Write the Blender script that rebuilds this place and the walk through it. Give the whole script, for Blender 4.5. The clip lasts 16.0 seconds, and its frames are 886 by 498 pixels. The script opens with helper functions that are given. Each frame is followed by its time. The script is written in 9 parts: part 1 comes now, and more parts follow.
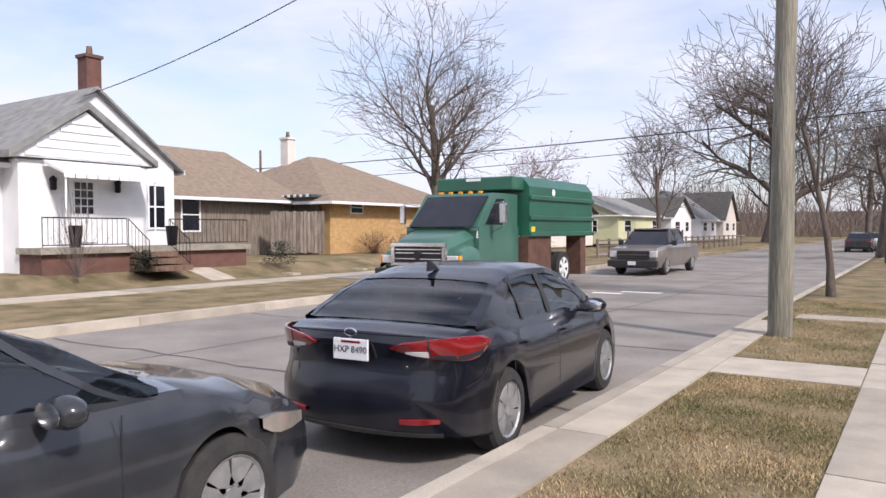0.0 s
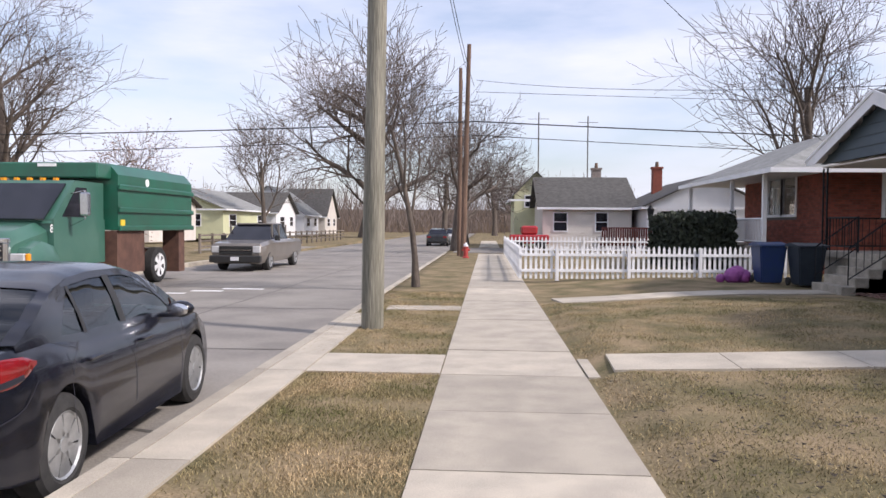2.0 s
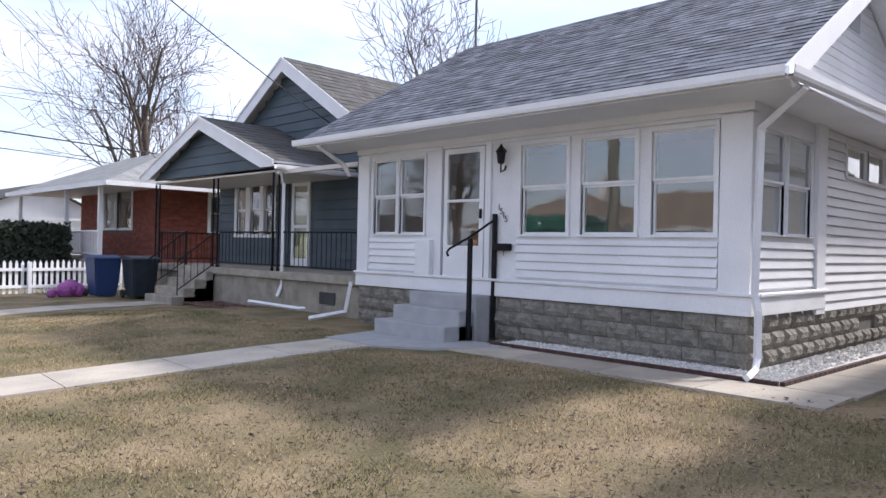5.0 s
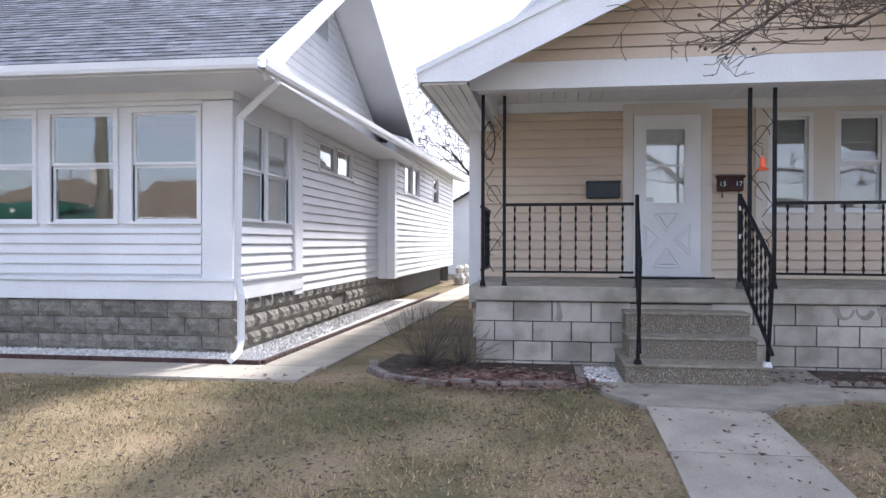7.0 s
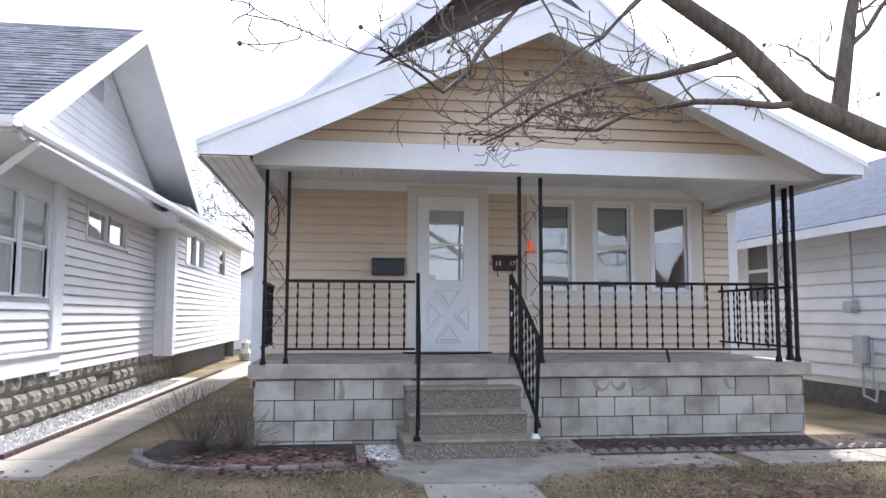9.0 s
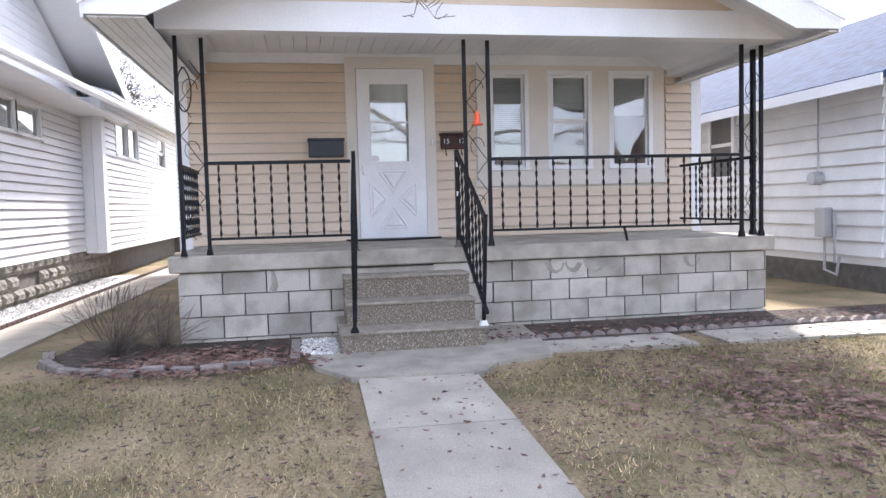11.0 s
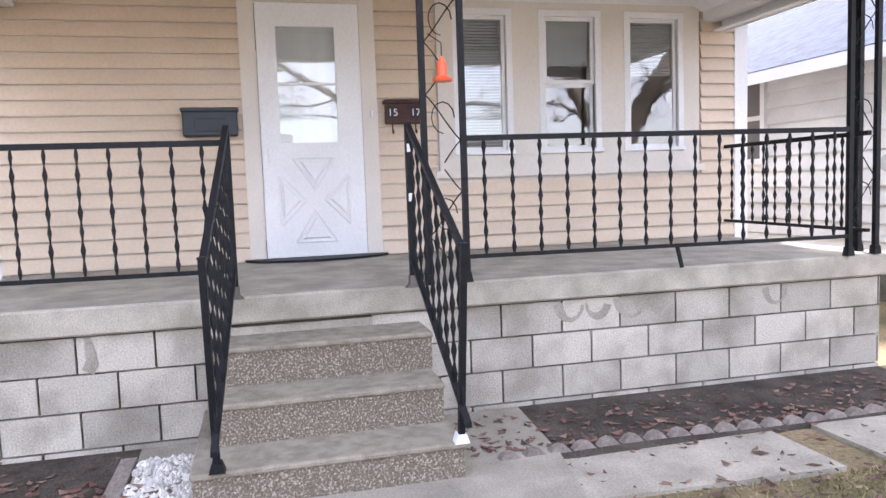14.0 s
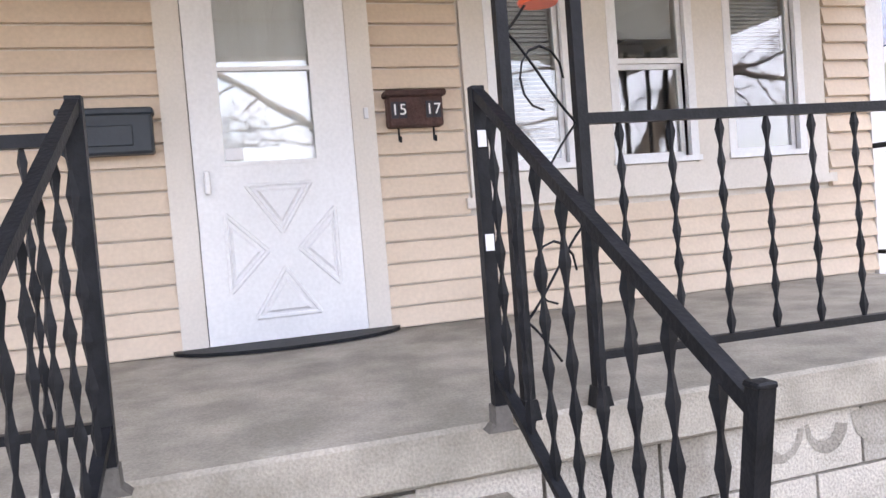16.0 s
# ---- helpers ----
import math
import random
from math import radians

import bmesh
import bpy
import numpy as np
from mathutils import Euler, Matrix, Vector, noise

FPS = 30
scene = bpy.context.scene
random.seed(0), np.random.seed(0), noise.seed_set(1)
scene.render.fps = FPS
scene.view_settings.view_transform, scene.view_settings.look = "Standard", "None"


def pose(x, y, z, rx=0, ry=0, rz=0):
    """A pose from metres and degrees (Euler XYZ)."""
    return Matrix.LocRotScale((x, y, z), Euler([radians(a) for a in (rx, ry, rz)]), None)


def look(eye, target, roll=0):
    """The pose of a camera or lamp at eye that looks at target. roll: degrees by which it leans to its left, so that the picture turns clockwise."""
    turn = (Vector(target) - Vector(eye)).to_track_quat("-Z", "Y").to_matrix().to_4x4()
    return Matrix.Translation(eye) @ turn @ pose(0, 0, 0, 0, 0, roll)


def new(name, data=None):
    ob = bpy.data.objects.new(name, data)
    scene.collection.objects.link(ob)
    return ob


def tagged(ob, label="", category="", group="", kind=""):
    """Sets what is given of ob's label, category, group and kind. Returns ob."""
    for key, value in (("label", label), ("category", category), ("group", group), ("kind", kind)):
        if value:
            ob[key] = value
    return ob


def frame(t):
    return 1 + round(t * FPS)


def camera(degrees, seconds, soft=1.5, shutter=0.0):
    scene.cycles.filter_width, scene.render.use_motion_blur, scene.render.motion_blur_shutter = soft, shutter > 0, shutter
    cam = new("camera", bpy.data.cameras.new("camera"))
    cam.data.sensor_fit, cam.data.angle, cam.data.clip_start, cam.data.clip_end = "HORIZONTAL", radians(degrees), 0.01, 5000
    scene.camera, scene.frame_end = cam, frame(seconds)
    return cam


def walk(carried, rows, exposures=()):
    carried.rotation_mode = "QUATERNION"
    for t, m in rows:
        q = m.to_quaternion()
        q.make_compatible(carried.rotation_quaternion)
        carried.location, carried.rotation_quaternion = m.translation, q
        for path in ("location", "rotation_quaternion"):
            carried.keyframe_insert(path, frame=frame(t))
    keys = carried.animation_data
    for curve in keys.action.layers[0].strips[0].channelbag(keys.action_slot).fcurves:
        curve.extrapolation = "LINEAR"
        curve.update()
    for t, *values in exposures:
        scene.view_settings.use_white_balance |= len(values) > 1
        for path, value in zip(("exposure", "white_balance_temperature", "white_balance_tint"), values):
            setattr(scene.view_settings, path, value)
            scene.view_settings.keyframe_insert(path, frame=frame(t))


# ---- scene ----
cam = camera(62.1, 16.0)
PATH = [
    (0, (0.894, 0.95, 1.571), (-0.206, 2.62, 1.52), -0.2),
    (0.5, (0.795, 1.093, 1.568), (-0.087, 2.887, 1.506), -0.1),
    (1, (0.739, 1.188, 1.581), (0.097, 3.081, 1.512), -0.0),
    (1.5, (0.772, 1.317, 1.579), (0.381, 3.277, 1.51), 0.2),
    (2, (0.844, 1.518, 1.579), (0.724, 3.513, 1.515), 0.4),
    (2.5, (0.81, 1.687, 1.575), (0.983, 3.678, 1.521), 0.7),
    (3, (0.723, 1.773, 1.56), (1.196, 3.716, 1.527), 0.9),
    (3.2, (0.71, 1.779, 1.556), (1.3, 3.69, 1.528), 0.9),
    (5.3, (1.022, 1.442, 1.584), (2.546, 2.738, 1.577), 1.3),
    (5.5, (1.029, 1.423, 1.578), (2.627, 2.625, 1.567), 1.3),
    (6, (1.05, 1.382, 1.573), (2.822, 2.308, 1.553), 0.9),
    (6.5, (1.143, 1.324, 1.566), (3.049, 1.93, 1.537), 0.5),
    (7, (1.182, 1.33, 1.556), (3.162, 1.611, 1.539), 0.1),
    (7.5, (1.189, 1.335, 1.567), (3.189, 1.343, 1.595), -0.1),
    (8, (1.184, 1.303, 1.604), (3.172, 1.128, 1.74), 0.2),
    (8.2, (1.176, 1.287, 1.62), (3.154, 1.06, 1.806), 0.3),
    (10.3, (1.395, 1.066, 1.544), (3.355, 0.675, 1.61), -0.4),
    (10.5, (1.504, 1.034, 1.535), (3.467, 0.649, 1.535), -0.8),
    (11, (1.828, 0.892, 1.512), (3.791, 0.529, 1.394), -1.5),
    (11.5, (2.208, 0.63, 1.55), (4.174, 0.293, 1.402), -2.3),
    (12, (2.663, 0.521, 1.576), (4.629, 0.188, 1.42), -2.4),
    (12.5, (3.121, 0.415, 1.563), (5.085, 0.07, 1.411), -2.4),
    (13, (3.67, 0.389, 1.578), (5.626, 0.003, 1.428), -2.0),
    (13.5, (4.194, 0.401, 1.61), (6.141, -0.033, 1.465), -2.0),
    (14, (4.68, 0.29, 1.69), (6.61, -0.19, 1.515), -2.0),
    (14.5, (5.25, 0.27, 1.68), (7.165, -0.27, 1.483), -2.2),
    (15, (5.81, 0.14, 1.675), (7.71, -0.447, 1.45), -2.9),
    (15.5, (6.39, 0.14, 1.711), (8.293, -0.446, 1.519), -3.35),
    (16, (6.927, 0.14, 1.697), (8.84, -0.436, 1.614), -4.5),
]
EXPOSURES = [(0, 0.48, 6500, 18), (3.2, 0.58, 6450, 18), (5.4, 1.0, 6150, 16), (7, 1.42, 6100, 15), (8.2, 1.55, 6100, 14), (10.4, 1.70, 6150, 15), (11.1, 2.1, 6250, 16), (12, 2.25, 6300, 16), (14, 2.55, 6600, 18), (16, 2.72, 6800, 18)]
walk(cam, [(t, look(eye, target, roll)) for t, eye, target, roll in PATH], EXPOSURES)

# ---- light ----
SUN_FROM = Vector((0.80, -0.30, 0.72)).normalized()
world = bpy.data.worlds.new("sky")
scene.world = world
world.use_nodes = True
wn, wl = world.node_tree.nodes, world.node_tree.links
sky = wn.new("ShaderNodeTexSky")
sky.sky_type = "NISHITA"
sky.sun_disc = False
sky.sun_elevation = math.asin(SUN_FROM.z)
sky.sun_rotation = math.atan2(SUN_FROM.x, SUN_FROM.y)
sky.dust_density = 2.0
coord = wn.new("ShaderNodeTexCoord")
stretch = wn.new("ShaderNodeMapping")
stretch.inputs["Scale"].default_value = (1.0, 1.6, 4.5)
cloud = wn.new("ShaderNodeTexNoise")
cloud.inputs["Scale"].default_value = 1.7
cloud.inputs["Detail"].default_value = 7
cloud.inputs["Roughness"].default_value = 0.55
ramp = wn.new("ShaderNodeValToRGB")
ramp.color_ramp.elements[0].position, ramp.color_ramp.elements[0].color = 0.36, (0.22, 0.22, 0.22, 1)
ramp.color_ramp.elements[1].position, ramp.color_ramp.elements[1].color = 0.62, (0.95, 0.95, 0.95, 1)
blend = wn.new("ShaderNodeMix")
blend.data_type = "RGBA"
blend.inputs["B"].default_value = (4.7, 5.0, 5.75, 1)
wl.new(coord.outputs["Generated"], stretch.inputs["Vector"])
wl.new(stretch.outputs["Vector"], cloud.inputs["Vector"])
wl.new(cloud.outputs["Fac"], ramp.inputs["Fac"])
wl.new(ramp.outputs["Color"], blend.inputs["Factor"])
wl.new(sky.outputs["Color"], blend.inputs["A"])
wl.new(blend.outputs["Result"], wn["Background"].inputs["Color"])
wn["Background"].inputs["Strength"].default_value = 0.14
sun_data = bpy.data.lights.new("sun", "SUN")
sun_data.energy, sun_data.angle, sun_data.color = 3.1, radians(5), (1.0, 0.95, 0.87)
sun = new("sun", sun_data)
sun.rotation_euler = SUN_FROM.to_track_quat("Z", "Y").to_euler()


# ---- materials ----
def srgb(h):
    return tuple((((int(h[i:i + 2], 16) / 255) + 0.055) / 1.055) ** 2.4 for i in (0, 2, 4)) + (1,)


def material(name, a, b=None, rough=0.7, metal=0.0, scale=6.0, fine=60.0, bump=0.15, vary=0.0, coat=0.0, spread=(0.35, 0.65), stretch_z=1.0, island=False, spec=0.5, dirt=None):
    """Two tones mixed by a coarse noise, a fine grain, a relief, and a shade that varies from object to object (vary)."""
    m = bpy.data.materials.new(name)
    m.use_nodes = True
    n, l = m.node_tree.nodes, m.node_tree.links
    bs = n["Principled BSDF"]
    a = srgb(a) if isinstance(a, str) else (*a, 1)
    b = a if b is None else (srgb(b) if isinstance(b, str) else (*b, 1))
    tc = n.new("ShaderNodeTexCoord")
    geo = n.new("ShaderNodeNewGeometry")
    mp = n.new("ShaderNodeMapping")
    mp.inputs["Scale"].default_value = (1, 1, stretch_z)
    l.new(geo.outputs["Position"], mp.inputs["Vector"])
    big = n.new("ShaderNodeTexNoise")
    big.inputs["Scale"].default_value, big.inputs["Detail"].default_value = scale, 5
    l.new(mp.outputs["Vector"], big.inputs["Vector"])
    rp = n.new("ShaderNodeValToRGB")
    rp.color_ramp.elements[0].position, rp.color_ramp.elements[1].position = spread
    rp.color_ramp.elements[0].color, rp.color_ramp.elements[1].color = a, b
    l.new(big.outputs["Fac"], rp.inputs["Fac"])
    small = n.new("ShaderNodeTexNoise")
    small.inputs["Scale"].default_value, small.inputs["Detail"].default_value = fine, 3
    l.new(mp.outputs["Vector"], small.inputs["Vector"])
    mr = n.new("ShaderNodeMapRange")
    mr.inputs["From Min"].default_value, mr.inputs["From Max"].default_value = 0.3, 0.7
    g = min(0.3, 0.5 * bump + 0.03)
    mr.inputs["To Min"].default_value, mr.inputs["To Max"].default_value = 1 - g, 1 + g
    l.new(small.outputs["Fac"], mr.inputs["Value"])
    mul = n.new("ShaderNodeVectorMath")
    mul.operation = "SCALE"
    l.new(rp.outputs["Color"], mul.inputs[0])
    l.new(mr.outputs["Result"], mul.inputs["Scale"])
    out = mul.outputs["Vector"]
    if vary:
        src = geo.outputs["Random Per Island"] if island else n.new("ShaderNodeObjectInfo").outputs["Random"]
        vr = n.new("ShaderNodeMapRange")
        vr.inputs["To Min"].default_value, vr.inputs["To Max"].default_value = 1 - vary, 1 + vary
        l.new(src, vr.inputs["Value"])
        m2 = n.new("ShaderNodeVectorMath")
        m2.operation = "SCALE"
        l.new(out, m2.inputs[0])
        l.new(vr.outputs["Result"], m2.inputs["Scale"])
        out = m2.outputs["Vector"]
    l.new(out, bs.inputs["Base Color"])
    bs.inputs["Roughness"].default_value = rough
    bs.inputs["Metallic"].default_value = metal
    bs.inputs["Coat Weight"].default_value = coat
    bs.inputs["Coat Roughness"].default_value = 0.05
    bs.inputs["Specular IOR Level"].default_value = spec
    if bump:
        bp = n.new("ShaderNodeBump")
        bp.inputs["Strength"].default_value, bp.inputs["Distance"].default_value = min(1, bump * 2), 0.01
        l.new(small.outputs["Fac"], bp.inputs["Height"])
        l.new(bp.outputs["Normal"], bs.inputs["Normal"])
    return m


def glass(name, tint=(0.75, 0.8, 0.8), gloss=0.02, base=0.1):
    m = bpy.data.materials.new(name)
    m.use_nodes = True
    n, l = m.node_tree.nodes, m.node_tree.links
    n.remove(n["Principled BSDF"])
    tr, gl, mx, fr = n.new("ShaderNodeBsdfTransparent"), n.new("ShaderNodeBsdfGlossy"), n.new("ShaderNodeMixShader"), n.new("ShaderNodeLayerWeight")
    ad = n.new("ShaderNodeMath")
    ad.operation = "ADD"
    ad.inputs[1].default_value = base
    ad.use_clamp = True
    fr.inputs["Blend"].default_value = 0.5
    steep = n.new("ShaderNodeMath")
    steep.operation = "POWER"
    steep.inputs[1].default_value = 4.5
    tr.inputs["Color"].default_value = (*tint, 1)
    gl.inputs["Roughness"].default_value = gloss
    wob = n.new("ShaderNodeTexNoise")
    wob.inputs["Scale"].default_value = 1.5
    bp = n.new("ShaderNodeBump")
    bp.inputs["Strength"].default_value, bp.inputs["Distance"].default_value = 0.15, 0.01
    l.new(wob.outputs["Fac"], bp.inputs["Height"])
    l.new(bp.outputs["Normal"], gl.inputs["Normal"])
    l.new(fr.outputs["Facing"], steep.inputs[0])
    l.new(steep.outputs["Value"], ad.inputs[0])
    l.new(ad.outputs["Value"], mx.inputs["Fac"])
    l.new(tr.outputs["BSDF"], mx.inputs[1])
    l.new(gl.outputs["BSDF"], mx.inputs[2])
    l.new(mx.outputs["Shader"], n["Material Output"].inputs["Surface"])
    return m


M = dict(
    lawn=material("lawn", (0.26, 0.20, 0.125), (0.125, 0.11, 0.06), 0.95, scale=1.3, fine=45, bump=0.5, spec=0.1),
    blade=material("grass_blade", (0.42, 0.32, 0.19), (0.15, 0.145, 0.065), 0.9, scale=0.9, bump=0.1, vary=0.7, island=True, spec=0.1),
    soil=material("soil", (0.05, 0.042, 0.036), (0.09, 0.077, 0.066), 0.95, scale=5, fine=70, bump=0.5, spec=0.1),
    leaf=material("dead_leaf", (0.10, 0.05, 0.042), (0.19, 0.125, 0.10), 0.85, scale=3, bump=0.1, vary=0.5, island=True, spec=0.2),
    walk=material("concrete_walk", (0.44, 0.395, 0.325), (0.34, 0.305, 0.255), 0.9, scale=2.2, fine=120, bump=0.25, vary=0.16),
    path=material("concrete_path", (0.36, 0.325, 0.275), (0.27, 0.245, 0.205), 0.9, scale=2.8, fine=120, bump=0.3, vary=0.08),
    concrete=material("concrete", (0.34, 0.31, 0.26), (0.23, 0.21, 0.175), 0.9, scale=3.5, fine=90, bump=0.3, vary=0.1),
    slab=material("porch_slab", (0.42, 0.385, 0.33), (0.27, 0.25, 0.21), 0.85, scale=4.2, fine=110, bump=0.25),
    pebble=material("pebbled_concrete", (0.15, 0.125, 0.095), (0.40, 0.36, 0.30), 0.9, scale=95, fine=130, bump=0.9, spread=(0.50, 0.66)),
    tread=material("step_tread", (0.30, 0.265, 0.215), (0.20, 0.175, 0.14), 0.9, scale=14, fine=150, bump=0.35),
    step_grey=material("painted_step", (0.36, 0.37, 0.385), (0.31, 0.32, 0.33), 0.75, scale=4, fine=90, bump=0.12),
    road=material("road_concrete", (0.26, 0.24, 0.215), (0.185, 0.17, 0.155), 0.9, scale=0.7, fine=60, bump=0.3),
    tar=material("tar_patch", (0.085, 0.08, 0.075), (0.12, 0.11, 0.10), 0.85, scale=3, bump=0.2),
    block=material("cinder_block", (0.44, 0.41, 0.36), (0.29, 0.265, 0.225), 0.95, spread=(0.44, 0.66), scale=3.4, fine=100, bump=0.35, vary=0.2),
    damp=material("damp_block", (0.26, 0.24, 0.205), (0.34, 0.315, 0.27), 0.95, scale=9, fine=100, bump=0.35),
    rockblock=material("rock_face_block", (0.24, 0.225, 0.195), (0.155, 0.145, 0.125), 0.95, scale=9, fine=60, bump=0.6, vary=0.14),
    mortar=material("mortar", (0.09, 0.085, 0.075), (0.13, 0.12, 0.11), 0.95, scale=8, bump=0.2),
    white=material("white_paint", (0.76, 0.77, 0.79), (0.70, 0.71, 0.73), 0.55, scale=2, fine=50, bump=0.03),
    vinyl=material("white_vinyl", (0.74, 0.75, 0.77), (0.68, 0.69, 0.71), 0.5, scale=1.5, fine=40, bump=0.03, vary=0.03),
    old_white=material("old_white_boards", (0.72, 0.73, 0.74), (0.62, 0.63, 0.64), 0.7, scale=2, fine=40, bump=0.05, vary=0.08),
    cream=material("cream_vinyl", (0.62, 0.51, 0.40), (0.56, 0.455, 0.35), 0.5, scale=1.2, fine=45, bump=0.04, vary=0.04),
    cream_light=material("cream_trim", (0.66, 0.62, 0.57), (0.60, 0.56, 0.51), 0.5, scale=1.4, bump=0.03),
    bluegrey=material("blue_grey_siding", (0.060, 0.085, 0.105), (0.045, 0.066, 0.084), 0.6, scale=1.3, fine=40, bump=0.05, vary=0.06),
    shingle=material("grey_shingle", (0.155, 0.165, 0.19), (0.085, 0.092, 0.11), 0.9, scale=5, fine=90, bump=0.3, vary=0.35, island=False),
    shingle_mass=material("grey_shingles", (0.155, 0.165, 0.19), (0.085, 0.092, 0.11), 0.9, scale=5, fine=90, bump=0.3, vary=0.35, island=True),
    shingle_dark=material("dark_shingles", (0.085, 0.082, 0.078), (0.055, 0.053, 0.05), 0.9, scale=4, fine=80, bump=0.3, vary=0.2, island=True),
    shingle_brown=material("brown_shingles", (0.15, 0.12, 0.11), (0.10, 0.08, 0.075), 0.9, scale=5, fine=60, bump=0.3),
    shingle_tan=material("tan_shingles", (0.25, 0.19, 0.14), (0.18, 0.14, 0.105), 0.9, scale=4, fine=60, bump=0.3, vary=0.15, island=True),
    shingle_pale=material("pale_grey_shingles", (0.25, 0.255, 0.25), (0.17, 0.175, 0.17), 0.9, scale=3, fine=60, bump=0.3, vary=0.12, island=True),
    shingle_blue=material("blue_shingles", (0.035, 0.06, 0.115), (0.02, 0.032, 0.06), 0.9, scale=6, bump=0.3, spec=0.1, vary=0.25, island=True),
    iron=material("black_iron", (0.006, 0.007, 0.009), (0.011, 0.012, 0.015), 0.5, scale=20, fine=90, bump=0.08, spec=0.2),
    # Unlit rooms and the vent hollow get their shade from these dark tones.
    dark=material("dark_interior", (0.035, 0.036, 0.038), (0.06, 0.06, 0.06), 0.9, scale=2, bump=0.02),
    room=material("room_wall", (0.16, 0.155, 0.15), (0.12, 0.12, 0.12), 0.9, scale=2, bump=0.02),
    curtain=material("white_curtain", (0.78, 0.77, 0.76), (0.6, 0.59, 0.58), 0.9, scale=4, bump=0.05, stretch_z=0.05),
    shade=material("pale_shade", (0.66, 0.67, 0.67), (0.58, 0.59, 0.59), 0.8, scale=2, bump=0.02),
    blind=material("grey_blind", (0.42, 0.43, 0.44), (0.36, 0.37, 0.38), 0.6, bump=0.02),
    brick=material("red_brick", (0.25, 0.07, 0.045), (0.18, 0.05, 0.035), 0.9, scale=7, fine=80, bump=0.4, vary=0.25),
    brick_mass=material("red_bricks", (0.25, 0.07, 0.045), (0.18, 0.05, 0.035), 0.9, scale=7, fine=80, bump=0.4, vary=0.25, island=True),
    brick_dull=material("dull_brick", (0.15, 0.075, 0.06), (0.11, 0.055, 0.045), 0.9, scale=3, fine=60, bump=0.3),
    yellow=material("buff_bricks", (0.50, 0.32, 0.145), (0.42, 0.26, 0.115), 0.9, scale=5, fine=60, bump=0.3, vary=0.1, island=True),
    # Real grey wood of fences; also the painted shade of two far walls.
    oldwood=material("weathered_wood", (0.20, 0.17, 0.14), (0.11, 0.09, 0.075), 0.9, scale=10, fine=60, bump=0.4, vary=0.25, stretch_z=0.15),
    pole=material("weathered_pole", (0.27, 0.255, 0.205), (0.145, 0.14, 0.11), 0.9, scale=9, fine=55, bump=0.7, stretch_z=0.07),
    redpole=material("brown_pole", (0.19, 0.12, 0.085), (0.11, 0.07, 0.05), 0.9, scale=7, fine=45, bump=0.4, stretch_z=0.1),
    redwood=material("red_stained_wood", (0.13, 0.035, 0.03), (0.09, 0.025, 0.02), 0.8, scale=6, bump=0.2, vary=0.15, stretch_z=0.2),
    bark=material("bark", (0.13, 0.105, 0.085), (0.075, 0.06, 0.05), 0.95, scale=6, fine=35, bump=0.7, stretch_z=0.25),
    twig=material("twigs", (0.105, 0.085, 0.075), (0.14, 0.115, 0.10), 0.95, scale=4, bump=0.1),
    blossom=material("dry_leaves", (0.33, 0.22, 0.17), (0.22, 0.14, 0.10), 0.9, scale=3, bump=0.1, vary=0.3, island=True),
    hedge=material("hedge_leaves", (0.013, 0.02, 0.014), (0.03, 0.04, 0.022), 0.8, scale=4, bump=0.1, vary=0.4, island=True),
    far_wood=material("far_twigs", (0.22, 0.175, 0.15), (0.15, 0.12, 0.105), 0.95, scale=0.5, bump=0.1, vary=0.3, island=True),
    stone=material("white_stones", (0.62, 0.61, 0.59), (0.42, 0.41, 0.39), 0.9, scale=12, fine=80, bump=0.2, vary=0.3, island=True),
    edging=material("brown_edging", (0.075, 0.038, 0.034), (0.05, 0.027, 0.024), 0.9, scale=14, bump=0.3, vary=0.15),
    edging_grey=material("grey_edging", (0.26, 0.22, 0.20), (0.17, 0.145, 0.13), 0.9, scale=10, bump=0.4, vary=0.15),
    car_black=material("black_car_paint", (0.004, 0.005, 0.010), (0.013, 0.014, 0.022), 0.22, scale=2.5, fine=40, bump=0.0, coat=0.5, stretch_z=0.35, spec=0.35),
    car_grey=material("dark_grey_car_paint", (0.022, 0.025, 0.031), (0.034, 0.037, 0.043), 0.22, metal=0.0, scale=3, bump=0.0, coat=0.7, spec=0.4),
    truck_green=material("green_truck_paint", (0.012, 0.115, 0.07), (0.018, 0.09, 0.058), 0.4, scale=1.5, fine=30, bump=0.03, coat=0.4),
    cab_green=material("cab_green_paint", (0.035, 0.115, 0.085), (0.05, 0.135, 0.10), 0.4, scale=1.5, bump=0.02, coat=0.5),
    pickup_tan=material("beige_car_paint", (0.23, 0.205, 0.18), (0.19, 0.17, 0.15), 0.35, metal=0.4, scale=2, bump=0.0, coat=0.7),
    chrome=material("chrome", (0.72, 0.73, 0.75), (0.6, 0.6, 0.62), 0.18, metal=1.0, scale=8, bump=0.0),
    alloy=material("silver_wheel", (0.48, 0.49, 0.5), (0.36, 0.37, 0.38), 0.4, metal=0.7, scale=10, bump=0.0),
    tyre=material("tyre_rubber", (0.022, 0.022, 0.023), (0.035, 0.034, 0.033), 0.85, scale=12, bump=0.1),
    plastic=material("black_plastic", (0.02, 0.02, 0.021), (0.028, 0.028, 0.028), 0.5, bump=0.03),
    lamp_red=material("red_lens", (0.24, 0.008, 0.012), (0.17, 0.006, 0.01), 0.12, bump=0.0, coat=1.0),
    lamp_clear=material("clear_lens", (0.62, 0.62, 0.62), (0.45, 0.45, 0.46), 0.12, bump=0.0, coat=1.0),
    lens_dull=material("dull_lens", (0.33, 0.29, 0.25), (0.22, 0.2, 0.18), 0.2, bump=0.0, coat=1.0),
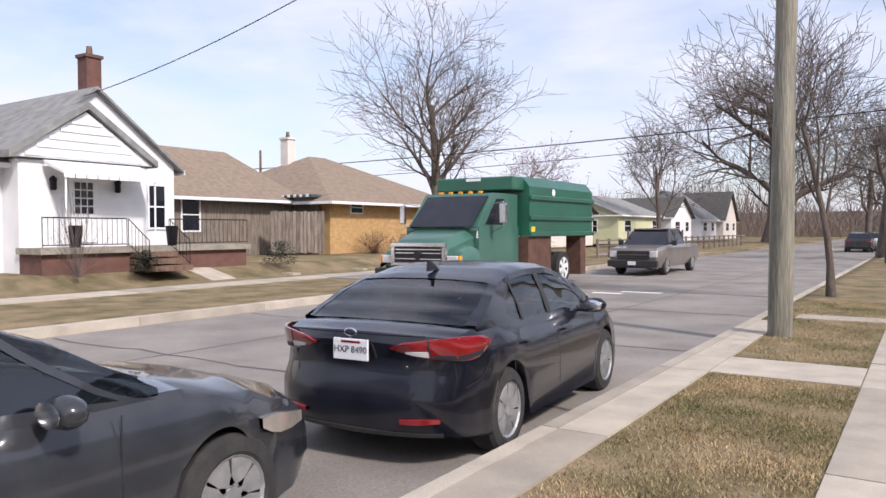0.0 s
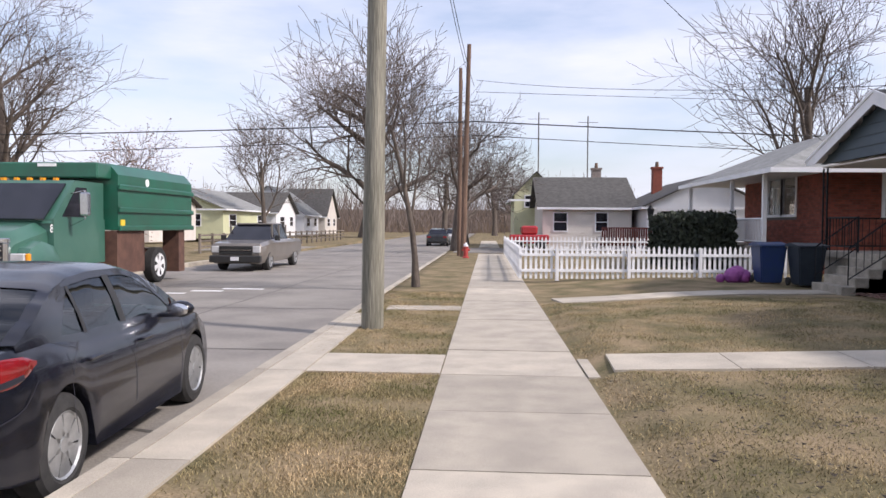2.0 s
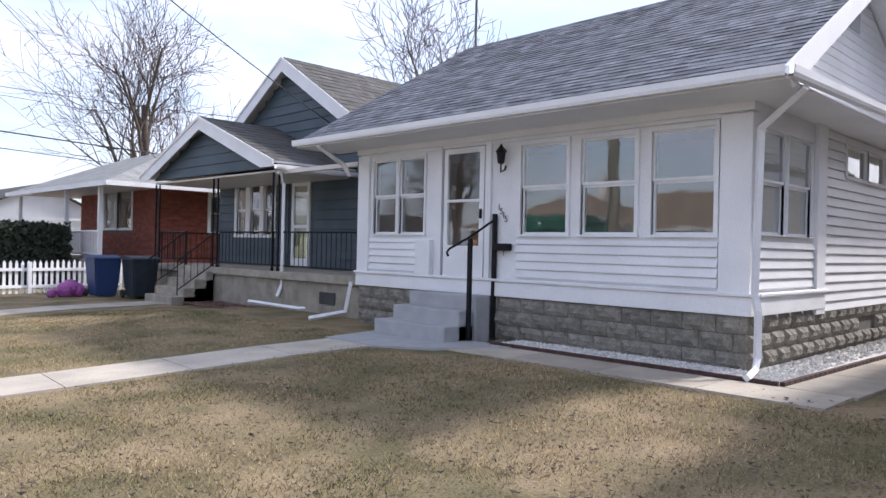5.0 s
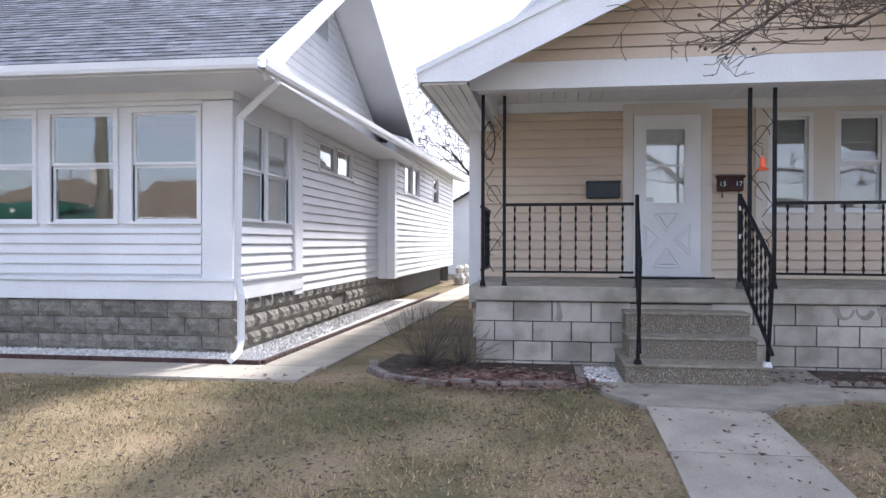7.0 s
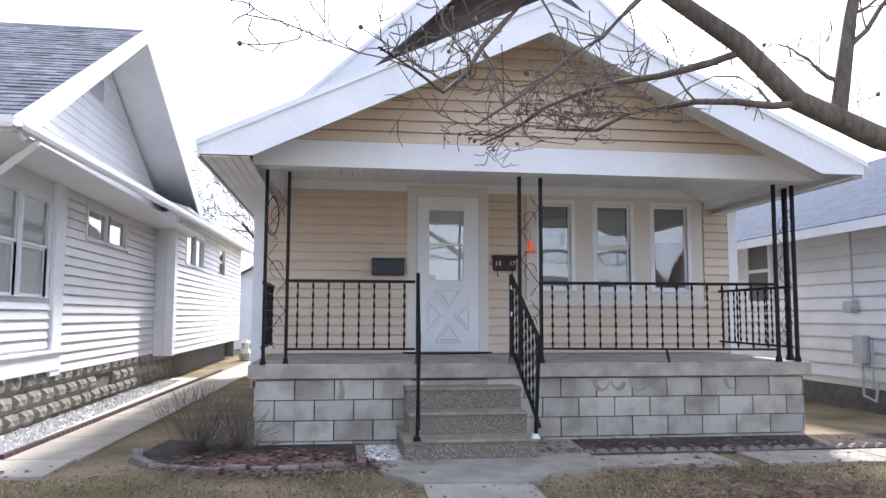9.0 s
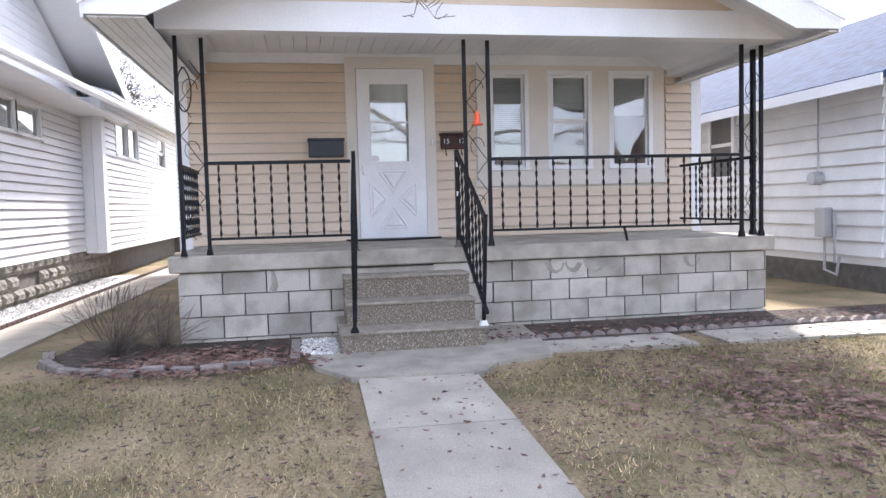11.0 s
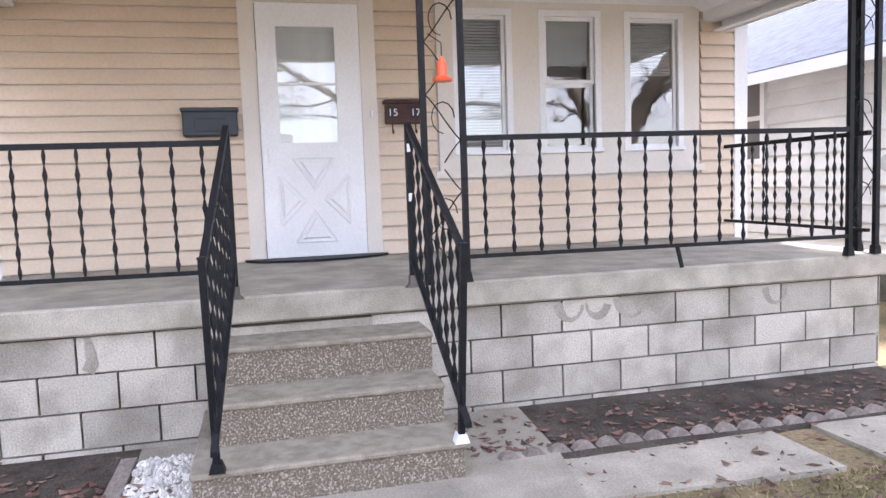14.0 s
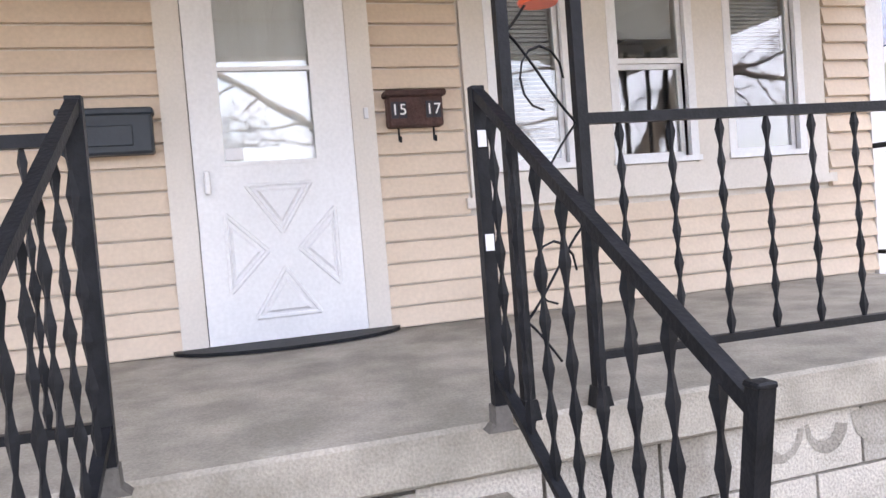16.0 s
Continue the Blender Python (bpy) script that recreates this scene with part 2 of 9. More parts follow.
    amber=material("amber_lens", (0.75, 0.30, 0.02), None, 0.2, bump=0.0),
    plate=material("licence_plate", (0.70, 0.70, 0.72), (0.64, 0.65, 0.68), 0.5, bump=0.0),
    ink=material("dark_letters", (0.015, 0.015, 0.025), None, 0.6, bump=0.0),
    paint_white=material("white_letters", (0.8, 0.8, 0.8), None, 0.6, bump=0.0),
    rust=material("rust_brown", (0.13, 0.065, 0.045), (0.08, 0.04, 0.03), 0.8, scale=4, bump=0.15),
    orange=material("orange_plastic", (0.85, 0.13, 0.05), (0.75, 0.10, 0.04), 0.4, bump=0.0),
    hydrant_red=material("red_paint", (0.45, 0.06, 0.05), (0.36, 0.045, 0.04), 0.6, bump=0.1),
    red_car=material("red_car_paint", (0.42, 0.02, 0.025), None, 0.3, bump=0.0, coat=1),
    bin_blue=material("blue_plastic", (0.012, 0.035, 0.13), (0.015, 0.04, 0.11), 0.5, bump=0.05),
    bin_dark=material("slate_plastic", (0.014, 0.022, 0.034), (0.02, 0.03, 0.042), 0.5, bump=0.05),
    purple=material("purple_plastic", (0.33, 0.08, 0.28), (0.24, 0.06, 0.24), 0.6, bump=0.05),
    wire=material("cable_black", (0.015, 0.015, 0.016), None, 0.7, bump=0.0),
    yellow_paint=material("yellow_paint", (0.75, 0.52, 0.04), None, 0.5, bump=0.0),
    pink=material("pink_board", (0.42, 0.23, 0.18), None, 0.8, bump=0.1),
    pale_green=material("pale_green_siding", (0.55, 0.56, 0.36), (0.5, 0.51, 0.33), 0.7, scale=2, bump=0.05),
)
GLASS = glass("window_glass", (0.94, 0.96, 0.96), 0.02, 0.13)
GLASS_CAR = glass("car_glass", (0.16, 0.19, 0.20), 0.01, 0.09)


# ---- building blocks ----
def box(bm, x0, x1, y0, y1, z0, z1, bevel=0.0):
    x0, x1, y0, y1, z0, z1 = min(x0, x1), max(x0, x1), min(y0, y1), max(y0, y1), min(z0, z1), max(z0, z1)
    v = [bm.verts.new((x, y, z)) for z in (z0, z1) for y in (y0, y1) for x in (x0, x1)]
    fs = [bm.faces.new([v[i] for i in q]) for q in ((0, 2, 3, 1), (4, 5, 7, 6), (0, 1, 5, 4), (2, 6, 7, 3), (0, 4, 6, 2), (1, 3, 7, 5))]
    if bevel:
        bmesh.ops.bevel(bm, geom=list({e for f in fs for e in f.edges}), offset=bevel, segments=1, affect="EDGES")
    return v


def cyl(bm, p0, p1, r0, r1=None, n=8, caps=True):
    p0, p1 = Vector(p0), Vector(p1)
    r1 = r0 if r1 is None else r1
    d = (p1 - p0).normalized()
    u = d.orthogonal().normalized()
    w = d.cross(u)
    ring = [[bm.verts.new(p + r * (math.cos(2 * math.pi * (i + 0.5) / n) * u + math.sin(2 * math.pi * (i + 0.5) / n) * w)) for i in range(n)] for p, r in ((p0, r0), (p1, r1))]
    for i in range(n):
        bm.faces.new((ring[0][i], ring[0][(i + 1) % n], ring[1][(i + 1) % n], ring[1][i]))
    if caps:
        bm.faces.new(ring[0][::-1])
        bm.faces.new(ring[1])


def tube(bm, points, r, n=6):
    """A round bar that follows the points."""
    pts = [Vector(p) for p in points]
    rings, u = [], None
    for i, p in enumerate(pts):
        d = (pts[min(i + 1, len(pts) - 1)] - pts[max(i - 1, 0)]).normalized()
        u = (u - d * u.dot(d)).normalized() if u is not None and (u - d * u.dot(d)).length > 0.01 else d.orthogonal().normalized()
        w = d.cross(u)
        rings.append([bm.verts.new(p + r * (math.cos(2 * math.pi * (j + 0.5) / n) * u + math.sin(2 * math.pi * (j + 0.5) / n) * w)) for j in range(n)])
    for a, b in zip(rings, rings[1:]):
        for j in range(n):
            bm.faces.new((a[j], a[(j + 1) % n], b[(j + 1) % n], b[j]))
    bm.faces.new(rings[0][::-1])
    bm.faces.new(rings[-1])


def prism(bm, pts, axis, a, b):
    """A polygon in the plane across an axis, drawn out from a to b. pts: the other two coordinates in order."""
    def at(p, c):
        return {"x": (c, p[0], p[1]), "y": (p[0], c, p[1]), "z": (p[0], p[1], c)}[axis]
    lo, hi = [bm.verts.new(at(p, a)) for p in pts], [bm.verts.new(at(p, b)) for p in pts]
    bm.faces.new(lo)
    bm.faces.new(hi[::-1])
    for i in range(len(pts)):
        j = (i + 1) % len(pts)
        bm.faces.new((lo[i], hi[i], hi[j], lo[j]))


def lathe(bm, centre, profile, n=16):
    """Rings (radius, height) round the vertical through centre."""
    cx, cy, cz = centre
    rings = [[bm.verts.new((cx + r * math.cos(2 * math.pi * i / n), cy + r * math.sin(2 * math.pi * i / n), cz + z)) for i in range(n)] for r, z in profile]
    for a, b in zip(rings, rings[1:]):
        for i in range(n):
            bm.faces.new((a[i], a[(i + 1) % n], b[(i + 1) % n], b[i]))
    bm.faces.new(rings[0][::-1])
    bm.faces.new(rings[-1])


BASE = {}


def thing(name, at, label, category, group="", kind=""):
    ob = new(name)
    ob.location = at
    BASE[ob.name] = Vector(at)
    ob.empty_display_size = 0.2
    return tagged(ob, label, category, group, kind)


def finish(name, bm, mat, smooth=False):
    bmesh.ops.recalc_face_normals(bm, faces=bm.faces)
    me = bpy.data.meshes.new(name)
    bm.to_mesh(me)
    bm.free()
    me.materials.append(mat)
    if smooth:
        me.shade_smooth()
        me.set_sharp_from_angle(angle=radians(smooth if smooth > 1 else 35))
    return me


def part(name, bm, mat, parent=None, label="", smooth=False):
    """One mesh object under a thing or a part; bm is in the world's coordinates."""
    base = BASE.get(parent.name, Vector()) if parent else Vector()
    if base.length:
        bmesh.ops.translate(bm, vec=-base, verts=bm.verts)
    ob = new(name, finish(name, bm, mat, smooth))
    ob.parent = parent
    BASE[ob.name] = base
    if label:
        tagged(ob, label)
    return ob


def solid(name, verts, faces, mat, parent=None, label="", kind=""):
    me = bpy.data.meshes.new(name)
    me.from_pydata([tuple(v) for v in verts], [], faces)
    me.materials.append(mat)
    ob = new(name, me)
    ob.parent = parent
    if parent:
        ob.location = -BASE.get(parent.name, Vector())
        BASE[ob.name] = BASE.get(parent.name, Vector())
    return tagged(ob, label, kind=kind)


def structure(name, bm, mat, label="", smooth=False):
    return tagged(part(name, bm, mat, None, label, smooth), kind="structure")


UNIT = {}


def piece(name, mat, parent, size, at, key="box", turn=0.0):
    """A brick, block, board or slat: an object of its own on a shared mesh of unit size with bevelled edges."""
    k = (key, mat.name)
    if k not in UNIT:
        bm = bmesh.new()
        if key == "box":
            box(bm, -0.5, 0.5, -0.5, 0.5, -0.5, 0.5)
        elif key == "lap":
            prism(bm, [(0.5, -0.5), (0.5, 0.5), (0.15, 0.5), (-0.5, -0.42), (-0.5, -0.5)], "y", -0.5, 0.5)
        elif key == "rock":
            o = box(bm, -0.1, 0.5, -0.5, 0.5, -0.5, 0.5)
            rnd = random.Random(3)
            g = [[bm.verts.new((-0.1 - (0.28 + 0.3 * rnd.random() if 0 < i < 5 and 0 < j < 3 else 0.002), -0.5 + i / 5, -0.5 + j / 3)) for j in range(4)] for i in range(6)]
            for i in range(5):
                for j in range(3):
                    bm.faces.new((g[i][j], g[i + 1][j], g[i + 1][j + 1], g[i][j + 1]))
        elif key == "picket":
            prism(bm, [(-0.5, -0.5), (0.5, -0.5), (0.5, 0.42), (0, 0.5), (-0.5, 0.42)], "x", -0.5, 0.5)
        UNIT[k] = finish(name, bm, mat)
    ob = new(name, UNIT[k])
    ob.parent = parent
    ob.location = Vector(at) - (BASE.get(parent.name, Vector()) if parent else Vector())
    ob.scale = size
    ob.rotation_euler = (0, 0, turn)
    return ob


def free_spans(lo, hi, z0, z1, holes):
    """The stretches of lo..hi that no hole (a0, a1, z0, z1) covers at heights z0..z1."""
    spans = [(lo, hi)]
    for a0, a1, h0, h1 in holes:
        if h0 < z1 - 0.01 and h1 > z0 + 0.01:
            nxt = []
            for s, e in spans:
                if a1 <= s or a0 >= e:
                    nxt.append((s, e))
                else:
                    if a0 > s:
                        nxt.append((s, a0))
                    if a1 < e:
                        nxt.append((a1, e))
            spans = nxt
    return [(s, e) for s, e in spans if e - s > 0.02]


def holed_wall(bm, axis, at, depth, lo, hi, z0, z1, holes):
    """A wall of boxes round its openings. axis: the axis it stands across."""
    cuts = sorted({z0, z1, *[min(max(h[2], z0), z1) for h in holes], *[min(max(h[3], z0), z1) for h in holes]})
    for a, b in zip(cuts, cuts[1:]):
        if b - a < 0.005:
            continue
        for s, e in free_spans(lo, hi, a, b, holes):
            if axis == "x":
                box(bm, at, at + depth, s, e, a, b)
            else:
                box(bm, s, e, at, at + depth, a, b)


def laps(parent, mat, axis, at, out, lo, hi, z0, z1, holes, step=0.115, thick=0.02, name="board"):
    """Lapped boards on a wall, one object each. out: -1 or 1, the way that the wall faces along its axis."""
    thick *= 1.75
    k = 0
    z = z0
    while z < z1 - 0.02:
        h = min(step, z1 - z)
        for s, e in free_spans(lo, hi, z, z + h, holes):
            c = (s + e) / 2
            if axis == "x":
                piece(name, mat, parent, (thick * -out, e - s, h - 0.013), (at + out * (thick / 2 + 0.001), c, z + h / 2), "lap")
            else:
                ob = piece(name, mat, parent, (thick, e - s, h - 0.013), (c, at + out * (thick / 2 + 0.001), z + h / 2), "lap", math.pi / 2 if out < 0 else -math.pi / 2)
        z += step
        k += 1


def gable_laps(parent, mat, axis, at, out, lo, hi, z0, z_apex, step=0.12, thick=0.02):
    """Lapped boards in a triangle."""
    mid, z = (lo + hi) / 2, z0
    while z < z_apex - 0.05:
        f = (z_apex - z - step / 2) / (z_apex - z0)
        w = (hi - lo) * max(f, 0.02)
        if axis == "x":
            piece("board", mat, parent, (thick * 1.3 * -out, w, step - 0.012), (at + out * (thick / 2 + 0.001), mid, z + step / 2), "lap")
        else:
            piece("board", mat, parent, (thick, w, step), (mid, at + out * (thick / 2 + 0.001), z + step / 2), "lap", math.pi / 2 if out < 0 else -math.pi / 2)
        z += step


def roof_plane(parent, corner, along, up, mat, rows, tab=0.3, name="shingles", singles=0, single_mat=None, seed=1, deck=True, deck_mat=None):
    """A roof's slope: a deck and rows of overlapping shingles. corner: the eave's end; along, up: vectors of the slope's edges."""
    corner, along, up = Vector(corner), Vector(along), Vector(up)
    n = along.cross(up).normalized()
    if n.z < 0:
        n = -n
    if deck:
        vs = [corner, corner + along, corner + along + up, corner + up]
        vs = vs + [v - n * 0.05 for v in vs]
        solid("deck", vs, [(0, 1, 2, 3), (7, 6, 5, 4), (0, 4, 5, 1), (1, 5, 6, 2), (2, 6, 7, 3), (3, 7, 4, 0)], deck_mat or M["white"], parent)
    rnd = random.Random(seed)
    L, U = along.length, up.length
    ua, uu = along / L, up / U
    rh = U / rows
    V, F, made = [], [], 0
    for r in range(rows):
        a = -tab * (0.5 * (r % 2) + 0.3 * rnd.random())
        while a < L:
            w = tab * rnd.uniform(0.75, 1.2)
            a0, a1 = max(a, 0) + 0.003, min(a + w, L) - 0.003
            a += w
            if a1 - a0 < 0.03:
                continue
            lift = rnd.uniform(0.008, 0.016)
            p = corner + uu * (r * rh)
            q = [p + ua * a0, p + ua * a1, p + ua * a1 + uu * rh * 1.05, p + ua * a0 + uu * rh * 1.05]
            top = [q[0] + n * lift, q[1] + n * lift, q[2] + n * 0.004, q[3] + n * 0.004]
            if made < singles:
                made += 1
                c = (q[0] + q[2]) / 2
                vs = [v - c for v in (*q, *top)]
                me = bpy.data.meshes.new("shingle")
                me.from_pydata([tuple(v) for v in vs], [], [(4, 5, 6, 7), (0, 1, 5, 4), (0, 4, 7, 3), (1, 2, 6, 5)])
                me.materials.append(single_mat or mat)
                ob = new("shingle", me)
                ob.parent = parent
                ob.location = c - BASE.get(parent.name, Vector())
                continue
            k = len(V)
            V += [*q, *top]
            F += [(k + 4, k + 5, k + 6, k + 7), (k, k + 1, k + 5, k + 4), (k, k + 4, k + 7, k + 3), (k + 1, k + 2, k + 6, k + 5)]
    return solid(name, V, F, mat, parent, kind="stuff") if V else None


def window(parent, axis, at, out, a0, a1, z0, z1, trim=0.07, split=0.5, sash=None, inside="", mat=None, glassmat=None, mull=0):
    """A double-hung window with casing, sash frames, panes and what hangs behind. out: the way it faces."""
    mat, sash, gm = mat or M["white"], sash or M["white"], glassmat or GLASS

    def bx(bm, u0, u1, w0, w1, d0, d1):
        if axis == "x":
            box(bm, at + out * d0, at + out * d1, u0, u1, w0, w1)
        else:
            box(bm, u0, u1, at + out * d0, at + out * d1, w0, w1)
    bm = bmesh.new()
    bx(bm, a0 - trim, a0, z0, z1, -0.08, 0.035)
    bx(bm, a1, a1 + trim, z0, z1, -0.08, 0.035)
    bx(bm, a0 - trim, a1 + trim, z1, z1 + trim, -0.08, 0.04)
    bx(bm, a0 - trim - 0.01, a1 + trim + 0.01, z0 - trim * 0.6, z0, -0.08, 0.05)
    win = part("window", bm, mat, parent)
    zs = z0 + (z1 - z0) * split
    cells = [(z0, zs, -0.03), (zs, z1, -0.005)] if split else [(z0, z1, -0.01)]
    bm = bmesh.new()
    s = 0.032
    for lo, hi, d in cells:
        bx(bm, a0, a0 + s, lo, hi, d - 0.02, d)
        bx(bm, a1 - s, a1, lo, hi, d - 0.02, d)
        bx(bm, a0 + s, a1 - s, lo, lo + s, d - 0.02, d)
        bx(bm, a0 + s, a1 - s, hi - s, hi, d - 0.02, d)
        for i in range(mull):
            c = a0 + (a1 - a0) * (i + 1) / (mull + 1)
            bx(bm, c - s / 2, c + s / 2, lo + s, hi - s, d - 0.02, d)
    part("sash", bm, sash, win)
    for lo, hi, d in cells:
        bm = bmesh.new()
        bx(bm, a0 + s, a1 - s, lo + s, hi - s, d - 0.012, d - 0.008)
        pane = part("pane", bm, gm, win)
        pane.visible_shadow = False
    if inside:
        bm = bmesh.new()
        if inside == "blind" or inside == "blind_full":
            z, low = z1 - 0.02, (z0 if inside == "blind_full" else z1 - (z1 - z0) * 0.42)
            while z > low:
                bx(bm, a0 + s, a1 - s, z - 0.020, z - 0.002, -0.075, -0.068)
                z -= 0.026
            part("blind", bm, M["blind"], win)
        elif inside == "full_shade":
            bx(bm, a0 + s, a1 - s, z0, z1, -0.054, -0.048)
            part("shade", bm, M["shade"], win, "pale drawn shade")
        elif inside == "shade":
            bx(bm, a0 + s, a1 - s, z1 - (z1 - z0) * 0.36, z1, -0.072, -0.066)
            part("shade", bm, M["blind"], win)
        else:
            k = 14
            for i in range(k):
                u = a0 + (a1 - a0) * i / k
                bx(bm, u, u + (a1 - a0) / k * 0.9, z0, z1, -0.10 - 0.02 * (i % 2), -0.085 - 0.02 * (i % 2))
            part("curtain", bm, M["curtain"], win)
    return win


# ---- ground ----
def smooth(a, b, t):
    t = min(1, max(0, (t - a) / (b - a)))
    return t * t * (3 - 2 * t)


def ground_z(x, y):
    """The height of the lawns and of the road."""
    if x < -11.0:
        return 0.0 + 0.40 * smooth(-17.5, -18.8, x) * smooth(60, 40, y)
    if x < -1.65:
        return -0.14
    if 0.4 < x < 1.88:
        return -0.05
    if x < 1.9:
        return 0.0
    rise = 0.28 * smooth(2.2, 7.6, x)
    top = 0.19 * smooth(1.9, 2.35, x)
    near = smooth(17.5, 14.0, y)
    low = 0.17 * smooth(1.9, 6, x)
    return near * (max(rise, 0.0) * 0.62 + top * 0.55) + (1 - near) * low


def ground_sheet():
    xs = [-600, -200, -80, -50, -35, -26, -22, -19, -17.8, -16.3, -14, -12, -11.02, -10.98, -9, -6, -4, -3, -2, -1.7, -1.66, -1.62, -1.1, -0.5, 0, 0.36, 1.0, 1.9, 1.94, 2.05, 2.2, 2.4]
    x = 2.6
    while x < 13:
        xs.append(x)
        x += 0.25
    xs += [14, 16, 20, 26, 34, 60, 120, 600]
    ys = [-600, -100, -40, -20, -12, -8]
    y = -7.0
    while y < 24:
        ys.append(y)
        y += 0.25
    ys += [25, 27, 30, 34, 38, 42, 46, 50, 60, 80, 120, 250, 700]
    V, F = [], []
    for y in ys:
        for x in xs:
            b = 0.0
            if x > 2.3 and x < 13 and -7 < y < 24:
                b = 0.018 * noise.noise(Vector((x * 1.1, y * 1.1, 0))) + 0.01 * noise.noise(Vector((x * 3.1, y * 3.1, 5)))
            V.append((x, y, ground_z(x, y) + b - 0.012))
    w = len(xs)
    for j in range(len(ys) - 1):
        for i in range(w - 1):
            F.append((j * w + i, j * w + i + 1, (j + 1) * w + i + 1, (j + 1) * w + i))
    ob = solid("ground", V, F, M["lawn"], kind="structure")
    ob.data.shade_smooth()
    return ob


ground_sheet()

ROAD_X0, ROAD_X1 = -11.0, -1.66
bm = bmesh.new()
box(bm, ROAD_X0, ROAD_X1, -60, 260, -0.20, -0.14)
road = structure("road", bm, M["road"], "worn grey concrete street with cracks and tar seams")
bm = bmesh.new()
box(bm, -70, ROAD_X0 - 0.3, 44.5, 53.5, -0.1, 0.004)
box(bm, ROAD_X1 + 0.5, 70, 44.5, 53.5, -0.1, 0.006)
structure("side_road", bm, M["road"], "grey side street that crosses the road")
rnd = random.Random(5)
bm = bmesh.new()
for x0 in (-4.6, -7.9):
    y = -10.0
    x = x0
    while y < 70:
        nx, ny = x0 + rnd.uniform(-0.03, 0.03), y + rnd.uniform(0.6, 1.4)
        v = [bm.verts.new(p) for p in ((x - 0.018, y, -0.136), (x + 0.018, y, -0.136), (nx + 0.018, ny, -0.136), (nx - 0.018, ny, -0.136))]
        bm.faces.new(v)
        x, y = nx, ny
for k in range(16):
    yy = -2 + k * 4.6 + rnd.uniform(-.4, .4)
    x = ROAD_X0 + 0.2
    y = yy
    while x < ROAD_X1 - 0.1:
        nx, ny = min(x + rnd.uniform(0.3, 0.8), ROAD_X1 - 0.02), yy + rnd.uniform(-0.12, 0.12)
        w = rnd.uniform(0.012, 0.035)
        bm.faces.new([bm.verts.new(p) for p in ((x, y - w, -0.1355), (nx, ny - w, -0.1355), (nx, ny + w, -0.1355), (x, y + w, -0.1355))])
        x, y = nx, ny
tagged(structure("road_cracks", bm, M["tar"], "dark tar-filled cracks across the street"), kind="stuff")
bm = bmesh.new()
for x, y, a, b in ((-5.6, 20.6, 0.55, 0.10), (-6.3, 19.9, 0.4, 0.10), (-6.9, 19.2, 0.3, 0.09)):
    box(bm, x - a, x + a, y - b, y + b, -0.139, -0.132)
structure("road_marking", bm, M["paint_white"], "worn white dashes on the street")

# kerbs and pavements, slab by slab
kerb = thing("kerb", (0, 0, 0), "pale concrete kerb with a flat strip behind it", "kerb", kind="structure")
y = -9.0
while y < 43:
    L = 3.05 if y < 8.5 or y > 12 else 2.6
    piece("kerb_stone", M["walk"], kerb, (0.14, L - 0.012, 0.22), (-1.59, y + L / 2, -0.108 + 0.012))
    if y < 12.0:
        piece("kerb_strip", M["walk"], kerb, (0.40, L - 0.012, 0.12), (-1.315, y + L / 2, -0.05))
    y += L
kerb_far = thing("kerb", (0, 0, 0), "pale concrete kerb across the street", "kerb", kind="structure")
y = -9.0
while y < 43:
    piece("kerb_stone", M["walk"], kerb_far, (0.30, 2.99, 0.2), (-11.12, y + 1.5, -0.085))
    y += 3.0

pavement = thing("pavement", (0, 0, 0), "pale concrete pavement of square slabs", "pavement", kind="structure")
SX0, SX1, SLAB = 0.36, 1.90, 1.54
for k in range(-9, 26):
    y = 6.206 + SLAB * k
    if y > 43:
        break
    tone = M["walk"]
    o = piece("slab", tone, pavement, (SX1 - SX0 - 0.004, SLAB - 0.02, 0.10), ((SX0 + SX1) / 2, y + SLAB / 2, -0.05 + rnd.uniform(-0.003, 0.003)))
    o.rotation_euler = (0, rnd.uniform(-0.003, 0.003), 0)
for k in range(-3, 12):
    piece("slab", M["walk"], pavement, (1.5, 1.49, 0.1), (1.0, 56 + 1.5 * k + 4.5, -0.04))
far_walk = thing("pavement", (0, 0, 0), "concrete pavement across the street", "pavement", kind="structure")
for k in range(-6, 22):
    piece("slab", M["walk"], far_walk, (1.5, 1.49, 0.1), (-16.6, 1.5 * k + 1, -0.035))
bm = bmesh.new()
box(bm, -1.10, SX0 - 0.01, 9.30, 10.42, -0.08, 0.006)
structure("service_walk", bm, M["walk"], "concrete strip across the grass verge")
bm = bmesh.new()
box(bm, -1.05, SX0 - 0.01, 15.2, 15.9, -0.08, 0.002)
structure("service_walk", bm, M["walk"], "concrete strip across the grass verge")


